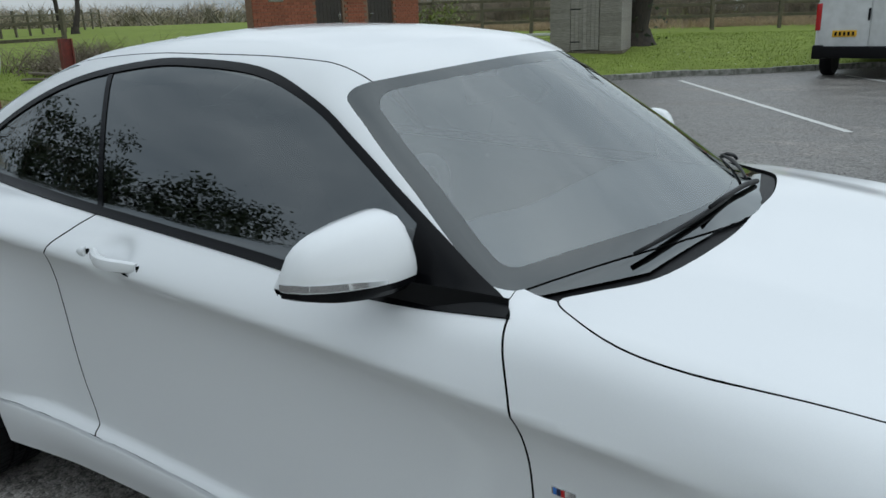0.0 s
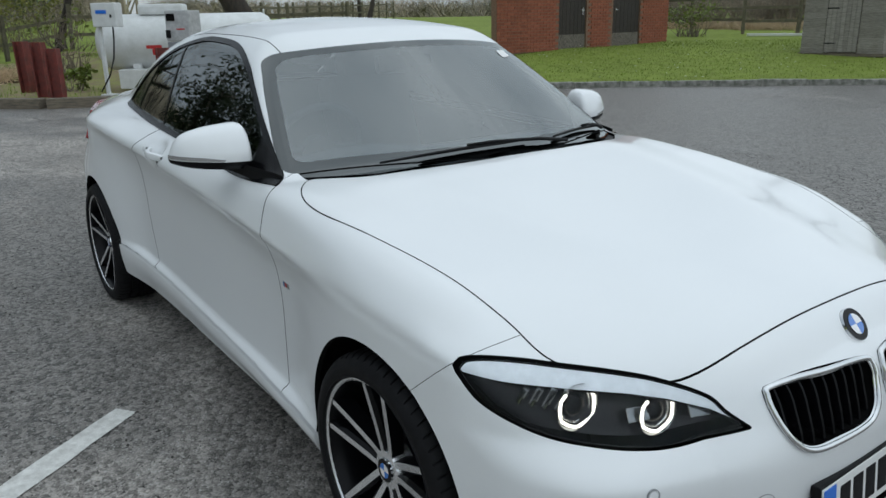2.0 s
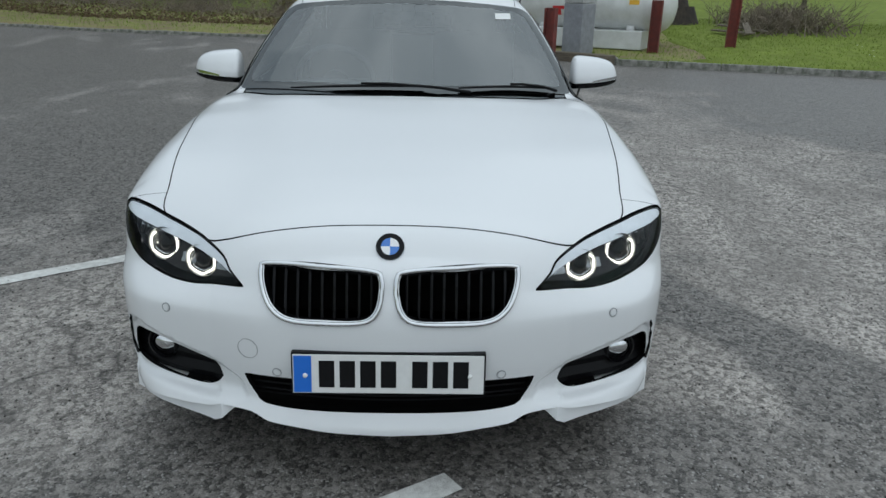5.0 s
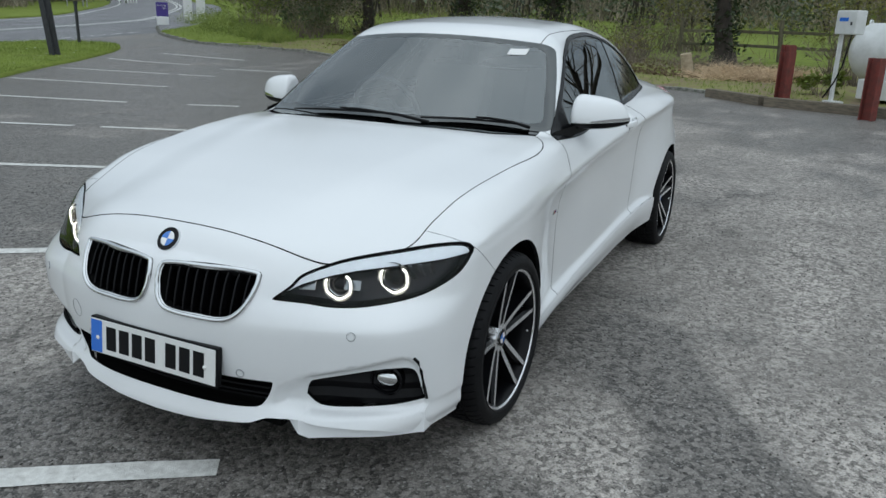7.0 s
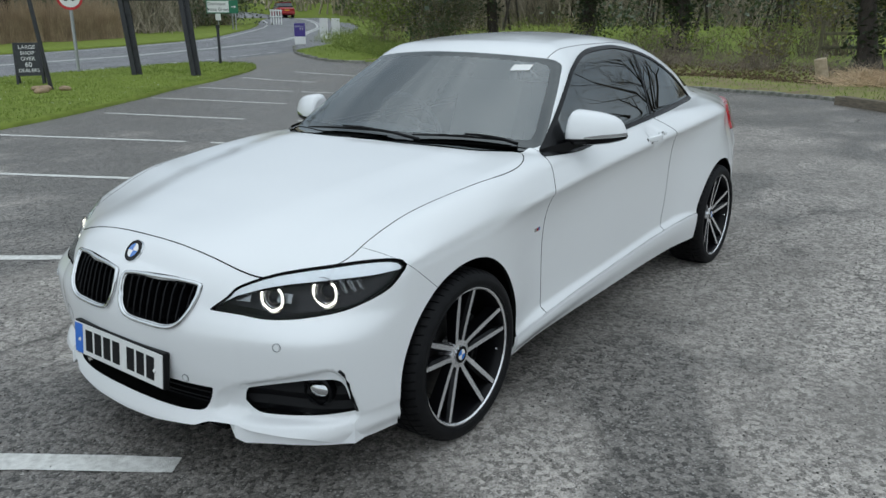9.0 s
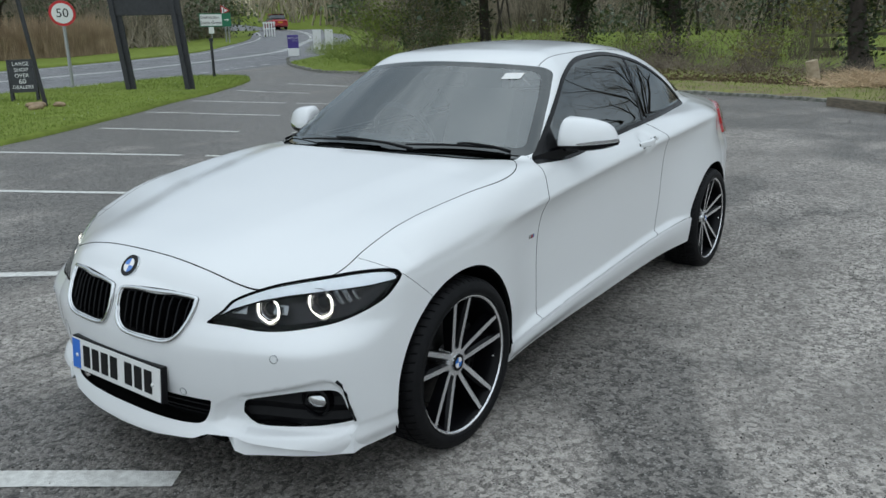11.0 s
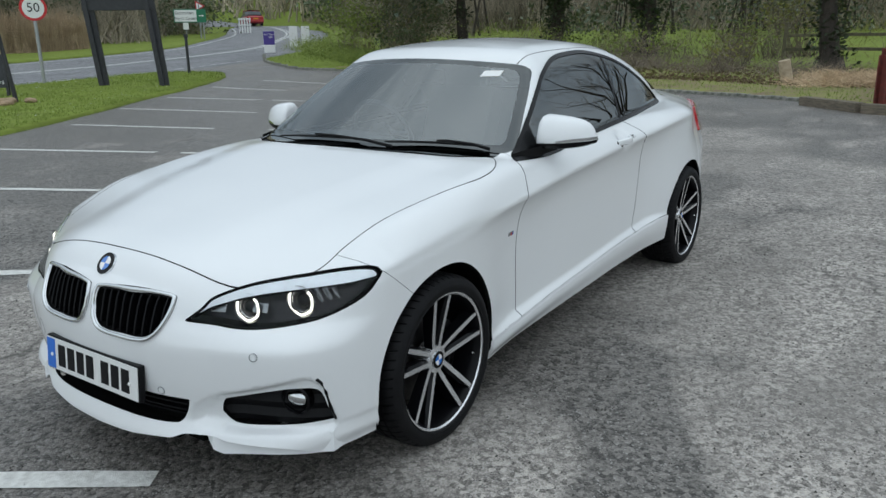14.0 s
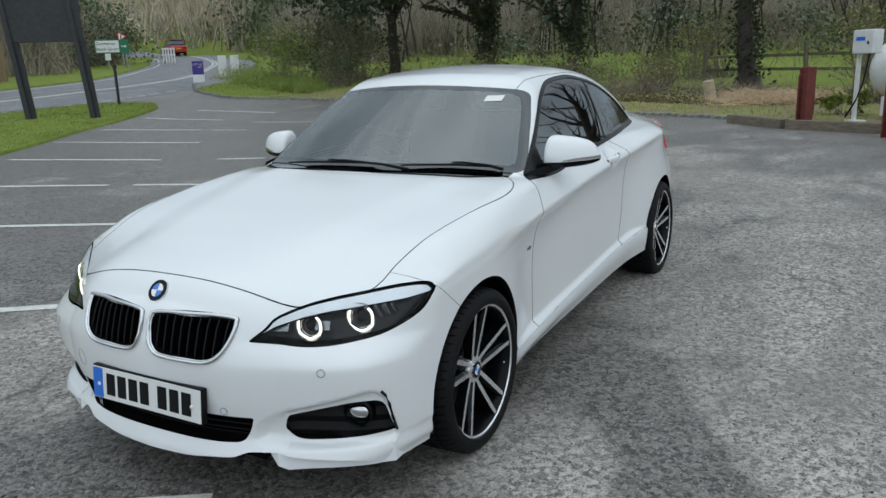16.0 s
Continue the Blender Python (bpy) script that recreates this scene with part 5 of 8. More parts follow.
near_x, near_y = np.arange(-34, 26.1, 0.7), np.arange(-38, 30.1, 0.7)
GX = np.concatenate([grow(-34, -2600, 26)[::-1], near_x, grow(26, 2600, 16)])
GY = np.concatenate([grow(-38, -2600, 26)[::-1], near_y, grow(30, 2600, 26)])
mx_, my_ = np.meshgrid(GX, GY, indexing="ij")
sheet = Shell(np.stack([mx_.ravel(), my_.ravel(), np.zeros(mx_.size)], 1), None)
ii = np.arange(mx_.size).reshape(mx_.shape)
c0, c1, c2, c3 = ii[:-1, :-1].ravel(), ii[1:, :-1].ravel(), ii[1:, 1:].ravel(), ii[:-1, 1:].ravel()
tarmac, grass_t = sheet.split(np.concatenate([np.stack([c0, c1, c2], 1), np.stack([c0, c2, c3], 1)]), lambda x, y, z: paved_exact(x, y))
road_t, lot_t = sheet.split(tarmac, lambda x, y, z: inside_distance(ROAD, x, y, 9.0))


def ground_mesh(name, t, height, material, skirt=0.0):
    used, inv = np.unique(t, return_inverse=True)
    t = inv.reshape(-1, 3)
    v = sheet.v[used].copy()
    v[:, 2] = height(v[:, 0], v[:, 1])
    faces = [tuple(r) for r in t]
    verts = v
    if skirt:
        e = np.concatenate([t[:, [0, 1]], t[:, [1, 2]], t[:, [2, 0]]])
        _, first, count = np.unique(np.sort(e, axis=1), axis=0, return_index=True, return_counts=True)
        rim = e[first[count == 1]]
        rim = rim[np.abs(v[rim[:, 0]]).max(1) < 2000]
        ids = np.unique(rim)
        low = {int(k): len(v) + n for n, k in enumerate(ids)}
        verts = np.concatenate([v, v[ids] - np.array([0, 0, skirt])])
        faces += [(int(j), int(i), low[int(i)], low[int(j)]) for i, j in rim]
    return mesh_object(name, verts, faces, material)


def asphalt_mat(name, dry, wet, wet_at, spots=(), dry_spots=()):
    """Worn tarmac: stones of mixed tone in a dark binder, ragged damp patches with a sheen, bare worn scabs and cracks."""
    m = bpy.data.materials.new(name)
    m.use_nodes = True
    n, l = m.node_tree.nodes, m.node_tree.links
    b = n["Principled BSDF"]
    co = n.new("ShaderNodeTexCoord")
    def noise_tex(scale, detail=8.0, rough=0.6, dist=0.0, stretch=None):
        t = n.new("ShaderNodeTexNoise")
        t.inputs["Scale"].default_value, t.inputs["Detail"].default_value = scale, detail
        t.inputs["Roughness"].default_value, t.inputs["Distortion"].default_value = rough, dist
        if stretch:
            mp = n.new("ShaderNodeMapping")
            mp.inputs["Scale"].default_value, mp.inputs["Rotation"].default_value = stretch, (0, 0, 0.75)
            l.new(co.outputs["Object"], mp.inputs["Vector"])
            l.new(mp.outputs[0], t.inputs["Vector"])
        else:
            l.new(co.outputs["Object"], t.inputs["Vector"])
        return t.outputs["Fac"]
    def ranged(src, a, b_, c, d):
        r = n.new("ShaderNodeMapRange")
        for k, v in enumerate((a, b_, c, d)):
            r.inputs[k + 1].default_value = v
        l.new(src, r.inputs[0])
        return r.outputs[0]
    def calc(op, p, q, r=None):
        x = n.new("ShaderNodeMath")
        x.operation = op
        for k, v in enumerate((p, q, r)):
            if v is None:
                continue
            if isinstance(v, (int, float)):
                x.inputs[k].default_value = v
            else:
                l.new(v, x.inputs[k])
        return x.outputs[0]
    def mixed(fac, c1, c2, mode="MIX"):
        x = n.new("ShaderNodeMix")
        x.data_type, x.blend_type = "RGBA", mode
        for k, c in ((6, c1), (7, c2)):
            if isinstance(c, tuple):
                x.inputs[k].default_value = (*c, 1)
            else:
                l.new(c, x.inputs[k])
        if isinstance(fac, float):
            x.inputs[0].default_value = fac
        else:
            l.new(fac, x.inputs[0])
        return x.outputs[2]
    def near(spot, size, amount):
        d = n.new("ShaderNodeVectorMath")
        d.operation = "DISTANCE"
        d.inputs[1].default_value = (*spot, 0)
        l.new(co.outputs["Object"], d.inputs[0])
        return ranged(d.outputs["Value"], 0.25 * size, size, amount, 0.0)
    def stones(scale):
        v = n.new("ShaderNodeTexVoronoi")
        v.inputs["Scale"].default_value = scale
        l.new(co.outputs["Object"], v.inputs["Vector"])
        c = n.new("ShaderNodeSeparateColor")
        l.new(v.outputs["Color"], c.inputs[0])
        return v.outputs["Distance"], c.outputs[0]
    big_d, big_v = stones(48.0)
    small_d, small_v = stones(150.0)
    tone = calc("MULTIPLY_ADD", big_v, 0.55, calc("MULTIPLY", small_v, 0.45))
    c = mixed(ranged(tone, 0.15, 0.85, 0.0, 1.0), tuple(v * 0.32 for v in dry), tuple(v * 1.52 for v in dry))
    # dark binder shows where the stones have gone
    pits = ranged(noise_tex(17, 9, 0.78), 0.54, 0.580, 0.0, 0.64)
    c = mixed(pits, c, tuple(v * 0.75 for v in wet))
    # broad stains, drawn out along the traffic's way
    c = mixed(ranged(noise_tex(0.55, 8, 0.6, 0.5, (1.0, 2.6, 1.0)), 0.40, 0.64, 0.0, 0.60), c, tuple(v * 0.50 for v in dry))
    c = mixed(ranged(noise_tex(2.3, 9, 0.68, 0.8), 0.56, 0.66, 0.0, 0.55), c, tuple(v * 0.40 for v in dry))
    # damp; the spots can carry painted shade as well
    damp = ranged(noise_tex(0.75, 10, 0.66, 0.35, (1.0, 1.7, 1.0)), 0.0, 1.0, 0.20, 0.80)
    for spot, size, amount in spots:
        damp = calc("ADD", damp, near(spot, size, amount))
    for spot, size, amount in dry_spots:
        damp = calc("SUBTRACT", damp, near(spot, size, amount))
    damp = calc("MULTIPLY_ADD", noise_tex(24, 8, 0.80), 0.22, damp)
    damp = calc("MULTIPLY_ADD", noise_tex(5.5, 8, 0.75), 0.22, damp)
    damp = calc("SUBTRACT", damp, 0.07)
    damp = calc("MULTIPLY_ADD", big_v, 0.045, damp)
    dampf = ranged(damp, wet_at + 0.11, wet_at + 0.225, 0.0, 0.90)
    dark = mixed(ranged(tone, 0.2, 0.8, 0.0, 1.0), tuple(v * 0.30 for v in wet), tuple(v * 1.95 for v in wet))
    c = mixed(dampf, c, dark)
    # pale specks of crushed stone
    c = mixed(ranged(small_v, 0.955, 0.965, 0.0, 0.55), c, (0.42, 0.41, 0.39))
    # cracks
    crack = n.new("ShaderNodeTexVoronoi")
    crack.feature = "DISTANCE_TO_EDGE"
    crack.inputs["Scale"].default_value = 0.42
    warp = n.new("ShaderNodeVectorMath")
    warp.operation = "MULTIPLY_ADD"
    wob = n.new("ShaderNodeTexNoise")
    wob.inputs["Scale"].default_value, wob.inputs["Detail"].default_value = 3.0, 6.0
    l.new(co.outputs["Object"], wob.inputs["Vector"])
    l.new(wob.outputs["Color"], warp.inputs[0])
    warp.inputs[1].default_value = (0.8, 0.8, 0.0)
    l.new(co.outputs["Object"], warp.inputs[2])
    l.new(warp.outputs[0], crack.inputs["Vector"])
    cm = calc("MULTIPLY", ranged(crack.outputs["Distance"], 0.0, 0.010, 0.6, 0.0), ranged(noise_tex(0.22, 3), 0.52, 0.60, 0.0, 1.0))
    c = mixed(cm, c, (0.018, 0.018, 0.018))
    l.new(c, b.inputs["Base Color"])
    l.new(ranged(dampf, 0.0, 1.0, 0.80, 0.40), b.inputs["Roughness"])
    b.inputs["Specular IOR Level"].default_value = 0.34
    bump = n.new("ShaderNodeBump")
    bump.inputs["Strength"].default_value, bump.inputs["Distance"].default_value = 0.75, 0.007
    relief = calc("MULTIPLY_ADD", big_d, -0.8, calc("MULTIPLY", small_d, -0.35))
    relief = calc("MULTIPLY_ADD", noise_tex(17, 7, 0.72), 1.1, relief)
    l.new(relief, bump.inputs["Height"])
    l.new(bump.outputs[0], b.inputs["Normal"])
    MATS[name] = m
    return m


# Darker patches: damp, plus painted shade beside the sill at (-1.6, 0.95).
DAMP_SHADE_SPOTS = (((-1.6, 0.95), 0.45, 0.12), ((-0.95, 1.10), 0.36, 0.26), ((-0.62, 1.30), 0.32, 0.30), ((-0.38, 1.46), 0.30, 0.30), ((-0.12, 1.58), 0.34, 0.30), ((0.15, 1.68), 0.38, 0.26), ((-1.25, 1.55), 0.25, 0.20), ((-0.75, 1.95), 0.22, 0.20),
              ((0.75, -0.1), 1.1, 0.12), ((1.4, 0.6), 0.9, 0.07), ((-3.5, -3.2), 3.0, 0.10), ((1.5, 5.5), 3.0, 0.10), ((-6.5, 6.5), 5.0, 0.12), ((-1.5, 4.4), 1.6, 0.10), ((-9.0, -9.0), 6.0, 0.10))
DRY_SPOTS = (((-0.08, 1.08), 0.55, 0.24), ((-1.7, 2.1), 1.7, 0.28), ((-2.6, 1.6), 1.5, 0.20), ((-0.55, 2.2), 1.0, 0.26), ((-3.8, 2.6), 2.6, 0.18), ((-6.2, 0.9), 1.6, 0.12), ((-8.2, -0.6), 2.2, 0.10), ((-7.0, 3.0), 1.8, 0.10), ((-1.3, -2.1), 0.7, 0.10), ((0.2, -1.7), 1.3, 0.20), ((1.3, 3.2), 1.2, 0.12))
ASPHALT = asphalt_mat("worn_tarmac", (0.385, 0.354, 0.322), (0.122, 0.113, 0.103), 0.45, DAMP_SHADE_SPOTS, DRY_SPOTS)
ROAD_TAR = asphalt_mat("road_tarmac", (0.27, 0.27, 0.28), (0.12, 0.12, 0.122), 0.72)
GRASS_SOIL = mat("lawn", (0.21, 0.265, 0.055), rough=0.9, spec=0.1, noise_scale=3.0, color2=(0.15, 0.19, 0.040), big=0.4, bump=0.6, bump_scale=40)
WHITE_LINE = mat("worn_white_paint", (0.74, 0.735, 0.70), rough=0.75, noise_scale=26, color2=(0.52, 0.51, 0.48), big=0.3, bump=0.3, bump_scale=200)
STONE = mat("kerb_stone", (0.33, 0.32, 0.29), rough=0.9, noise_scale=9, color2=(0.11, 0.115, 0.09), big=0.5, bump=0.5, bump_scale=60, random_amt=0.2)
SOIL = mat("soil", (0.06, 0.045, 0.03), rough=0.95, noise_scale=5, noise_amt=0.5, bump=0.6, bump_scale=30)
MOSSY = mat("mossy_earth", (0.25, 0.265, 0.085), rough=0.95, spec=0.1, noise_scale=2.2, color2=(0.23, 0.175, 0.12), big=0.5, bump=0.7, bump_scale=30)
VERGE = np.array([(-10.9, 5.2), (-17.0, 5.5), (-23.2, 3.5), (-24.0, 0.0), (-23.2, -6.0), (-24.4, -12.0), (-22.6, -16.0), (-19.2, -17.2), (-17.5, -12.0), (-15.5, -4.0), (-14.0, 0.0)], dtype=float)
verge_t, grass_t = sheet.split(grass_t, lambda x, y, z: inside_distance(VERGE, x, y, 2.0) + 0.35 * np.sin(x * 2.1) * np.sin(y * 1.7))
tagged(ground_mesh("verge", verge_t, lawn_z, MOSSY), "mossy brown earth verge with thin grass", "verge", kind="structure")
tagged(ground_mesh("ground", grass_t, lawn_z, GRASS_SOIL, 0.16), "rolling green lawn and rough pasture", "grass", kind="structure")
tagged(ground_mesh("car_park", lot_t, base_z, ASPHALT), "worn grey tarmac with damp and darkened patches and cracks", "tarmac", kind="structure")
tagged(ground_mesh("road", road_t, base_z, ROAD_TAR), "grey country road bending away", "road", kind="structure")


def ribbon(name, pts, width, material, lift=0.004, ragged=0.0, seed=1, label="", category="marking"):
    rnd = random.Random(seed)
    b = bmesh.new()
    rows = []
    ps = [Vector((p[0], p[1], 0)) for p in pts]
    dense = []
    for p, q in zip(ps, ps[1:]):
        n = max(1, int((q - p).length / 0.12)) if ragged else max(1, int((q - p).length / 1.5))
        dense += [p.lerp(q, k / n) for k in range(n)]
    dense.append(ps[-1])
    for side in (0.5, -0.5):
        line = offset_line(dense, width * side)
        rows.append([b.verts.new((p.x + rnd.uniform(-ragged, ragged), p.y + rnd.uniform(-ragged, ragged), float(base_z(p.x, p.y)) + lift)) for p in line])
    for i in range(len(dense) - 1):
        b.faces.new((rows[0][i], rows[1][i], rows[1][i + 1], rows[0][i + 1]))
    bmesh.ops.recalc_face_normals(b, faces=b.faces)
    for f in b.faces:
        if f.normal.z < 0:
            f.normal_flip()
    return tagged(part(name, b, material), label, category, kind="structure")


bay = "worn white bay line painted on the tarmac"
LINES = [((0.752, 0.185), (3.45, -3.75)), ((-1.345, -1.15), (1.46, -5.05)), ((-2.75, -3.55), (-0.65, -8.1)), ((-4.72, -5.0), (-4.25, -6.3)), ((-4.12, -6.65), (-2.95, -9.75)), ((-7.0, -6.5), (-6.68, -7.25)),
         ((-6.35, -8.2), (-5.6, -11.2)), ((-8.68, -9.75), (-8.05, -13.5)), ((-11.25, -10.9), (-11.08, -11.85)), ((-11.0, -12.1), (-10.35, -14.9)), ((-13.4, -10.4), (-12.85, -12.2)), ((-13.25, -13.6), (-13.0, -16.4)),
         ((-15.4, -13.6), (-15.1, -16.5)), ((-4.6, 13.85), (-0.95, 7.9)), ((-1.8, 15.6), (1.8, 9.7))]
for k, (p, q) in enumerate(LINES):
    ribbon("bay_line", (p, q), 0.10, WHITE_LINE, 0.004, 0.004, k + 3, bay)
ROAD_WHITE = mat("road_white", (0.62, 0.62, 0.60), rough=0.7, noise_scale=8, color2=(0.5, 0.5, 0.48), big=0.2)
for off in (0.13, -0.13):
    ribbon("centre_line", offset_line(road_line, off), 0.14, ROAD_WHITE, 0.006, label="white double centre line on the road", category="marking")
ribbon("edge_line", offset_line(road_line, 3.95), 0.12, ROAD_WHITE, 0.006, label="white edge line along the road", category="marking")
near_edge = offset_line(road_line, -4.0)
run = 0.0
for a, b_ in zip(near_edge, near_edge[1:]):
    n = max(1, int((b_ - a).length / 1.6))
    for k in range(n):
        p, q = a.lerp(b_, k / n), a.lerp(b_, (k + 0.62) / n)
        if -21 < p.x < 8:
            ribbon("edge_dash", (p, q), 0.12, ROAD_WHITE, 0.006, label="white edge dash at the junction", category="marking")


# kerbs laid stone by stone
def kerb(name, pts, stone, height, width, label, seed):
    rnd = random.Random(seed)
    line = smooth_line(pts, 6)
    root = tagged(new(name), label, "kerb", kind="structure")
    meshes = []
    for _ in range(4):
        b = bmesh.new()
        box(b, (stone - 0.012, width, height + 0.14), (0, 0, (height - 0.14) / 2), bevel=0.014)
        for v in b.verts:
            v.co += Vector((rnd.uniform(-1, 1), rnd.uniform(-1, 1), rnd.uniform(-1, 1))) * 0.006
        me = bpy.data.meshes.new("kerb_stone")
        b.to_mesh(me)
        b.free()
        me.materials.append(STONE)
        meshes.append(me)
    carry = 0.0
    for a, c in zip(line, line[1:]):
        d = c - a
        s = stone / 2 - carry
        while s < d.length:
            p = a + d.normalized() * s
            ob = new("kerb_stone", rnd.choice(meshes))
            ob.parent = root
            ob.matrix_basis = pose(p.x, p.y, float(base_z(p.x, p.y)) + rnd.uniform(-0.01, 0.006), rnd.uniform(-2, 2), rnd.uniform(-1, 1), math.degrees(math.atan2(d.y, d.x)) + rnd.uniform(-1.5, 1.5))
            s += stone
        carry = (d.length - (s - stone)) - stone / 2
    return root


kerb("kerb_north", [tuple(p) for p in LOT[0:11]], 0.91, 0.115, 0.15, "grey mossy concrete kerb stones", 5)
kerb("kerb_west", [tuple(p) for p in LOT[12:19]], 0.45, 0.075, 0.16, "low rough kerb of weathered stones", 6)
kerb("kerb_south", [tuple(p) for p in LOT[18:24]], 0.91, 0.09, 0.13, "dark kerb stones round the verge", 7)
# timber sleepers at the gas tank's bay
TIMBER = mat("weathered_timber", (0.20, 0.165, 0.12), rough=0.9, noise_scale=6, color2=(0.10, 0.085, 0.065), big=0.4, bump=0.5, bump_scale=40, stretch=(1, 8, 8), random_amt=0.2)
for (x0, y0), (x1, y1) in (((-14.30, -0.50), (-13.12, 0.62)), ((-13.05, 0.68), (-12.42, 2.28)), ((-12.46, 2.35), (-11.55, 3.45))):
    b = bmesh.new()
    ln = math.hypot(x1 - x0, y1 - y0)
    box(b, (ln, 0.22, 0.24), bevel=0.015)
    ob = tagged(part("sleeper", b, TIMBER), "weathered timber sleeper edging the gas bay", "sleeper", "sleepers at the tank")
    ob.matrix_basis = pose((x0 + x1) / 2, (y0 + y1) / 2, gz((x0 + x1) / 2 + 0.2, (y0 + y1) / 2 - 0.2) + 0.05, 0, 0, math.degrees(math.atan2(y1 - y0, x1 - x0)))


# loose chippings on the tarmac and blades of grass
def scatter_stones(name, n, area, seed, material, sizes, label):
    """Small three-sided stones pressed on the tarmac, none below the car."""
    rs = np.random.RandomState(seed)
    x, y = rs.uniform(*area[0], n), rs.uniform(*area[1], n)
    ok = ~((x > -3.6) & (x < 0.8) & (np.abs(y) < 0.92)) & (paved(x, y) < -0.2)
    x, y = x[ok], y[ok]
    k = len(x)
    s = rs.choice(sizes, k) * rs.uniform(0.7, 1.2, k)
    a0 = rs.uniform(0, 6.28, k)
    z = base_z(x, y)
    v = np.empty((k, 4, 3))
    for i in range(3):
        ang = a0 + i * 2.1
        v[:, i] = np.stack([x + s * np.cos(ang), y + s * 0.8 * np.sin(ang), z], 1)
    v[:, 3] = np.stack([x + rs.uniform(-0.3, 0.3, k) * s, y, z + s * 0.75], 1)
    q = np.arange(k)[:, None] * 4
    f = np.concatenate([q + np.array([0, 1, 3]), q + np.array([1, 2, 3]), q + np.array([2, 0, 3])])
    return tagged(mesh_object(name, v.reshape(-1, 3), f, material, smooth=False), label, "chippings", kind="stuff")


PALE_STONE = mat("pale_chippings", (0.46, 0.44, 0.41), 0.85, noise_scale=40, noise_amt=0.4, random_amt=0.5)
DARK_STONE = mat("dark_chippings", (0.085, 0.078, 0.07), 0.8, noise_scale=40, noise_amt=0.5, random_amt=0.5)
scatter_stones("chippings", 2600, ((-6, 3.5), (-5, 6)), 11, PALE_STONE, (0.003, 0.003, 0.004, 0.005, 0.006, 0.010), "loose pale chippings on the tarmac")
scatter_stones("chippings", 26000, ((-5, 3.0), (-4, 5.5)), 12, DARK_STONE, (0.003, 0.004, 0.005, 0.006, 0.008), "dark grit and loose stone on the tarmac")
BLADE = mat("grass_blades", (0.205, 0.275, 0.050), rough=0.7, spec=0.2, noise_scale=0.6, color2=(0.15, 0.205, 0.042), big=0.3, random_amt=0.35)


def grass_patch(name, n, inside, area, height, seed, label):
    rs = np.random.RandomState(seed)
    x, y = rs.uniform(*area[0], n), rs.uniform(*area[1], n)
    ok = inside(x, y)
    x, y = x[ok], y[ok]
    z = lawn_z(x, y) - 0.005
    a, h, w = rs.uniform(0, 6.28, len(x)), height * rs.uniform(0.5, 1.25, len(x)), 0.005 + 0.006 * rs.rand(len(x))
    lean = rs.uniform(-0.5, 0.5, (len(x), 2)) * h[:, None]
    v = np.empty((len(x), 3, 3))
    v[:, 0] = np.stack([x - w * np.cos(a), y - w * np.sin(a), z], 1)
    v[:, 1] = np.stack([x + w * np.cos(a), y + w * np.sin(a), z], 1)
    v[:, 2] = np.stack([x + lean[:, 0], y + lean[:, 1], z + h], 1)
    f = np.arange(3 * len(x)).reshape(-1, 3)
    ob = mesh_object(name, v.reshape(-1, 3), f, BLADE, smooth=False)
    return tagged(ob, label, "grass", kind="stuff")


def lawn_strip(x, y):
    a = paved(x, y)
    return (a > 0.10) & (a < 8.5)


grass_patch("grass", 110000, lambda x, y: lawn_strip(x, y) & (y > 3), ((-22, 2), (3, 24)), 0.045, 21, "short mown green grass on the lawn")
grass_patch("grass", 70000, lambda x, y: (inside_distance(ISLAND, x, y, 3.0) < -0.03) & (x < 1), ((-16, 1), (-22, -8)), 0.045, 22, "short green grass with daisies on the verge")
grass_patch("grass", 26000, lambda x, y: lawn_strip(x, y) & (y < 2), ((-27, -12), (-24, 3)), 0.08, 23, "rough grass beside the kerb")
daisy_v, daisy_f = [], []
rd = random.Random(8)
for _ in range(420):
    if rd.random() < 0.5:
        x, y = rd.uniform(-14, -3), rd.uniform(-20, -10)
        if inside_distance(ISLAND, np.array([x]), np.array([y]), 3.0)[0] > -0.1:
            continue
    else:
        x, y = rd.uniform(-14, -2), rd.uniform(8, 18)
        if paved(np.array([x]), np.array([y]))[0] < 0.2:
            continue
    z, k, s = gz(x, y) + 0.06, len(daisy_v), rd.uniform(0.012, 0.02)
    daisy_v += [(x - s, y - s, z), (x + s, y - s, z + 0.005), (x + s, y + s, z), (x - s, y + s, z + 0.005)]
    daisy_f.append((k, k + 1, k + 2, k + 3))
tagged(mesh_object("daisies", daisy_v, daisy_f, mat("daisy_white", (0.8, 0.8, 0.76), 0.8)), "small white daisies in the grass", "flowers", kind="stuff")


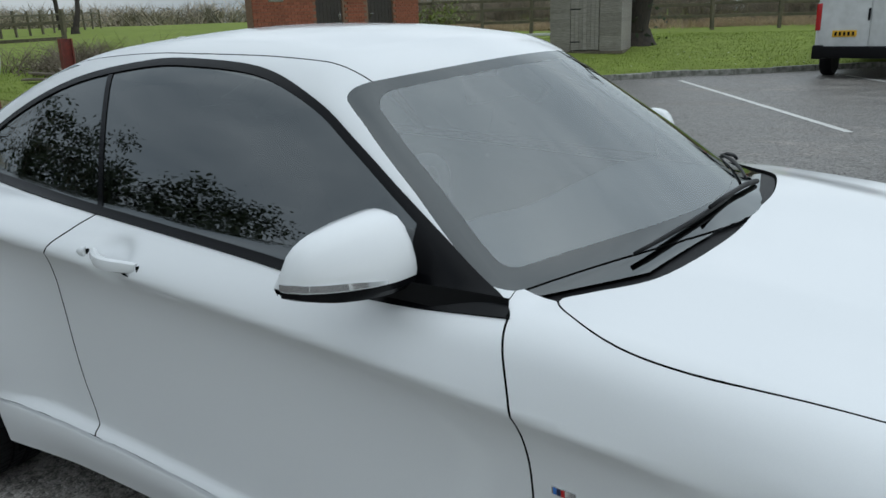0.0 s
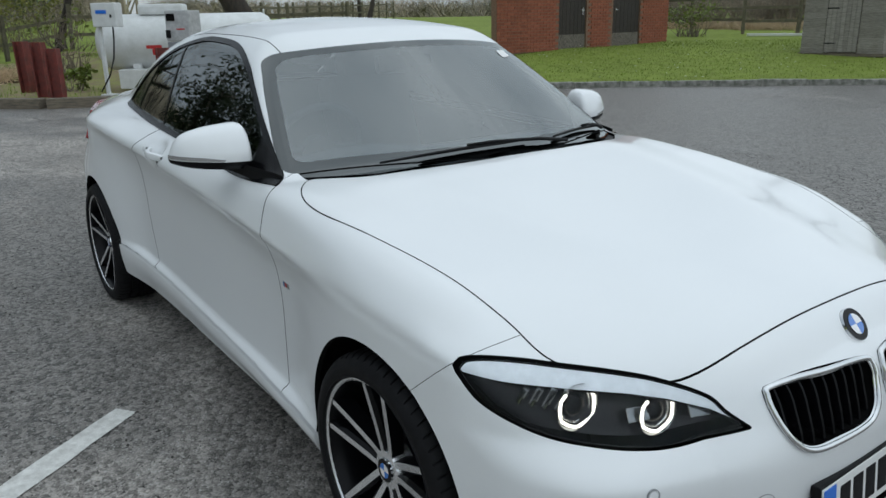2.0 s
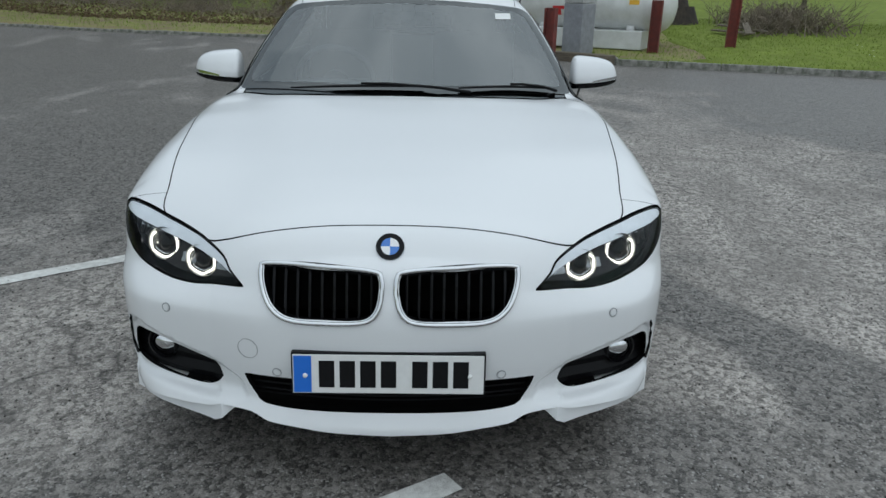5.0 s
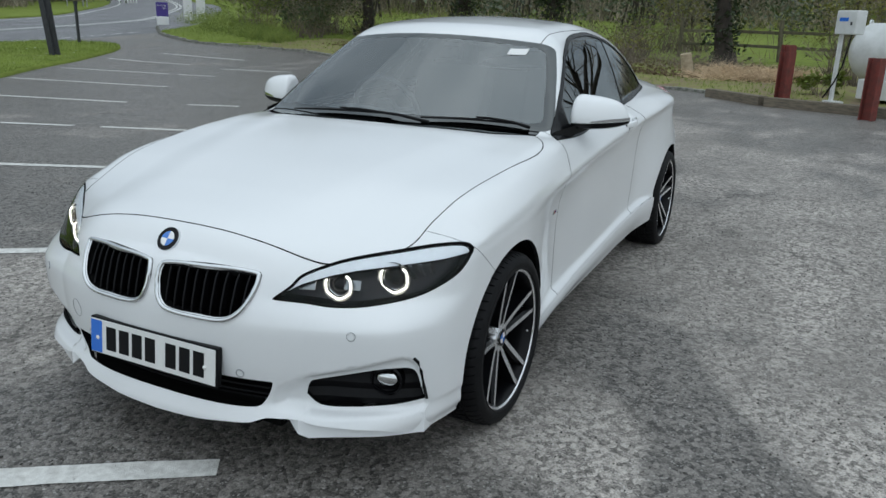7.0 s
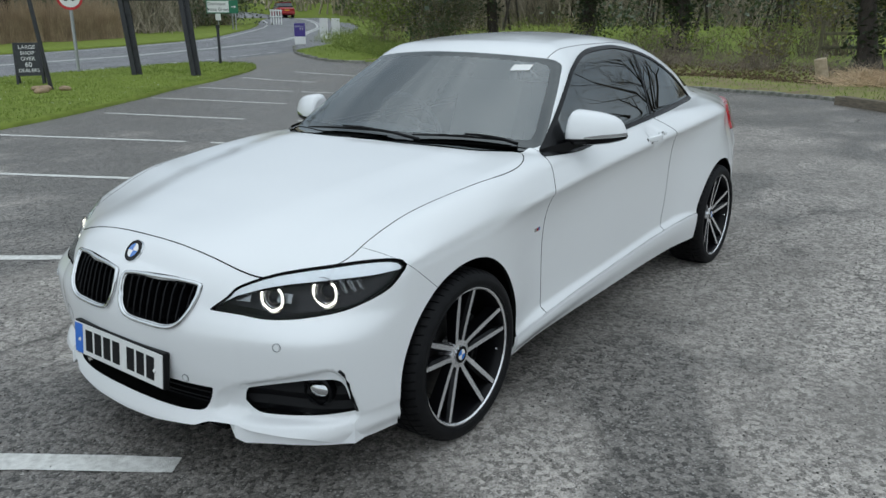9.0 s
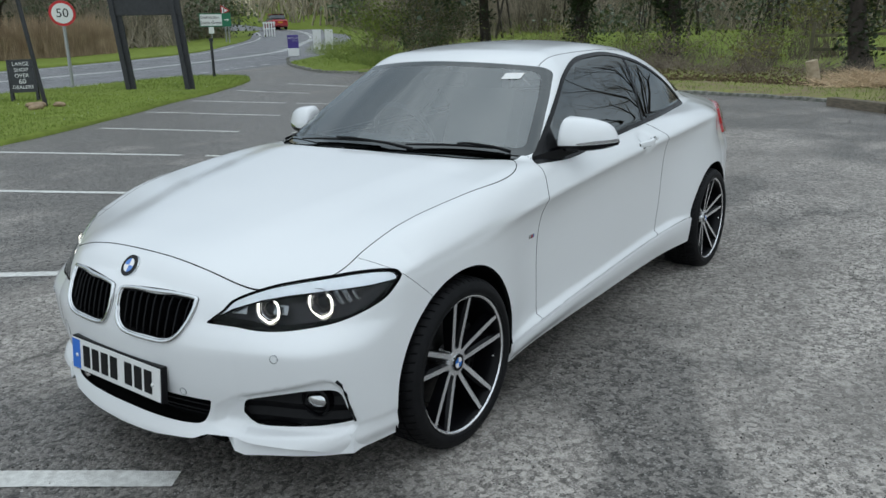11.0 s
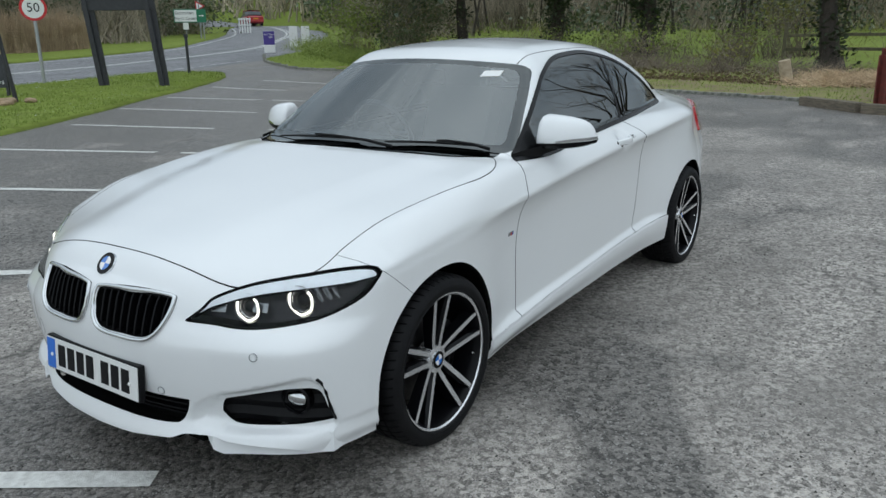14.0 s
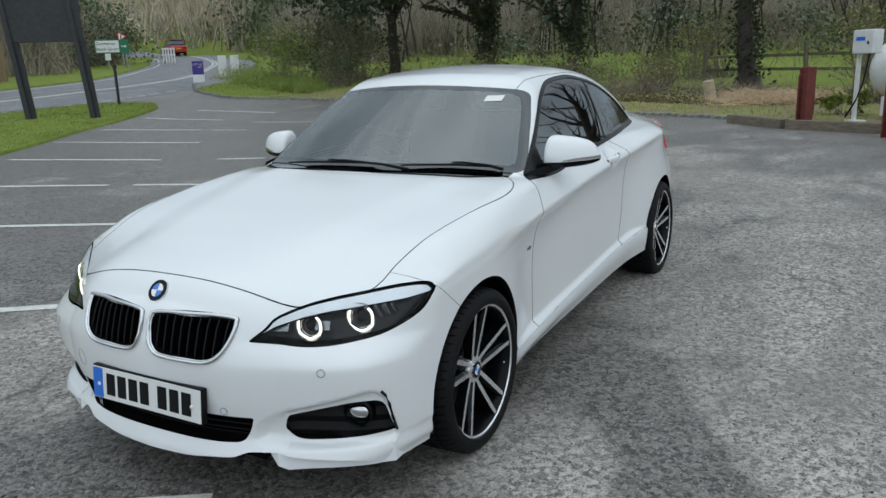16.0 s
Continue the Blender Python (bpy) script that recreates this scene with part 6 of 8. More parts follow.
# ---------------------------------------------------------------- trees and scrub
def leaf_bank(name, n_clump, where, height, material, seed, label, leaf=0.11, per=70, spread=0.55, category="foliage", skirt=0.1):
    """A mass of small leaves gathered in clumps on unseen wood, with an uneven top."""
    rnd = random.Random(seed)
    rs = np.random.RandomState(seed)
    cen = []
    for _ in range(n_clump):
        x, y = where(rnd)
        h = height * rnd.uniform(0.55, 1.1)
        cen.append((x, y, gz(x, y) + h * (skirt + (1 - skirt) * rnd.random() ** 0.8)))
    c = np.repeat(np.array(cen), per, axis=0)
    k = len(c)
    c = c + rs.normal(0, 1, (k, 3)) * np.array([spread, spread, spread * 0.7])
    a = rs.normal(0, 1, (k, 3))
    a /= np.linalg.norm(a, axis=1)[:, None]
    b = np.cross(a, rs.normal(0, 1, (k, 3)))
    b /= np.linalg.norm(b, axis=1)[:, None] + 1e-6
    s = (leaf * rs.uniform(0.5, 1.3, k))[:, None]
    v = np.stack([c - a * s, c + b * s * 0.55, c + a * s, c - b * s * 0.55], 1).reshape(-1, 3)
    f = np.arange(4 * k).reshape(-1, 4)
    return tagged(mesh_object(name, v, f, material, smooth=False), label, category, kind="stuff")


BARK = mat("bark", (0.055, 0.043, 0.033), rough=0.95, noise_scale=14, color2=(0.028, 0.024, 0.02), big=0.4, bump=0.8, bump_scale=30, stretch=(1, 1, 0.3))
TWIG = mat("twigs", (0.27, 0.22, 0.165), rough=0.9, noise_scale=3, color2=(0.12, 0.10, 0.075), random_amt=0.4)
IVY = mat("ivy_leaves", (0.030, 0.052, 0.014), rough=0.55, noise_scale=3, color2=(0.018, 0.032, 0.010), random_amt=0.5)
LEAF = mat("spring_leaves", (0.25, 0.30, 0.065), rough=0.65, noise_scale=2, color2=(0.12, 0.17, 0.03), random_amt=0.45)
LAUREL = mat("dark_shrub_leaves", (0.105, 0.135, 0.058), rough=0.45, noise_scale=2, color2=(0.045, 0.065, 0.026), random_amt=0.5)
GORSE = mat("yellow_green_leaves", (0.25, 0.24, 0.06), rough=0.7, noise_scale=2, color2=(0.15, 0.15, 0.04), random_amt=0.4)
DRY = mat("dry_reeds", (0.55, 0.42, 0.27), rough=0.9, noise_scale=1.5, color2=(0.38, 0.27, 0.17), random_amt=0.4)
FARWOOD = mat("bare_wood_stems", (0.60, 0.51, 0.40), rough=0.95, spec=0.1, noise_scale=0.3, color2=(0.20, 0.185, 0.13), big=0.4, random_amt=0.6)


class Bits:
    """Collects tubes, spikes and leaf blades for one mesh."""

    def __init__(self):
        self.v, self.f = [], []

    def limb(self, pts, radii, seg=6):
        base = len(self.v)
        for i, p in enumerate(pts):
            d = (pts[min(i + 1, len(pts) - 1)] - pts[max(i - 1, 0)]).normalized()
            u = d.orthogonal().normalized()
            w = d.cross(u)
            for k in range(seg):
                a = 2 * math.pi * k / seg
                self.v.append(p + (u * math.cos(a) + w * math.sin(a)) * radii[i])
        for i in range(len(pts) - 1):
            for k in range(seg):
                k2 = (k + 1) % seg
                self.f.append((base + i * seg + k, base + i * seg + k2, base + (i + 1) * seg + k2, base + (i + 1) * seg + k))

    def spike(self, a, b, r):
        k = len(self.v)
        d = (b - a).normalized()
        u = d.orthogonal().normalized() * r
        w = d.cross(u)
        self.v += [a + u, a - u * 0.5 + w * 0.87, a - u * 0.5 - w * 0.87, b]
        self.f += [(k, k + 1, k + 3), (k + 1, k + 2, k + 3), (k + 2, k, k + 3)]

    def leaf(self, p, s, rnd):
        k = len(self.v)
        a = Vector((rnd.uniform(-1, 1), rnd.uniform(-1, 1), rnd.uniform(-0.6, 0.6))).normalized()
        b = a.orthogonal().normalized()
        b = (b + a.cross(b) * rnd.uniform(-1, 1)).normalized()
        self.v += [p - a * s, p + b * s * 0.55, p + a * s, p - b * s * 0.55]
        self.f.append((k, k + 1, k + 2, k + 3))

    def make(self, name, material, parent=None, label="", smooth=False):
        return mesh_object(name, self.v, self.f, material, parent, label, smooth)


def grow_tree(at, height, girth, seed, label, ivy=0, leaves=0, leaf_mat=None, spread=0.55, levels=4, lean=(0, 0), clear=0.28, limbs=5):
    rnd = random.Random(seed)
    tree = thing("tree", pose(at[0], at[1], gz(*at[:2]) - 0.05), label, "tree")
    wood, fine, foliage = Bits(), Bits(), Bits()
    def jitter(s):
        return Vector((rnd.uniform(-s, s), rnd.uniform(-s, s), rnd.uniform(-s, s)))
    def branch(p, d, length, r, level):
        n = 6 if level < 2 else 4
        pts, radii = [p], [r]
        for i in range(n):
            d = (d + jitter(0.24) + Vector((0, 0, 0.05 if level else 0.0))).normalized()
            p = p + d * length / n
            pts.append(p)
            radii.append(r * (1 - 0.62 * (i + 1) / n))
        (wood if level < 3 else fine).limb(pts, radii, 9 if level == 0 else (6 if level < 2 else 4)) if level < 4 else None
        if ivy and level <= 1:
            for _ in range(ivy if level == 0 else ivy // 5):
                q = pts[rnd.randrange(len(pts) - 1)]
                i = rnd.randrange(len(pts) - 1)
                c = pts[i].lerp(pts[i + 1], rnd.random())
                foliage.leaf(c + jitter(1).normalized() * radii[i] * rnd.uniform(1.0, 2.6), rnd.uniform(0.05, 0.10), rnd)
        if level >= levels - 1:
            for _ in range(7):
                i = rnd.randrange(1, len(pts))
                e = pts[i] + (d + jitter(0.9)).normalized() * length * rnd.uniform(0.3, 0.75)
                fine.spike(pts[i], e, max(0.004, radii[i] * 0.6))
                if leaves:
                    for _ in range(leaves):
                        foliage.leaf(pts[i].lerp(e, rnd.random()) + jitter(0.1), rnd.uniform(0.04, 0.08), rnd)
            return
        kids = limbs if level == 0 else rnd.randint(3, 5)
        for k in range(kids):
            t = rnd.uniform(clear if level == 0 else 0.3, 1.0) if k else 1.0
            i = min(len(pts) - 1, max(1, int(round(t * n))))
            ang = rnd.uniform(0, 6.283)
            side = Vector((math.cos(ang), math.sin(ang), rnd.uniform(-0.1, 0.5)))
            nd = (d * (1 - spread) + side * spread + Vector((0, 0, 0.1))).normalized()
            branch(pts[i], nd, length * rnd.uniform(0.52, 0.78), max(0.006, radii[i] * rnd.uniform(0.5, 0.72)), level + 1)
    branch(Vector((0, 0, 0)), Vector((lean[0], lean[1], 1)).normalized(), height * 0.42, girth, 0)
    flare = Bits()
    flare.limb([Vector((0, 0, -0.1)), Vector((0, 0, 0.12)), Vector((0, 0, 0.45))], [girth * 1.7, girth * 1.35, girth * 1.02], 9)
    k = len(wood.v)
    wood.v += flare.v
    wood.f += [tuple(i + k for i in f) for f in flare.f]
    wood.make("trunk", BARK, tree, "dark bark trunk and limbs", True)
    crown = fine.make("crown", TWIG, tree, "fine bare twigs")
    if foliage.v:
        foliage.make("foliage", leaf_mat or IVY, tree, "ivy leaves" if ivy else "young leaves")
    return tree


grow_tree((-17.4, 6.4), 13.0, 0.36, 31, "large bare tree with spreading limbs behind the tank", spread=0.66, levels=5, clear=0.40, limbs=10)
grow_tree((-22.5, -1.3), 11.0, 0.30, 32, "bare tree with ivy on its dark trunk", ivy=1300, spread=0.6, levels=5, clear=0.55)
grow_tree((-27.5, -8.6), 11.0, 0.34, 33, "forked tree thickly clad in dark ivy", ivy=2600, spread=0.66, levels=4, clear=0.3)
grow_tree((-27.0, -12.2), 10.5, 0.32, 34, "spreading tree with dark ivy on its limbs", ivy=2000, spread=0.68, levels=4, clear=0.35)
grow_tree((-25.5, -15.8), 11.5, 0.26, 35, "dark bare tree at the edge of the scrub", ivy=500, spread=0.5, levels=4)
grow_tree((-24.6, 3.2), 7.5, 0.13, 36, "young bare tree beside the fence", spread=0.6, levels=4, clear=0.3)
grow_tree((-7.5, 19.3), 8.5, 0.42, 37, "thick old tree behind the wooden shed", ivy=300, spread=0.55, levels=3, clear=0.6, limbs=4)
grow_tree((-15.5, -36.5), 9.5, 0.22, 38, "bare tree beyond the road", ivy=300, spread=0.6, levels=4)
grow_tree((-25.0, -42.5), 10.0, 0.25, 39, "bare tree beyond the road with ivy", ivy=900, spread=0.6, levels=4)
grow_tree((-41.0, 24.0), 9.0, 0.18, 40, "distant bare tree in the pasture", spread=0.6, levels=4)
grow_tree((-52.0, 30.0), 9.0, 0.18, 41, "distant bare tree in the hedgerow", spread=0.6, levels=4)
grow_tree((-38.0, 14.0), 9.0, 0.16, 42, "slender bare tree near the pasture fence", spread=0.5, levels=4)


def shrub(name, at, size, seed, label, material, n_leaf, n_twig, leaf_size=0.06, category="shrub"):
    """A clump of stems with loose leaf clusters and an uneven outline."""
    rnd = random.Random(seed)
    root = thing(name, pose(at[0], at[1], gz(*at[:2]) - 0.03), label, category)
    stems, leaves = Bits(), Bits()
    tips = []
    for _ in range(n_twig):
        a, t = rnd.uniform(0, 6.28), rnd.random() ** 0.6
        foot = Vector((rnd.uniform(-0.3, 0.3) * size[0], rnd.uniform(-0.3, 0.3) * size[1], 0))
        tip = Vector((foot.x + math.cos(a) * size[0] * 0.55 * t, foot.y + math.sin(a) * size[1] * 0.55 * t, size[2] * rnd.uniform(0.45, 1.0) * (1.05 - 0.45 * t)))
        mid = foot.lerp(tip, 0.5) + Vector((rnd.uniform(-0.1, 0.1), rnd.uniform(-0.1, 0.1), 0.1 * size[2]))
        stems.spike(foot, mid, 0.018)
        stems.spike(mid, tip, 0.012)
        for _ in range(3):
            stems.spike(mid.lerp(tip, rnd.random()), tip + Vector((rnd.uniform(-0.4, 0.4), rnd.uniform(-0.4, 0.4), rnd.uniform(-0.3, 0.35))) * min(size) * 0.5, 0.007)
        tips += [tip, mid.lerp(tip, 0.6)]
    for _ in range(n_leaf):
        c = rnd.choice(tips)
        leaves.leaf(c + Vector((rnd.gauss(0, 0.12), rnd.gauss(0, 0.12), rnd.gauss(0, 0.10))) * min(size) * 0.8, leaf_size * rnd.uniform(0.6, 1.3), rnd)
    stems.make("branchwork", TWIG, root)
    if n_leaf:
        leaves.make("foliage", material, root)
    return root


for k, (at, size, m_, nl, nt, lb) in enumerate((
        ((-24.0, -20.3), (2.6, 2.6, 2.9), LEAF, 2600, 70, "fresh green bush at the road verge"),
        ((-24.5, -17.6), (3.4, 3.0, 3.6), LAUREL, 3200, 90, "dense dark evergreen garden shrub"),
        ((-22.6, -16.6), (1.8, 1.6, 1.5), LAUREL, 900, 40, "low evergreen shrub by the verge"),
        ((-27.0, -20.0), (3.0, 3.0, 3.4), GORSE, 1500, 80, "tangled yellow-green thorn scrub"),
        ((-30.5, 2.6), (4.6, 4.0, 3.4), GORSE, 2600, 80, "yellow-green thorn bush in the pasture"),
        ((-29.0, -3.6), (3.4, 3.0, 3.0), GORSE, 900, 90, "twiggy half-bare brown shrub"),
        ((-24.5, -4.6), (2.0, 2.0, 2.0), LEAF, 260, 60, "thin hedge shrub with few leaves"),
        ((-23.5, -7.0), (2.0, 1.8, 1.6), LEAF, 260, 60, "thin hedge shrub beside the pasture"),
        ((-21.9, -4.0), (1.3, 1.2, 1.3), GORSE, 160, 45, "scrubby bare shrub by the kerb"),
        ((-14.9, 20.6), (1.6, 1.6, 1.5), LEAF, 500, 45, "small leafy bush by the fence"),
        ((-17.8, 1.9), (1.5, 1.4, 1.9), LEAF, 120, 60, "bare multi-stemmed shrub by the fence"),
        ((-15.3, 1.5), (0.8, 0.7, 0.6), LEAF, 420, 16, "small green bush by the gas tank"),
        ((-15.2, -41.5), (4.0, 3.0, 3.6), LAUREL, 1800, 80, "dark evergreen roadside shrub"),
        ((-27.5, -42.5), (3.6, 3.0, 3.4), LAUREL, 1700, 80, "dark roadside shrub behind the signs"),
        ((-35.5, -46.5), (4.0, 3.6, 3.8), LAUREL, 1900, 80, "dark roadside shrub at the bend"))):
    shrub("shrub", at, size, 60 + k, lb, m_, nl, nt)


def thicket(name, n, where, height, material, seed, label, stems=9, reach=0.8, r=0.022, category="scrub", leaf=None):
    rnd = random.Random(seed)
    bits = Bits()
    for _ in range(n):
        x, y = where(rnd)
        z = gz(x, y) - 0.05
        h = height * rnd.uniform(0.55, 1.2)
        p = Vector((x, y, z))
        for _ in range(stems):
            q = p + Vector((rnd.uniform(-reach, reach), rnd.uniform(-reach, reach), h * rnd.uniform(0.5, 1.0)))
            bits.spike(p + Vector((rnd.uniform(-0.85, 0.85) * reach, rnd.uniform(-0.85, 0.85) * reach, 0)), q, r)
            for _ in range(2):
                bits.spike(p.lerp(q, rnd.uniform(0.3, 0.8)), q + Vector((rnd.uniform(-1, 1), rnd.uniform(-1, 1), rnd.uniform(-0.5, 0.5))) * reach * 0.6, r * 0.6)
    return tagged(bits.make(name, material), label, category, kind="stuff")


def arc(r0, r1, a0, a1):
    def f(rnd):
        r, a = rnd.uniform(r0, r1), radians(rnd.uniform(a0, a1))
        return -r * math.cos(a), r * math.sin(a)
    return f


def avoid(fn):
    def f(rnd):
        for _ in range(30):
            x, y = fn(rnd)
            off = abs((x - 2) * -0.797 + (y - 3) * 0.604)
            if paved(np.array([x]), np.array([y]))[0] > 3.0 and (off > 3.0 or math.hypot(x, y) > 56):
                return x, y
        return x, y
    return f


def box_area(x0, x1, y0, y1):
    return lambda rnd: (rnd.uniform(x0, x1), rnd.uniform(y0, y1))


thicket("far_wood", 1200, avoid(arc(52, 84, -34, 12)), 5.0, FARWOOD, 71, "bare brown woodland rising behind the pasture", 10, 1.7, 0.03, "wood")
thicket("far_wood", 1300, avoid(arc(78, 170, -70, 14)), 9.0, FARWOOD, 72, "distant bare woodland on the hillside", 9, 2.6, 0.12, "wood")
thicket("hedgerow", 70, lambda rnd: (lambda t: (-25.5 - 2.2 * t + rnd.uniform(-0.8, 0.8), -18 + 17 * t + rnd.uniform(-0.8, 0.8)))(rnd.random()), 1.3, TWIG, 73, "thin bare hedgerow along the pasture", 8, 0.5, 0.012, "hedge")
thicket("roadside_scrub", 520, lambda rnd: (lambda t: (6 - 34 * t + rnd.uniform(-1, 1), -40.5 - 3 * t * t + rnd.uniform(-2.0, 2.5)))(rnd.random()), 3.8, FARWOOD, 74, "tangled bare scrub beyond the road", 9, 1.2, 0.02)
thicket("reeds", 2000, lambda rnd: (lambda t: (0 - 21 * t, -35.0 - 1.6 * t + rnd.uniform(-0.9, 0.9)))(rnd.random()), 2.0, DRY, 75, "tall dry straw-coloured reeds by the road", 8, 0.35, 0.016, "reeds")
thicket("far_hedge", 700, arc(70, 95, 16, 85), 2.2, FARWOOD, 76, "distant hedgerows across the fields", 8, 1.6, 0.06, "hedge")
thicket("lawn_hedge", 460, lambda rnd: (lambda t: (-24 + 26 * t + rnd.uniform(-1.2, 1.2), 27.5 + 5 * t + rnd.uniform(-1.2, 1.2)))(rnd.random()), 2.0, TWIG, 77, "rough bramble hedge behind the lawn", 8, 0.8, 0.018, "hedge")
thicket("dry_grass", 600, lambda rnd: (lambda t: (-24 + 24 * t, 24.6 + 5 * t + rnd.uniform(-0.8, 0.8)))(rnd.random()), 0.45, DRY, 78, "dry tussocks of grass along the fence", 7, 0.3, 0.012, "grass")
thicket("undergrowth", 60, avoid(arc(28, 50, -40, 8)), 1.1, GORSE, 83, "tangled olive undergrowth at the pasture's edge", 9, 0.9, 0.012, "undergrowth")
thicket("bramble", 120, lambda rnd: (lambda t: (-21.2 - 3.0 * t + rnd.uniform(-1.2, 1.2), -1.0 - 13 * t + rnd.uniform(-1, 1)))(rnd.random()), 0.6, TWIG, 84, "low bare brambles behind the kerb", 9, 0.6, 0.009, "brambles")
thicket("far_trees", 70, avoid(arc(44, 76, -40, 12)), 8.5, BARK, 91, "dark bare trees standing in the far wood", 3, 1.1, 0.10, "wood")
thicket("far_trees", 60, avoid(arc(48, 80, -68, -38)), 8.0, BARK, 92, "dark bare trees behind the road", 3, 1.1, 0.09, "wood")
leaf_bank("evergreens", 260, avoid(arc(66, 86, -62, -38)), 6.0, LAUREL, 93, "dark evergreen trees behind the bend in the road", 0.26, 90, 1.1)
leaf_bank("evergreens", 70, lambda rnd: (lambda t: (-12 - 26 * t + rnd.uniform(-0.8, 0.8), -39.8 - 7.0 * t * t + rnd.uniform(-0.8, 0.8)))(rnd.random()), 3.6, LAUREL, 94, "dark ivy and holly in the roadside scrub", 0.12, 80, 0.6)
leaf_bank("tall_evergreens", 40, lambda rnd: (lambda t: (-6 - 23 * t + rnd.uniform(-2, 2), -47 - 4 * t + rnd.uniform(-2.5, 2.5)))(rnd.random()), 14.0, LAUREL, 98, "tall dark ivy-clad trees beyond the road", 0.30, 90, 1.3, skirt=0.15)
thicket("tall_wood", 60, lambda rnd: (lambda t: (-4 - 25 * t + rnd.uniform(-2, 2), -46 - 4 * t + rnd.uniform(-2.5, 2.5)))(rnd.random()), 14.0, BARK, 99, "tall bare trees beyond the road", 6, 2.2, 0.12, "wood")
leaf_bank("ivy_crowns", 150, lambda rnd: (lambda c: (c[0] + rnd.gauss(0, 1.6), c[1] + rnd.gauss(0, 1.6)))(rnd.choice(((-27.5, -8.6), (-27.0, -12.2), (-25.5, -15.8), (-24.8, -18.0)))), 11.5, IVY, 100, "ivy hanging thick in the crowns of the old trees", 0.15, 170, 0.65, skirt=0.42)
leaf_bank("evergreens", 45, avoid(arc(38, 52, -26, 8)), 3.2, LAUREL, 95, "dark evergreen bushes across the pasture", 0.13, 110, 0.7)
leaf_bank("hedge_leaves", 46, lambda rnd: (lambda t: (-24.4 - 2.6 * t + rnd.uniform(-0.9, 0.9), -16 + 13 * t + rnd.uniform(-0.8, 0.8)))(rnd.random()), 1.5, LEAF, 96, "fresh leaves on the thin pasture hedge", 0.045, 40, 0.30)
leaf_bank("verge_growth", 120, lambda rnd: (lambda t: (-21.5 - 6.5 * t + rnd.uniform(-0.9, 1.3), -18.5 - 8.0 * t + rnd.uniform(-1.0, 0.8)))(rnd.random()), 0.32, LEAF, 97, "tangled green growth on the road verge", 0.032, 110, 0.30)
litter = Bits()
rl_ = random.Random(85)
for _ in range(9000):
    t = rl_.random()
    x, y = -17.4 - 3.6 * t - 5.0 * rl_.random() ** 2, 1.0 - 15 * t + rl_.uniform(-1, 1)
    if paved(np.array([x]), np.array([y]))[0] > 0.7:
        litter.leaf(Vector((x, y, gz(x, y) + 0.02)), rl_.uniform(0.02, 0.06), rl_)
tagged(litter.make("leaf_litter", mat("dead_leaves", (0.22, 0.15, 0.09), rough=0.9, noise_scale=4, color2=(0.12, 0.085, 0.05), random_amt=0.5)), "brown dead leaves littering the verge", "leaves", kind="stuff")
thicket("brush_pile", 130, box_area(-20.5, -17.6, -1.4, 0.9), 0.25, DRY, 79, "low pile of cut brushwood on the verge", 7, 0.55, 0.015, "brushwood")
thicket("brush_heap", 70, box_area(-17.4, -15.0, 7.4, 9.4), 0.7, TWIG, 101, "heap of cut branches beside the tank", 8, 0.6, 0.013, "brushwood")
for k, (x, y, a_) in enumerate(((-15.0, 6.9, 20), (-15.2, 7.2, 65), (-14.7, 7.1, -15))):
    b = bmesh.new()
    box(b, (1.3 - 0.2 * k, 0.14, 0.035), bevel=0.006)
    pk = tagged(part("board", b, TIMBER), "weathered grey board lying in the grass by the tank", "board", "boards by the tank")
    pk.matrix_basis = pose(x, y, gz(x, y) + 0.10 + 0.05 * k, 4, 6 * k, a_)
thicket("verge_plants", 420, lambda rnd: (lambda t: (-20.6 - 4 * t + rnd.uniform(-0.8, 0.8), -16.5 - 6.0 * t + rnd.uniform(-0.7, 0.7)))(rnd.random()), 0.45, LEAF, 80, "green verge plants with yellow flowers", 9, 0.22, 0.014, "plants")
thicket("far_wood", 1000, avoid(arc(46, 78, -68, -32)), 4.6, FARWOOD, 82, "bare brown woodland beside the road", 10, 1.5, 0.028, "wood")


# ---------------------------------------------------------------- buildings and fittings round the car park
def text_mesh(name, words, size, material, m, parent, depth=0.002):
    """Lettering from the built-in font, laid out round the origin of m, facing its z axis."""
    cu = bpy.data.curves.new(name, "FONT")
    cu.body, cu.size, cu.align_x, cu.align_y, cu.extrude = words, size, "CENTER", "CENTER", depth
    tmp = bpy.data.objects.new(name, cu)
    scene.collection.objects.link(tmp)
    dg = bpy.context.evaluated_depsgraph_get()
    me = bpy.data.meshes.new_from_object(tmp.evaluated_get(dg))
    bpy.data.objects.remove(tmp)
    me.transform(m)
    me.materials.clear()
    me.materials.append(material)
    ob = new(name, me)
    ob.parent = parent
    return ob


def piece(name, size, at, material, parent, turn=None, bevel=0.0, label=""):
    b = bmesh.new()
    box(b, size, at, turn, bevel)
    return part(name, b, material, parent, label)


BRICK = mat("red_brick", (0.34, 0.115, 0.060), rough=0.9, noise_scale=14, color2=(0.24, 0.075, 0.045), big=0.3, bump=0.5, bump_scale=70, random_amt=0.28)
MORTAR = mat("mortar", (0.26, 0.16, 0.11), rough=0.95, noise_scale=20, noise_amt=0.3)
DOOR_DARK = mat("dark_stained_door", (0.020, 0.014, 0.012), rough=0.6, noise_scale=8, color2=(0.035, 0.026, 0.02), bump=0.3, bump_scale=30, stretch=(8, 8, 1), random_amt=0.25)
DOOR_WORN = mat("worn_door_foot", (0.25, 0.22, 0.18), rough=0.9, noise_scale=14, color2=(0.05, 0.04, 0.035), stretch=(6, 6, 1))
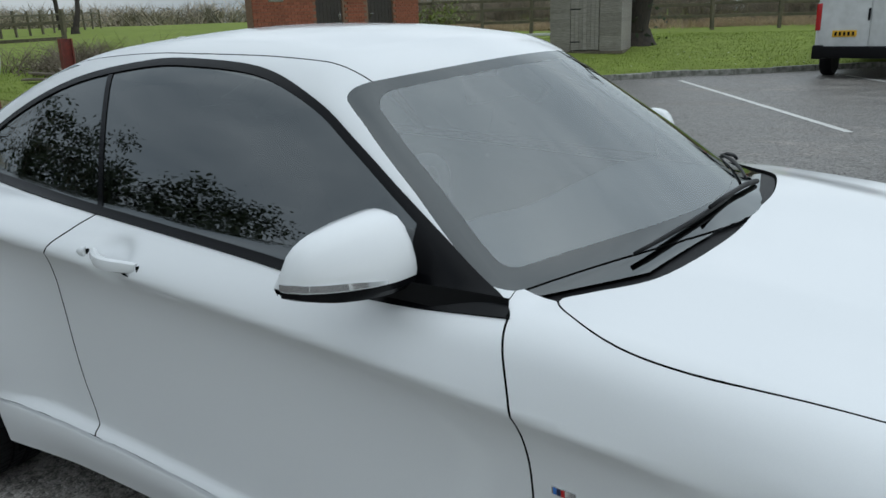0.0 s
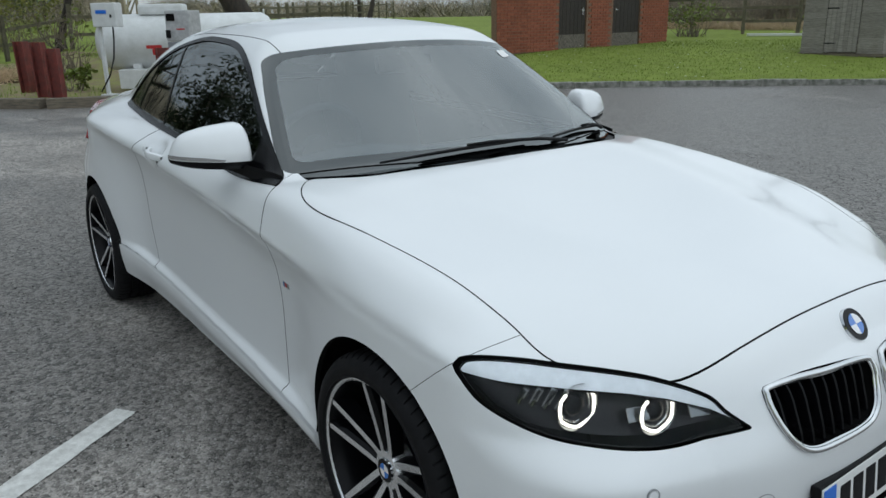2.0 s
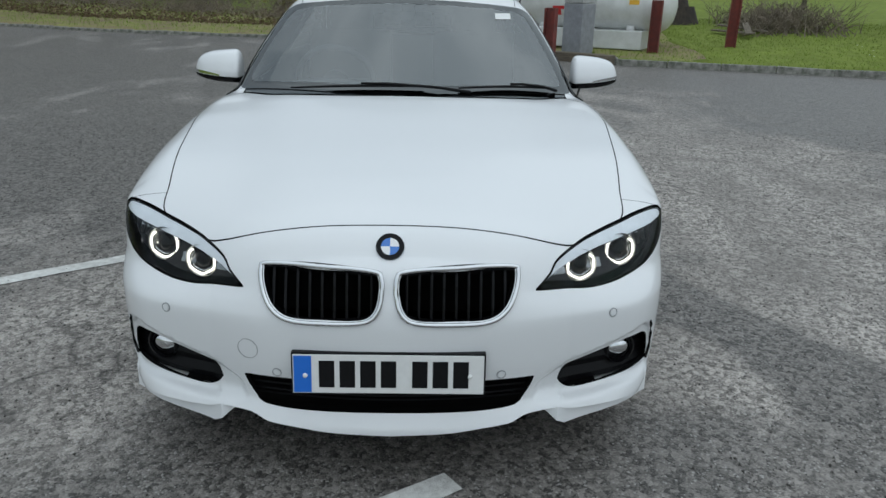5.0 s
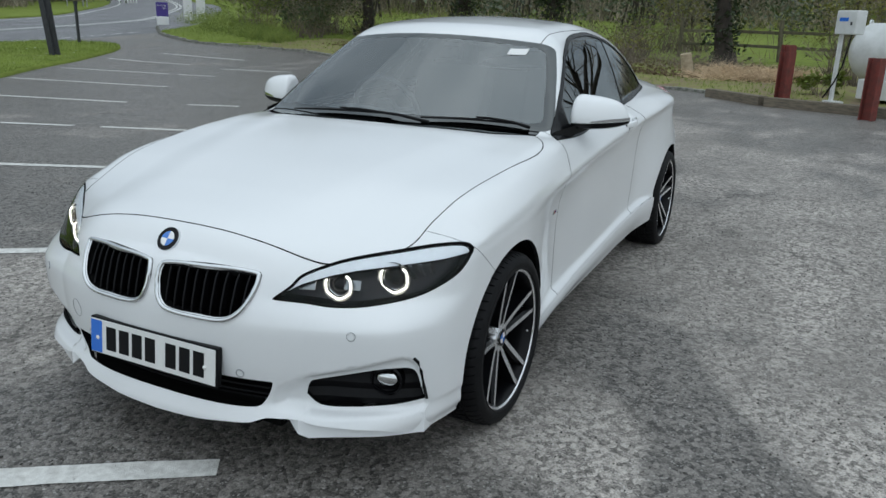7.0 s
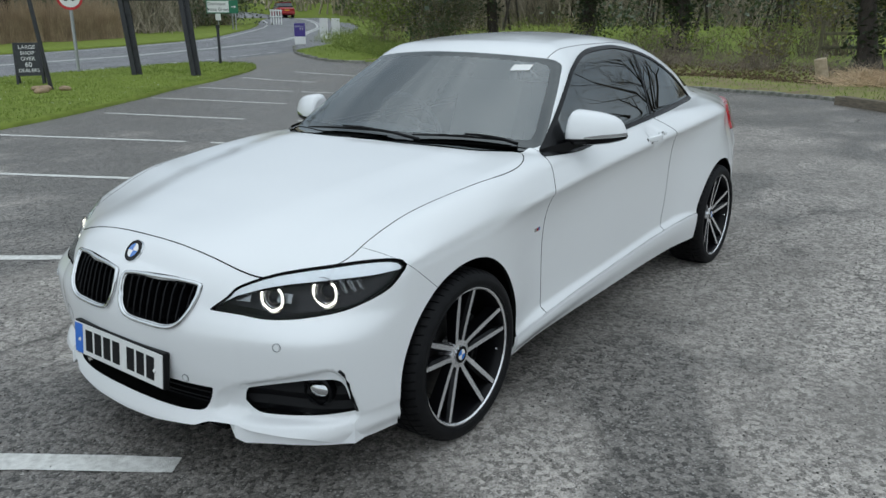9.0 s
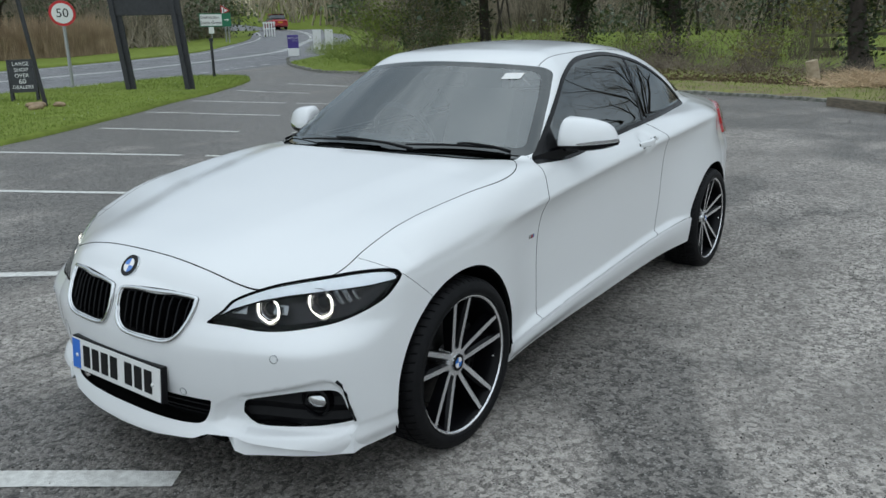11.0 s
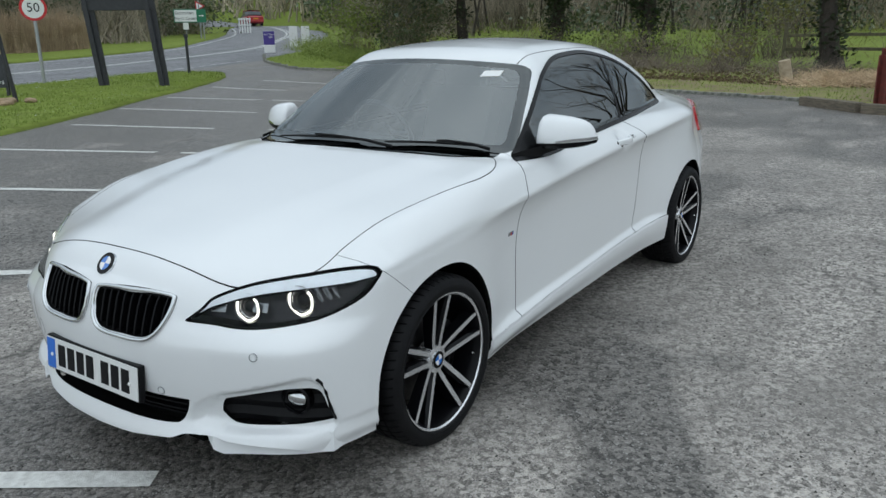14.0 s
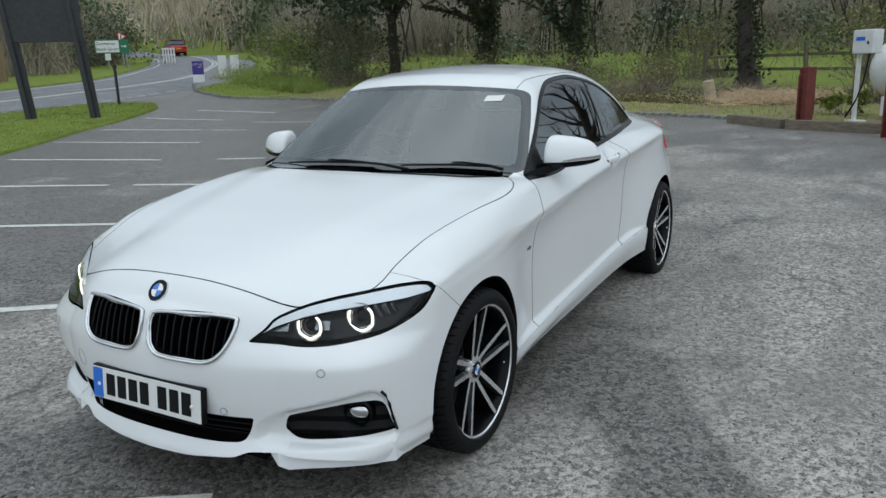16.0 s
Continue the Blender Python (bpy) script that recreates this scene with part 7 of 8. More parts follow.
TILE = mat("roof_tile", (0.16, 0.075, 0.05), rough=0.9, noise_scale=6, noise_amt=0.4, random_amt=0.3)
GREY_WOOD = mat("grey_weathered_board", (0.32, 0.295, 0.265), rough=0.9, noise_scale=7, color2=(0.20, 0.18, 0.16), big=0.3, bump=0.5, bump_scale=30, stretch=(1, 8, 8), random_amt=0.25)
IRON = mat("black_iron", (0.02, 0.02, 0.02), rough=0.55, metal=0.4, noise_scale=30, noise_amt=0.3)
GALV = mat("galvanised_steel", (0.42, 0.43, 0.44), rough=0.5, metal=0.6, noise_scale=25, noise_amt=0.2)
WHITE_METAL = mat("white_painted_steel", (0.72, 0.73, 0.72), rough=0.38, coat=0.2, noise_scale=4, color2=(0.60, 0.61, 0.59), big=0.15)
RED_STEEL = mat("rusty_red_steel", (0.20, 0.038, 0.028), rough=0.75, noise_scale=9, color2=(0.105, 0.03, 0.024), big=0.4, bump=0.3, bump_scale=50, random_amt=0.3)
GREY_PAINT = mat("grey_painted_steel", (0.30, 0.31, 0.33), rough=0.5, noise_scale=8, noise_amt=0.25)
RED_PAINT = mat("red_paint", (0.55, 0.03, 0.03), rough=0.5)
FENCE_WOOD = mat("fence_timber", (0.15, 0.13, 0.085), rough=0.95, noise_scale=6, color2=(0.08, 0.075, 0.05), bump=0.4, bump_scale=40, random_amt=0.3)
SIGN_BLACK = mat("black_painted_timber", (0.022, 0.023, 0.027), rough=0.6, noise_scale=10, color2=(0.035, 0.036, 0.042), big=0.3, bump=0.2, bump_scale=60)
SLATE = mat("chalkboard", (0.035, 0.038, 0.042), rough=0.7, noise_scale=8, noise_amt=0.3)
CHALK = mat("chalk_white", (0.7, 0.7, 0.68), rough=0.9)
SIGN_WHITE = mat("sign_white", (0.78, 0.78, 0.77), rough=0.45)
SIGN_GREEN = mat("sign_green", (0.01, 0.16, 0.08), rough=0.45)
SIGN_RED = mat("sign_red", (0.55, 0.02, 0.025), rough=0.45)
PURPLE = mat("sign_purple", (0.06, 0.035, 0.24), rough=0.5)
YELLOW = mat("label_yellow", (0.75, 0.42, 0.03), rough=0.5)


def brick_building():
    """Local x runs along the front wall, y into the building."""
    z0 = gz(-13.2, 14.0) - 0.05
    m = pose(-13.6, 11.1, z0, 0, 0, 90)
    ob = thing("brick_outbuilding", m, "small red brick outbuilding with two dark plank doors", "building")
    L, D, H = 6.65, 3.2, 2.75
    doors = ((2.15, 3.20), (4.25, 5.40))
    win = (0.55, 0.95, 1.45, 2.15)
    def hole(x0, x1, za, zb):
        return any(x1 > a and x0 < b and za < 2.08 for a, b in doors) or (x1 > win[0] and x0 < win[1] and zb > win[2] and za < win[3])
    wall = bmesh.new()
    xs = [0, win[0], win[1], doors[0][0], doors[0][1], doors[1][0], doors[1][1], L]
    for a, b_ in zip(xs, xs[1:]):
        is_door = (a, b_) in doors
        if is_door:
            box(wall, (b_ - a, 0.20, H - 2.08), ((a + b_) / 2, 0.11, (H + 2.08) / 2))
        elif (a, b_) == (win[0], win[1]):
            box(wall, (b_ - a, 0.20, win[2]), ((a + b_) / 2, 0.11, win[2] / 2))
            box(wall, (b_ - a, 0.20, H - win[3]), ((a + b_) / 2, 0.11, (H + win[3]) / 2))
        else:
            box(wall, (b_ - a, 0.20, H), ((a + b_) / 2, 0.11, H / 2))
    w = part("front_wall", wall, MORTAR, ob, "red brick wall in stretcher bond")
    for nm, size, at in (("side_wall", (0.2, D - 0.22, H), (0.1, D / 2 + 0.11, H / 2)), ("side_wall", (0.2, D - 0.22, H), (L - 0.1, D / 2 + 0.11, H / 2)), ("back_wall", (L - 0.42, 0.2, H), (L / 2, D - 0.1, H / 2))):
        piece(nm, size, at, BRICK, ob)
    bm_ = bmesh.new()
    box(bm_, (0.215, 0.030, 0.065), bevel=0.004)
    brick_me = bpy.data.meshes.new("brick")
    bm_.to_mesh(brick_me)
    bm_.free()
    brick_me.materials.append(BRICK)
    count, verts, faces = 0, [], []
    c8 = [(sx, sy, sz) for sx in (-1, 1) for sy in (-1, 1) for sz in (-1, 1)]
    f6 = ((0, 1, 3, 2), (4, 6, 7, 5), (0, 4, 5, 1), (2, 3, 7, 6), (0, 2, 6, 4), (1, 5, 7, 3))
    rnd = random.Random(4)
    for row in range(36):
        z = 0.035 + row * 0.075
        x = -0.1125 + (0.1125 if row % 2 else 0.0)
        while x < L:
            a, b_ = max(0, x + 0.005), min(L, x + 0.22)
            x += 0.225
            if b_ - a < 0.05 or hole(a, b_, z, z + 0.065):
                continue
            if b_ - a > 0.2 and count < 300 and 1.0 < a < 6.6 and z < 1.25:
                o = new("brick", brick_me)
                o.parent = w
                o.location = ((a + b_) / 2, -0.002 + rnd.uniform(-0.003, 0.002), z + 0.0325)
                count += 1
            else:
                k = len(verts)
                verts += [((a + b_) / 2 + sx * (b_ - a) / 2, -0.002 + sy * 0.015, z + 0.0325 + sz * 0.0325) for sx, sy, sz in c8]
                faces += [tuple(k + i for i in f) for f in f6]
    rest = mesh_object("brickwork", verts, faces, BRICK, w, smooth=False)
    rest["kind"] = "stuff"
    for a, b_ in doors:
        d = new("door")
        d.parent = ob
        d["label"] = "dark stained plank door, worn pale at its foot"
        n = 7
        for k in range(n):
            pw = (b_ - a - 0.04) / n
            piece("plank", (pw - 0.006, 0.04, 1.98), (a + 0.02 + pw * (k + 0.5), 0.06, 1.06), DOOR_DARK, d, bevel=0.004)
        piece("worn_foot", (b_ - a - 0.05, 0.006, 0.36), ((a + b_) / 2, 0.036, 0.25), DOOR_WORN, d, label="pale worn foot of the door")
        hx = b_ - 0.12 if a < 3 else a + 0.12
        piece("lever_handle", (0.12, 0.03, 0.02), (hx + (-0.03 if a < 3 else 0.03), 0.015, 1.05), CHROME, d, bevel=0.006, label="bright lever handle")
        piece("handle_plate", (0.035, 0.01, 0.2), (hx, 0.034, 1.02), CHROME, d, bevel=0.003)
    wn_ = new("window")
    wn_.parent = ob
    wn_["label"] = "small dark window with a stone sill"
    piece("pane", (0.40, 0.02, 0.70), (0.75, 0.14, 1.80), BLACK_GLOSS, wn_)
    piece("sill", (0.48, 0.12, 0.06), (0.75, 0.02, 1.42), STONE, wn_, bevel=0.01)
    b = bmesh.new()
    for s in (-1, 1):
        box(b, (L + 0.5, 2.05, 0.07), (L / 2, D / 2 + s * 0.92, H + 0.52), Euler((radians(-28 * s), 0, 0)).to_matrix(), 0.01)
    part("roof", b, TILE, ob, "brown tiled roof")
    for gx in (0.1, L - 0.1):
        b = bmesh.new()
        f = [b.verts.new((gx + dx, y, z)) for dx in (-0.1, 0.1) for y, z in ((0.0, H), (D, H), (D / 2, H + 0.9))]
        b.faces.new((f[0], f[2], f[1]))
        b.faces.new((f[3], f[4], f[5]))
        for i, j in ((0, 1), (1, 2), (2, 0)):
            b.faces.new((f[i], f[j], f[j + 3], f[i + 3]))
        bmesh.ops.recalc_face_normals(b, faces=b.faces)
        part("gable", b, BRICK, ob)
    # the end wall runs back at a slant
    for ch in ob.children:
        if ch.name.split(".")[0] in ("side_wall", "back_wall", "roof", "gable"):
            for vert in ch.data.vertices:
                vert.co.x += 1.05 * max(0.0, vert.co.y) * min(1.0, max(0.0, 1 - vert.co.x / 3.6))
    return ob


brick_building()


def garden_shed():
    z0 = gz(-8.0, 17.0) - 0.02
    ob = thing("garden_shed", pose(-8.86, 16.84, z0, 0, 0, 10.6), "weathered grey wooden shed with a central door", "shed")
    W, D, H = 1.80, 1.5, 1.95
    piece("base", (W + 0.1, D + 0.1, 0.07), (W / 2, D / 2, 0.035), TIMBER, ob)
    piece("core", (W - 0.06, D - 0.06, H), (W / 2, D / 2 + 0.01, 0.07 + H / 2), DOOR_WORN, ob)
    d0, d1 = 0.52, 1.26
    for x0, x1 in ((0.0, d0), (d1, W)):
        k = 0
        while 0.08 + k * 0.115 < H:
            piece("weatherboard", (x1 - x0 - 0.006, 0.022, 0.122), ((x0 + x1) / 2, -0.004, 0.13 + k * 0.115), GREY_WOOD, ob, Euler((radians(7), 0, 0)).to_matrix(), 0.004)
            k += 1
    for xs in (0.0, W):
        for k in range(17):
            piece("weatherboard", (0.022, D, 0.122), (xs, D / 2, 0.13 + k * 0.115), GREY_WOOD, ob)
    door = new("door")
    door.parent = ob
    door["label"] = "grey boarded shed door with black hinges"
    n = 7
    for k in range(n):
        pw = (d1 - d0 - 0.02) / n
        piece("board", (pw - 0.005, 0.025, 1.86), (d0 + 0.01 + pw * (k + 0.5), -0.014, 1.03), GREY_WOOD, door, None, 0.004)
    for z in (0.30, 1.10):
        piece("hinge", (0.26, 0.008, 0.03), (d0 + 0.13, -0.032, z), IRON, door, bevel=0.002, label="black strap hinge")
    for s in (-1, 1):
        piece("roof_slope", (1.12, D + 0.25, 0.04), (W / 2 + s * 0.49, D / 2, H + 0.30), DARK_LINER, ob, Euler((0, radians(24 * s), 0)).to_matrix())
    return ob


garden_shed()


# gas tank with its post, dispenser and bollards
def gas_tank():
    a, b_ = Vector((-14.65, 2.25, 1.06)), Vector((-13.25, 4.75, 1.06))
    d = (b_ - a).normalized()
    ang = math.degrees(math.atan2(d.y, d.x))
    c = (a + b_) / 2
    L = (b_ - a).length
    ob = thing("gas_tank", pose(c.x, c.y, 0.0, 0, 0, ang), "white cylindrical gas tank lying on white saddles", "tank")
    R = 0.52
    b = bmesh.new()
    prof = [(0.0, -L / 2 - 0.28), (0.16, -L / 2 - 0.27), (0.32, -L / 2 - 0.22), (0.45, -L / 2 - 0.12), (R, -L / 2), (R, L / 2), (0.45, L / 2 + 0.12), (0.32, L / 2 + 0.22), (0.16, L / 2 + 0.27), (0.0, L / 2 + 0.28)]
    lathe(b, prof, 48, "X")
    bmesh.ops.remove_doubles(b, verts=b.verts, dist=1e-4)
    bmesh.ops.recalc_face_normals(b, faces=b.faces)
    bmesh.ops.translate(b, vec=(0, 0, 1.06), verts=b.verts)
    part("vessel", b, WHITE_METAL, ob, "white painted steel vessel", smooth=True)
    for x in (-L / 2 + 0.5, L / 2 - 0.5):
        piece("saddle", (0.16, 0.8, 0.45), (x, 0, 0.45), WHITE_METAL, ob, bevel=0.02)
    z0 = gz(c.x, c.y)
    piece("plinth", (L * 0.86, 1.0, 0.36), (0, -0.1, z0 + 0.16), WHITE_METAL, ob, bevel=0.02, label="white base frame")
    piece("valve_cover", (0.85, 0.46, 0.20), (-0.42, 0, 1.66), WHITE_METAL, ob, bevel=0.05, label="white valve cover")
    for x in (L / 2 + 0.05, -L / 2 - 0.05):
        b = bmesh.new()
        lathe(b, [(0.06, -0.012), (0.06, 0.012), (0.025, 0.012), (0.025, -0.012)], 20, "X", closed=True)
        bmesh.ops.translate(b, vec=(x, 0, 1.58), verts=b.verts)
        part("lifting_eye", b, WHITE_METAL, ob)
    # red arrow, round mark and dark lettering bar on the side facing the car park
    def on_side(x, z, w, h, material, nm):
        yy = -math.sqrt(max(0.0, R * R - (z - 1.06) ** 2)) - 0.004
        tilt = math.asin(max(-1, min(1, (z - 1.06) / R)))
        piece(nm, (w, 0.006, h), (x, yy, z), material, ob, Euler((tilt * -1, 0, 0)).to_matrix())
    on_side(-0.55, 0.98, 0.28, 0.06, RED_PAINT, "red_mark")
    on_side(-0.55, 0.89, 0.08, 0.12, RED_PAINT, "red_mark")
    on_side(-0.10, 1.12, 0.34, 0.07, BLACK_PLASTIC, "lettering_bar")
    b = bmesh.new()
    yy = -math.sqrt(R * R - 0.22 ** 2) - 0.004
    lathe(b, [(0.085, 0.0), (0.085, -0.006), (0.055, -0.006), (0.055, 0.0)], 28, "Y", closed=True)
    bmesh.ops.transform(b, matrix=Matrix.Translation((-0.10, yy, 1.28)) @ pose(0, 0, 0, -25), verts=b.verts)
    part("round_mark", b, RED_PAINT, ob, "round red mark")
    on_side(1.0, 1.22, 0.20, 0.10, SIGN_WHITE, "label_plate")
    on_side(1.0, 1.12, 0.20, 0.09, YELLOW, "label_plate")
    return ob


gas_tank()
pz = gz(-13.15, 1.85)
post = thing("hose_stand", pose(-13.15, 1.85, pz, 0, 0, 42), "white hose stand with a meter box", "stand")
for nm, size, at in (("upright", (0.06, 0.06, 1.45), (-0.17, 0, 0.72)), ("foot", (0.30, 0.20, 0.08), (-0.12, 0, 0.03))):
    piece(nm, size, at, WHITE_METAL, post, bevel=0.008)
meter = piece("meter_box", (0.46, 0.22, 0.40), (0.02, -0.02, 1.42), WHITE_METAL, post, bevel=0.02, label="white meter box")
piece("blue_label", (0.20, 0.006, 0.06), (-0.02, -0.135, 1.47), PLATE_BLUE, meter)
piece("meter_lock", (0.03, 0.02, 0.05), (0.16, -0.135, 1.40), IRON, meter)
tube("hose", [(0.12, -0.05, 1.22), (0.14, -0.10, 1.0), (0.12, -0.14, 0.7), (0.02, -0.16, 0.42), (-0.10, -0.16, 0.25), (-0.20, -0.16, 0.12)], 0.014, BLACK_PLASTIC, post, "black rubber hose", 8)
dz = gz(-12.6, 2.98)
disp = thing("fuel_dispenser", pose(-12.6, 2.98, dz, 0, 0, 40), "grey gas dispenser with a pale upper panel", "dispenser")
piece("cabinet", (0.46, 0.40, 0.95), (0, 0, 0.47), GREY_PAINT, disp, bevel=0.02, label="grey lower cabinet")
head = piece("head", (0.46, 0.40, 0.52), (0, 0, 1.215), mat("pale_grey_panel", (0.50, 0.50, 0.50), 0.5, noise_scale=12, noise_amt=0.3), disp, bevel=0.02, label="pale grey upper panel")
piece("display", (0.16, 0.012, 0.12), (-0.12, -0.203, 1.36), BLACK_GLOSS, head)
piece("red_stripe", (0.16, 0.008, 0.02), (0.06, -0.203, 1.16), RED_PAINT, head)
piece("nozzle", (0.06, 0.08, 0.14), (-0.17, -0.23, 1.08), BLACK_PLASTIC, head, bevel=0.015)
for k, (x, y) in enumerate(((-15.55, 0.80), (-14.25, 0.87), (-13.3, 0.92), (-11.75, 2.3), (-12.56, 4.45), (-13.2, 6.2))):
    b = bmesh.new()
    z0 = gz(x - 0.15, y + 0.15)
    for dx, sx, sy in ((-0.09, 0.02, 0.20), (0.09, 0.02, 0.20), (0, 0.16, 0.016)):
        box(b, (sx, sy, 1.02), (dx, 0, 0.46), bevel=0.003)
    for v in b.verts:
        if v.co.z > 0.9:
            v.co += Vector((0.007 * k - 0.02, 0.008, 0))
    bol = tagged(part("bollard", b, RED_STEEL), "rusty red steel section bollard", "bollard", "bollards at the tank")
    bol.matrix_basis = pose(x, y, z0, 0, 0, 48 + 5 * k)


# post and rail fences
def fence_run(pts, label, rails=(0.45, 0.85, 1.15)):
    f = thing("fence", Matrix.Identity(4), label, "fence")
    line = [Vector((*p, 0)) for p in pts]
    rnd = random.Random(len(pts) + 3)
    posts = []
    for a, c in zip(line, line[1:]):
        n = max(1, round((c - a).length / 2.0))
        posts += [a.lerp(c, k / n) for k in range(n)]
    posts.append(line[-1])
    tops = []
    for p in posts:
        z = gz(p.x, p.y)
        b = bmesh.new()
        box(b, (0.11, 0.11, 1.45), (p.x, p.y, z + 0.58), Euler((rnd.uniform(-0.04, 0.04), rnd.uniform(-0.04, 0.04), rnd.uniform(0, 1))).to_matrix(), 0.012)
        part("post", b, FENCE_WOOD, f)
        tops.append(Vector((p.x, p.y, z)))
    for p, q in zip(tops, tops[1:]):
        for h in rails:
            b = bmesh.new()
            d = q - p
            u = d.to_track_quat("X", "Z").to_matrix()
            box(b, (d.length + 0.1, 0.045, 0.095), (p + q) / 2 + Vector((0, 0, h + rnd.uniform(-0.03, 0.03))), u, 0.008)
            part("rail", b, FENCE_WOOD, f)
    return f


fence_run(((-25.6, -3.2), (-25.2, 0.0), (-24.4, 3.5), (-23.5, 8.0), (-22.6, 12.0)), "weathered post and rail fence along the pasture", (0.45, 0.9))
fence_run(((-20.6, 20.5), (-16, 22.2), (-11, 24.0), (-5, 26.2), (2, 28.5)), "weathered three-rail fence behind the lawn")
fence_run(((-34, 13.0), (-42, 22.0), (-52, 33.0)), "distant rail fence across the pasture", (0.6, 1.05))

# sawn log beside the kerb, white plank by the fence
b = bmesh.new()
rod(b, (0, 0, -0.1), (0.10, -0.12, 0.52), 0.15, 0.14, 12)
lg = tagged(part("log", b, mat("pale_sawn_wood", (0.50, 0.41, 0.29), rough=0.85, noise_scale=9, color2=(0.34, 0.27, 0.18), big=0.3, bump=0.4, bump_scale=40), smooth=True), "short pale sawn log leaning on the verge", "log")
lg.matrix_basis = pose(-18.9, -1.7, gz(-18.9, -1.7))
b = bmesh.new()
box(b, (2.3, 0.10, 0.08), bevel=0.01)
pk = tagged(part("plank", b, WHITE_METAL), "long white plank lying by the fence", "plank")
pk.matrix_basis = pose(-12.3, 22.0, gz(-12.3, 22.0) + 0.06, 0, 0, 25)


# signs
sign = thing("roadside_sign", pose(-11.4, -17.82, gz(-11.4, -17.82)), "tall black timber signboard on double posts", "sign")
dirx = radians(133)
rot = Matrix.Rotation(dirx, 3, "Z")
for s in (-0.83, 0.83):
    for o in (-0.10, 0.09):
        b = bmesh.new()
        box(b, (0.13, 0.12, 4.4), rot @ Vector((s + o * 0.7 - 0.17, 0.05 * (1 if o > 0 else -1), 2.05)), rot @ Euler((0, radians(-4.5 + 2 * o), 0)).to_matrix(), 0.01)
        part("post", b, SIGN_BLACK, sign)
b = bmesh.new()
box(b, (1.95, 0.10, 1.6), rot @ Vector((-0.2, 0, 2.87)), rot, 0.015)
part("board", b, SIGN_BLACK, sign, "plain black board")

ab = thing("chalkboard_sign", pose(-7.63, -18.1, gz(-7.63, -18.1), 0, 0, -32), "black standing chalkboard with white hand lettering", "sign")
for s in (-1, 1):
    tl = Matrix.Rotation(radians(11 * s), 3, "X")
    bd = new("panel")
    bd.parent = ab
    for nm, size, at, mt in (("slate", (0.52, 0.02, 0.74), (0, 0, 0.62), SLATE), ("rail", (0.62, 0.035, 0.05), (0, 0, 1.01), SIGN_BLACK), ("rail", (0.62, 0.035, 0.05), (0, 0, 0.24), SIGN_BLACK),
                             ("stile", (0.05, 0.035, 1.02), (-0.29, 0, 0.51), SIGN_BLACK), ("stile", (0.05, 0.035, 1.02), (0.29, 0, 0.51), SIGN_BLACK)):
        b = bmesh.new()
        box(b, size, tl @ Vector(at) + Vector((0, 0.22 * s, 0)), tl, 0.004)
        part(nm, b, mt, bd)
    if s > 0:
        for k, (wd, sz) in enumerate((("LARGE", 0.13), ("SHOP", 0.13), ("OVER", 0.13), ("60", 0.17), ("DEALERS", 0.12))):
            m = Matrix.Translation(tl @ Vector((0, 0.014, 0.92 - 0.145 * k)) + Vector((0, 0.22, 0))) @ tl.to_4x4() @ pose(0, 0, 0, 90, 0, 180)
            text_mesh("lettering", wd, sz, CHALK, m, bd, 0.002)
pl = thing("sign_post", pose(-7.13, -16.12, gz(-7.13, -16.12)), "slim dark leaning post set among stones", "post")
b = bmesh.new()
rod(b, (0, 0, -0.1), (0.31, -0.15, 3.4), 0.05, 0.045, 8)
part("pole", b, SIGN_BLACK, pl)
rs_ = random.Random(2)
for k in range(7):
    b = bmesh.new()
    bmesh.ops.create_icosphere(b, subdivisions=2, radius=0.13)
    for v in b.verts:
        v.co = Vector((v.co.x * 1.3, v.co.y, v.co.z * 0.55)) * (1 + 0.3 * noise.noise(v.co * 6 + Vector((k * 3, 0, 0))))
    st = tagged(part("stone", b, mat("sandstone", (0.38, 0.27, 0.17), 0.9, noise_scale=9, noise_amt=0.4)), "rough sandstone block lying on the grass", "stone", "stones at the post")
    x, y = -6.95 + rs_.uniform(-0.35, 0.3), -16.05 + rs_.uniform(-0.45, 0.45)
    st.matrix_basis = pose(x, y, gz(x, y) + 0.04, 0, 0, rs_.uniform(0, 360))

ln = thing("speed_sign", pose(-10.52, -21.1, gz(-10.52, -21.1), 0, 0, -28), "round speed limit sign on a grey pole", "sign")
b = bmesh.new()
rod(b, (0, 0, -0.1), (0, 0, 2.5), 0.05, None, 12)
part("pole", b, GALV, ln)
face = Matrix.Translation((0, 0, 2.42)) @ pose(0, 0, 0, 90, 0, 180)
face2 = Matrix.Translation((0, 0.05, 2.17)) @ pose(0, 0, 0, 90, 0, 180)
b = bmesh.new()
disc(b, 0.37, 0.02, face2, 40, 0.004)
rimd = part("red_disc", b, SIGN_RED, ln, "red rimmed disc")
b = bmesh.new()
disc(b, 0.295, 0.008, face2 @ pose(0, 0, 0.013), 40)
part("white_disc", b, SIGN_WHITE, rimd)
text_mesh("numerals", "50", 0.36, BLACK_PLASTIC, face2 @ pose(0, 0, 0.019), rimd, 0.002)

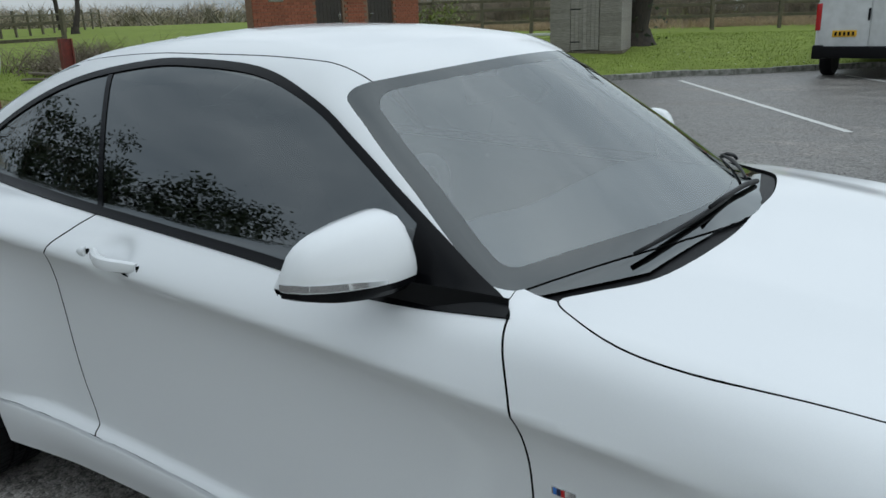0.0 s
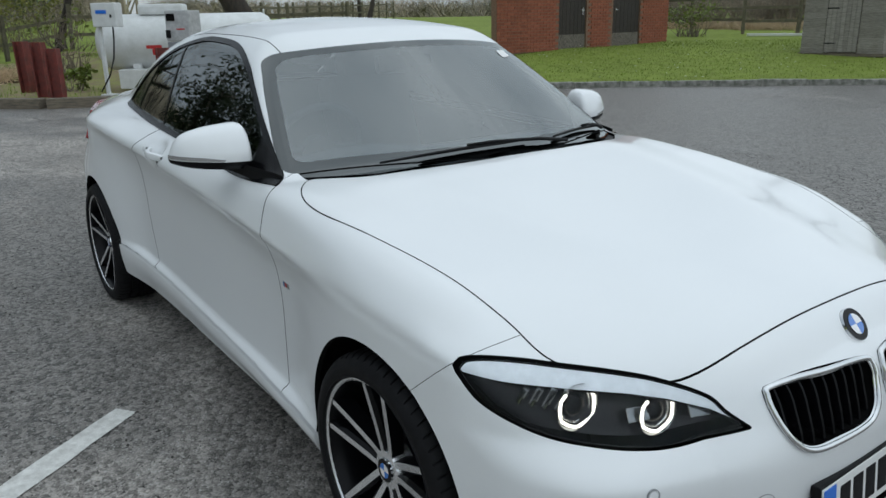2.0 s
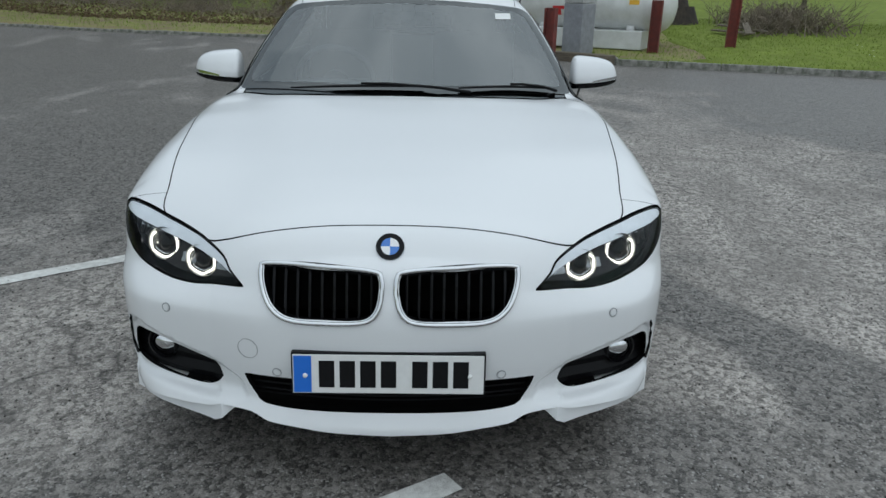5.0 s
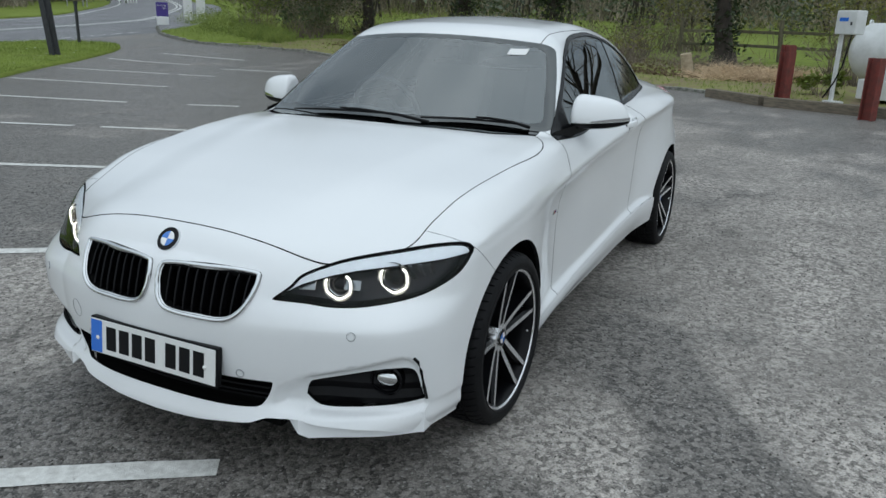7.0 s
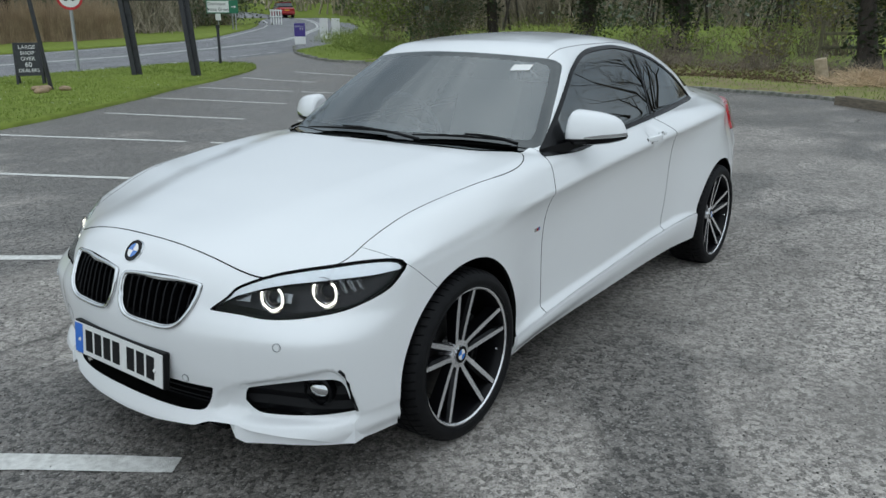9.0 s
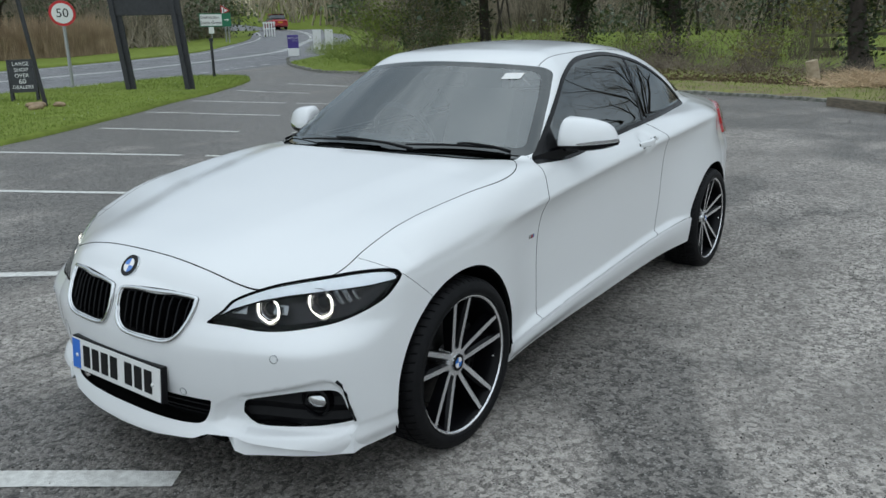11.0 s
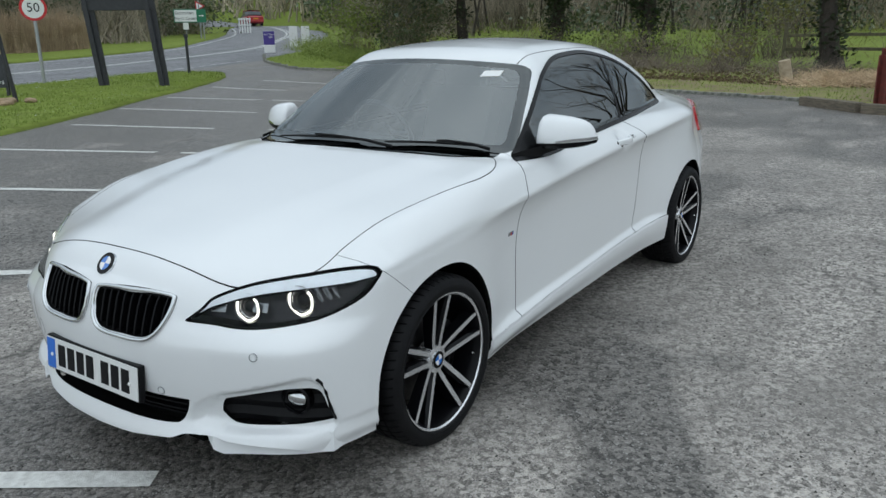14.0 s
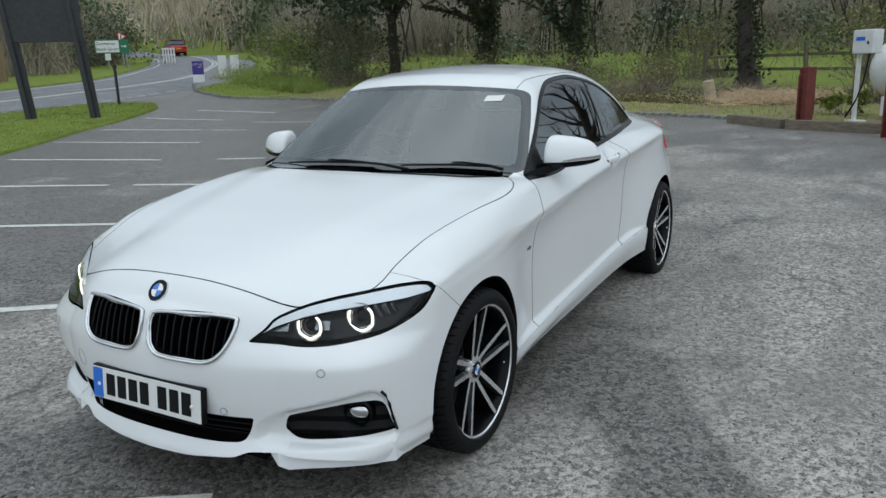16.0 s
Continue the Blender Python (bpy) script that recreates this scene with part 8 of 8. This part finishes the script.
ds = thing("direction_sign", pose(-31.2, -40.6, gz(-31.2, -40.6), 0, 0, -38), "green and white direction sign on two poles", "sign")
for x in (-0.80, 0.30):
    b = bmesh.new()
    rod(b, (x, 0, -0.1), (x, 0, 1.7), 0.04)
    part("pole", b, GALV, ds)
gb_ = piece("panel", (2.0, 0.03, 0.84), (0, 0.06, 1.42), SIGN_GREEN, ds, bevel=0.004, label="green panel with white border")
piece("white_field", (1.36, 0.01, 0.72), (0.26, 0.08, 1.42), SIGN_WHITE, gb_)
fm2 = Matrix.Translation((0.26, 0.088, 1.42)) @ pose(0, 0, 0, 90, 0, 180)
text_mesh("lettering", "Dormston", 0.27, BLACK_PLASTIC, fm2 @ pose(-0.08, 0.17, 0), gb_)
text_mesh("lettering", "Stock Green", 0.27, BLACK_PLASTIC, fm2 @ pose(0, -0.17, 0), gb_)
piece("arrow_shaft", (0.28, 0.01, 0.05), (-0.70, 0.08, 1.42), SIGN_WHITE, gb_)
b = bmesh.new()
t3_ = [b.verts.new((-0.76 - dx, 0.085, 1.42 + dz_)) for dx, dz_ in ((0.12, 0.0), (0.0, 0.09), (0.0, -0.09))]
b.faces.new(t3_)
part("arrow_head", b, SIGN_WHITE, gb_)
piece("small_plate", (0.34, 0.02, 0.42), (0.30, 0.06, 0.78), SIGN_WHITE, ds, label="small white plate")
ws = thing("warning_sign", pose(-32.2, -40.9, gz(-32.2, -40.9), 0, 0, -38), "triangular red bordered warning sign on a pole", "sign")
b = bmesh.new()
rod(b, (0, 0, -0.1), (0, 0, 2.35), 0.05)
part("pole", b, GALV, ws)
for nm, r, yy, mt in (("red_triangle", 0.40, 0.05, SIGN_RED), ("white_triangle", 0.26, 0.07, SIGN_WHITE)):
    b = bmesh.new()
    bmesh.ops.create_cone(b, cap_ends=True, segments=3, radius1=r, radius2=r, depth=0.015, matrix=Matrix.Translation((0, yy, 2.02)) @ pose(0, 0, 0, 90, 0, 0) @ pose(0, 0, 0, 0, 0, 90))
    part(nm, b, mt, ws)
piece("black_bar", (0.05, 0.01, 0.26), (0, 0.084, 2.0), BLACK_PLASTIC, ws)

mk = thing("marker_post", pose(-14.9, -19.9, gz(-14.9, -19.9)), "slim black marker post on the verge", "post")
piece("shaft", (0.07, 0.07, 1.3), (0, 0, 0.6), SIGN_BLACK, mk, bevel=0.008)
piece("cap", (0.10, 0.10, 0.10), (0, 0, 1.22), SIGN_BLACK, mk, bevel=0.01)
pu = thing("gas_sign", pose(-24.5, -26.2, gz(-24.5, -26.2), 0, 0, -42), "small purple and white pavement sign", "sign")
piece("panel", (0.52, 0.06, 0.62), (0, 0, 0.70), PURPLE, pu, bevel=0.02, label="purple panel")
piece("base", (0.52, 0.10, 0.36), (0, 0, 0.19), SIGN_WHITE, pu, bevel=0.02)
fm3 = Matrix.Translation((0, 0.034, 0.86)) @ pose(0, 0, 0, 90, 0, 180)
text_mesh("lettering", "BOTTLED", 0.10, SIGN_WHITE, fm3, pu)
text_mesh("lettering", "GAS", 0.10, SIGN_WHITE, fm3 @ pose(0.08, -0.12, 0), pu)
for k, (x, y) in enumerate(((-27.28, -27.36), (-27.57, -26.79))):
    wb = thing("verge_board", pose(x, y, gz(x, y), 0, 0, -44), "plain white board standing on the verge", "board", "white boards")
    piece("panel", (0.42, 0.05, 1.05), (0, 0, 0.62), SIGN_WHITE, wb, bevel=0.01)
    piece("stake", (0.05, 0.05, 0.3), (0, 0, 0.05), GALV, wb)
rl = thing("white_railing", pose(-40.6, -46.1, gz(-40.6, -46.1), 0, 0, -40), "short white roadside railing", "railing")
for k in range(5):
    piece("post", (0.10, 0.10, 1.2), (k * 0.2 - 0.4, 0, 0.55), SIGN_WHITE, rl)
for z in (0.6, 1.05):
    piece("rail", (1.0, 0.05, 0.10), (0, 0.07, z), SIGN_WHITE, rl)


# ---------------------------------------------------------------- other vehicles
def small_car(name, m, paint, label, L=4.2, W=1.74, H=1.45):
    """A plain saloon or hatch: lofted body, glass house, lamps and wheels. x runs forward."""
    c = thing(name, m, label, "car")
    def loft(nm, stations, material, lb=""):
        b = bmesh.new()
        rows = []
        for x, hw, z0, z1, rnd_ in stations:
            rows.append([b.verts.new((x, y * hw, z)) for y, z in ((-0.96, z0), (-1.0, z0 + 0.12), (-1.0, (z0 + z1) / 2), (-0.94, z1 - rnd_), (-0.80, z1), (0.80, z1), (0.94, z1 - rnd_), (1.0, (z0 + z1) / 2), (1.0, z0 + 0.12), (0.96, z0))])
        for p, q in zip(rows, rows[1:]):
            for i in range(10):
                b.faces.new((p[i], p[(i + 1) % 10], q[(i + 1) % 10], q[i]))
        b.faces.new(rows[0])
        b.faces.new(rows[-1][::-1])
        bmesh.ops.recalc_face_normals(b, faces=b.faces)
        return part(nm, b, material, c, lb, smooth=True)
    h = W / 2
    loft("body", [(-L / 2, h * 0.86, 0.35, 0.82, 0.05), (-L / 2 + 0.12, h * 0.95, 0.25, 0.93, 0.05), (-L / 4, h, 0.22, 0.95, 0.05), (L / 5, h, 0.22, 0.92, 0.05), (L / 2 - 0.35, h * 0.95, 0.22, 0.80, 0.08), (L / 2, h * 0.82, 0.32, 0.62, 0.08)], paint)
    loft("cabin", [(-L / 2 + 0.22, h * 0.78, 0.92, 0.98, 0.02), (-L / 2 + 0.62, h * 0.80, 0.90, H - 0.04, 0.06), (-0.1, h * 0.82, 0.90, H, 0.06), (0.45, h * 0.80, 0.88, H - 0.10, 0.06), (1.05, h * 0.80, 0.88, 0.93, 0.02)], PRIVACY_SOLID)
    loft("roof", [(-L / 2 + 0.60, h * 0.72, H - 0.055, H - 0.02, 0.01), (-0.1, h * 0.76, H - 0.02, H + 0.02, 0.01), (0.42, h * 0.72, H - 0.10, H - 0.07, 0.01)], paint)
    for sx in (-1, 1):
        b = bmesh.new()
        box(b, (0.06, 0.34, 0.16), (-L / 2 + 0.03, sx * h * 0.66, 0.74), bevel=0.02)
        part("tail_lamp", b, RED_LENS, c)
        for x in (-L * 0.29, L * 0.31):
            b = bmesh.new()
            lathe(b, [(0.0, 0.09), (0.20, 0.10), (0.30, 0.10), (0.315, 0.08), (0.315, -0.08), (0.30, -0.10), (0.0, -0.10)], 24)
            bmesh.ops.translate(b, vec=(x, sx * (h - 0.10), 0.315), verts=b.verts)
            wv = part("wheel", b, RUBBER, c, smooth=True)
            b = bmesh.new()
            disc(b, 0.20, 0.02, Matrix.Translation((x, sx * (h + 0.002), 0.315)) @ pose(0, 0, 0, 90), 20, 0.01)
            part("rim", b, GALV, wv)
    b = bmesh.new()
    box(b, (0.02, 0.50, 0.11), (-L / 2 - 0.005, 0, 0.66), bevel=0.003)
    part("rear_plate", b, YELLOW, c, "yellow rear plate")
    b = bmesh.new()
    box(b, (0.10, W * 0.9, 0.14), (-L / 2 + 0.03, 0, 0.42), bevel=0.03)
    part("rear_bumper", b, paint, c)
    return c


PRIVACY_SOLID = mat("dark_car_glass", (0.02, 0.025, 0.028), rough=0.08, coat=0.5)
RED_CAR = mat("red_car_paint", (0.42, 0.015, 0.02), rough=0.35, coat=1.0, noise_scale=200, noise_amt=0.08)
small_car("red_car", pose(-53.3, -59.6, gz(-53.3, -59.6), 0, 1.5, 243), RED_CAR, "red hatchback driving away on the road")
small_car("parked_car", pose(-10.2, 40.5, gz(-10.2, 40.5), 0, 0, 285), WHITE_METAL, "white estate car parked beyond the fence", 4.5, 1.8, 1.6)


def panel_van():
    v = thing("panel_van", pose(-1.42, 14.75, gz(-0.75, 13.0), 0, 0, 82), "white panel van with yellow rear plate", "van")
    def slab(nm, size, at, mt, bevel=0.02, lb="", par=None):
        b = bmesh.new()
        box(b, size, at, None, bevel)
        return part(nm, b, mt, par or v, lb, smooth=True)
    b = bmesh.new()
    rows = []
    for x, hw, z1 in ((0.0, 0.93, 2.15), (0.12, 0.97, 2.22), (3.3, 0.97, 2.22), (3.75, 0.95, 2.05), (4.4, 0.93, 1.25), (5.0, 0.90, 1.05), (5.15, 0.86, 0.8)):
        rows.append([b.verts.new((x, y, z)) for y, z in ((-hw, 0.42), (-hw, z1 * 0.55), (-hw * 0.94, z1 - 0.08), (-hw * 0.86, z1), (hw * 0.86, z1), (hw * 0.94, z1 - 0.08), (hw, z1 * 0.55), (hw, 0.42))])
    for p, q in zip(rows, rows[1:]):
        for i in range(8):
            b.faces.new((p[i], p[(i + 1) % 8], q[(i + 1) % 8], q[i]))
    b.faces.new(rows[0])
    b.faces.new(rows[-1][::-1])
    bmesh.ops.recalc_face_normals(b, faces=b.faces)
    part("body", b, WHITE_METAL, v, "white van body", smooth=True)
    for s in (-1, 1):
        slab("rear_door", (0.03, 0.86, 1.50), (-0.012, s * 0.44, 1.30), WHITE_METAL, 0.015)
        slab("tail_lamp", (0.05, 0.10, 0.50), (-0.01, s * 0.90, 1.15), RED_LENS, 0.015)
        slab("rear_window", (0.02, 0.62, 0.50), (-0.03, s * 0.44, 1.72), PRIVACY_SOLID, 0.01)
        slab("bumper_corner", (0.22, 0.20, 0.26), (0.02, s * 0.86, 0.50), BLACK_PLASTIC, 0.03)
        for x in (0.85, 4.05):
            b = bmesh.new()
            lathe(b, [(0.0, 0.10), (0.20, 0.11), (0.31, 0.11), (0.33, 0.08), (0.33, -0.08), (0.31, -0.11), (0.0, -0.11)], 24)
            bmesh.ops.translate(b, vec=(x, s * 0.86, 0.33), verts=b.verts)
            part("wheel", b, RUBBER, v, smooth=True)
    slab("rear_bumper", (0.16, 1.6, 0.22), (-0.02, 0, 0.50), BLACK_PLASTIC, 0.03, "dark rear bumper")
    slab("rear_plate", (0.015, 0.42, 0.12), (-0.035, 0.42, 0.84), YELLOW, 0.003, "yellow rear plate")
    for k in range(5):
        slab("plate_bar", (0.006, 0.04, 0.07), (-0.044, 0.27 + 0.075 * k, 0.84), BLACK_PLASTIC, 0)
    slab("door_handle", (0.03, 0.04, 0.22), (-0.03, 0.03, 1.18), BLACK_PLASTIC, 0.01)
    return v


panel_van()
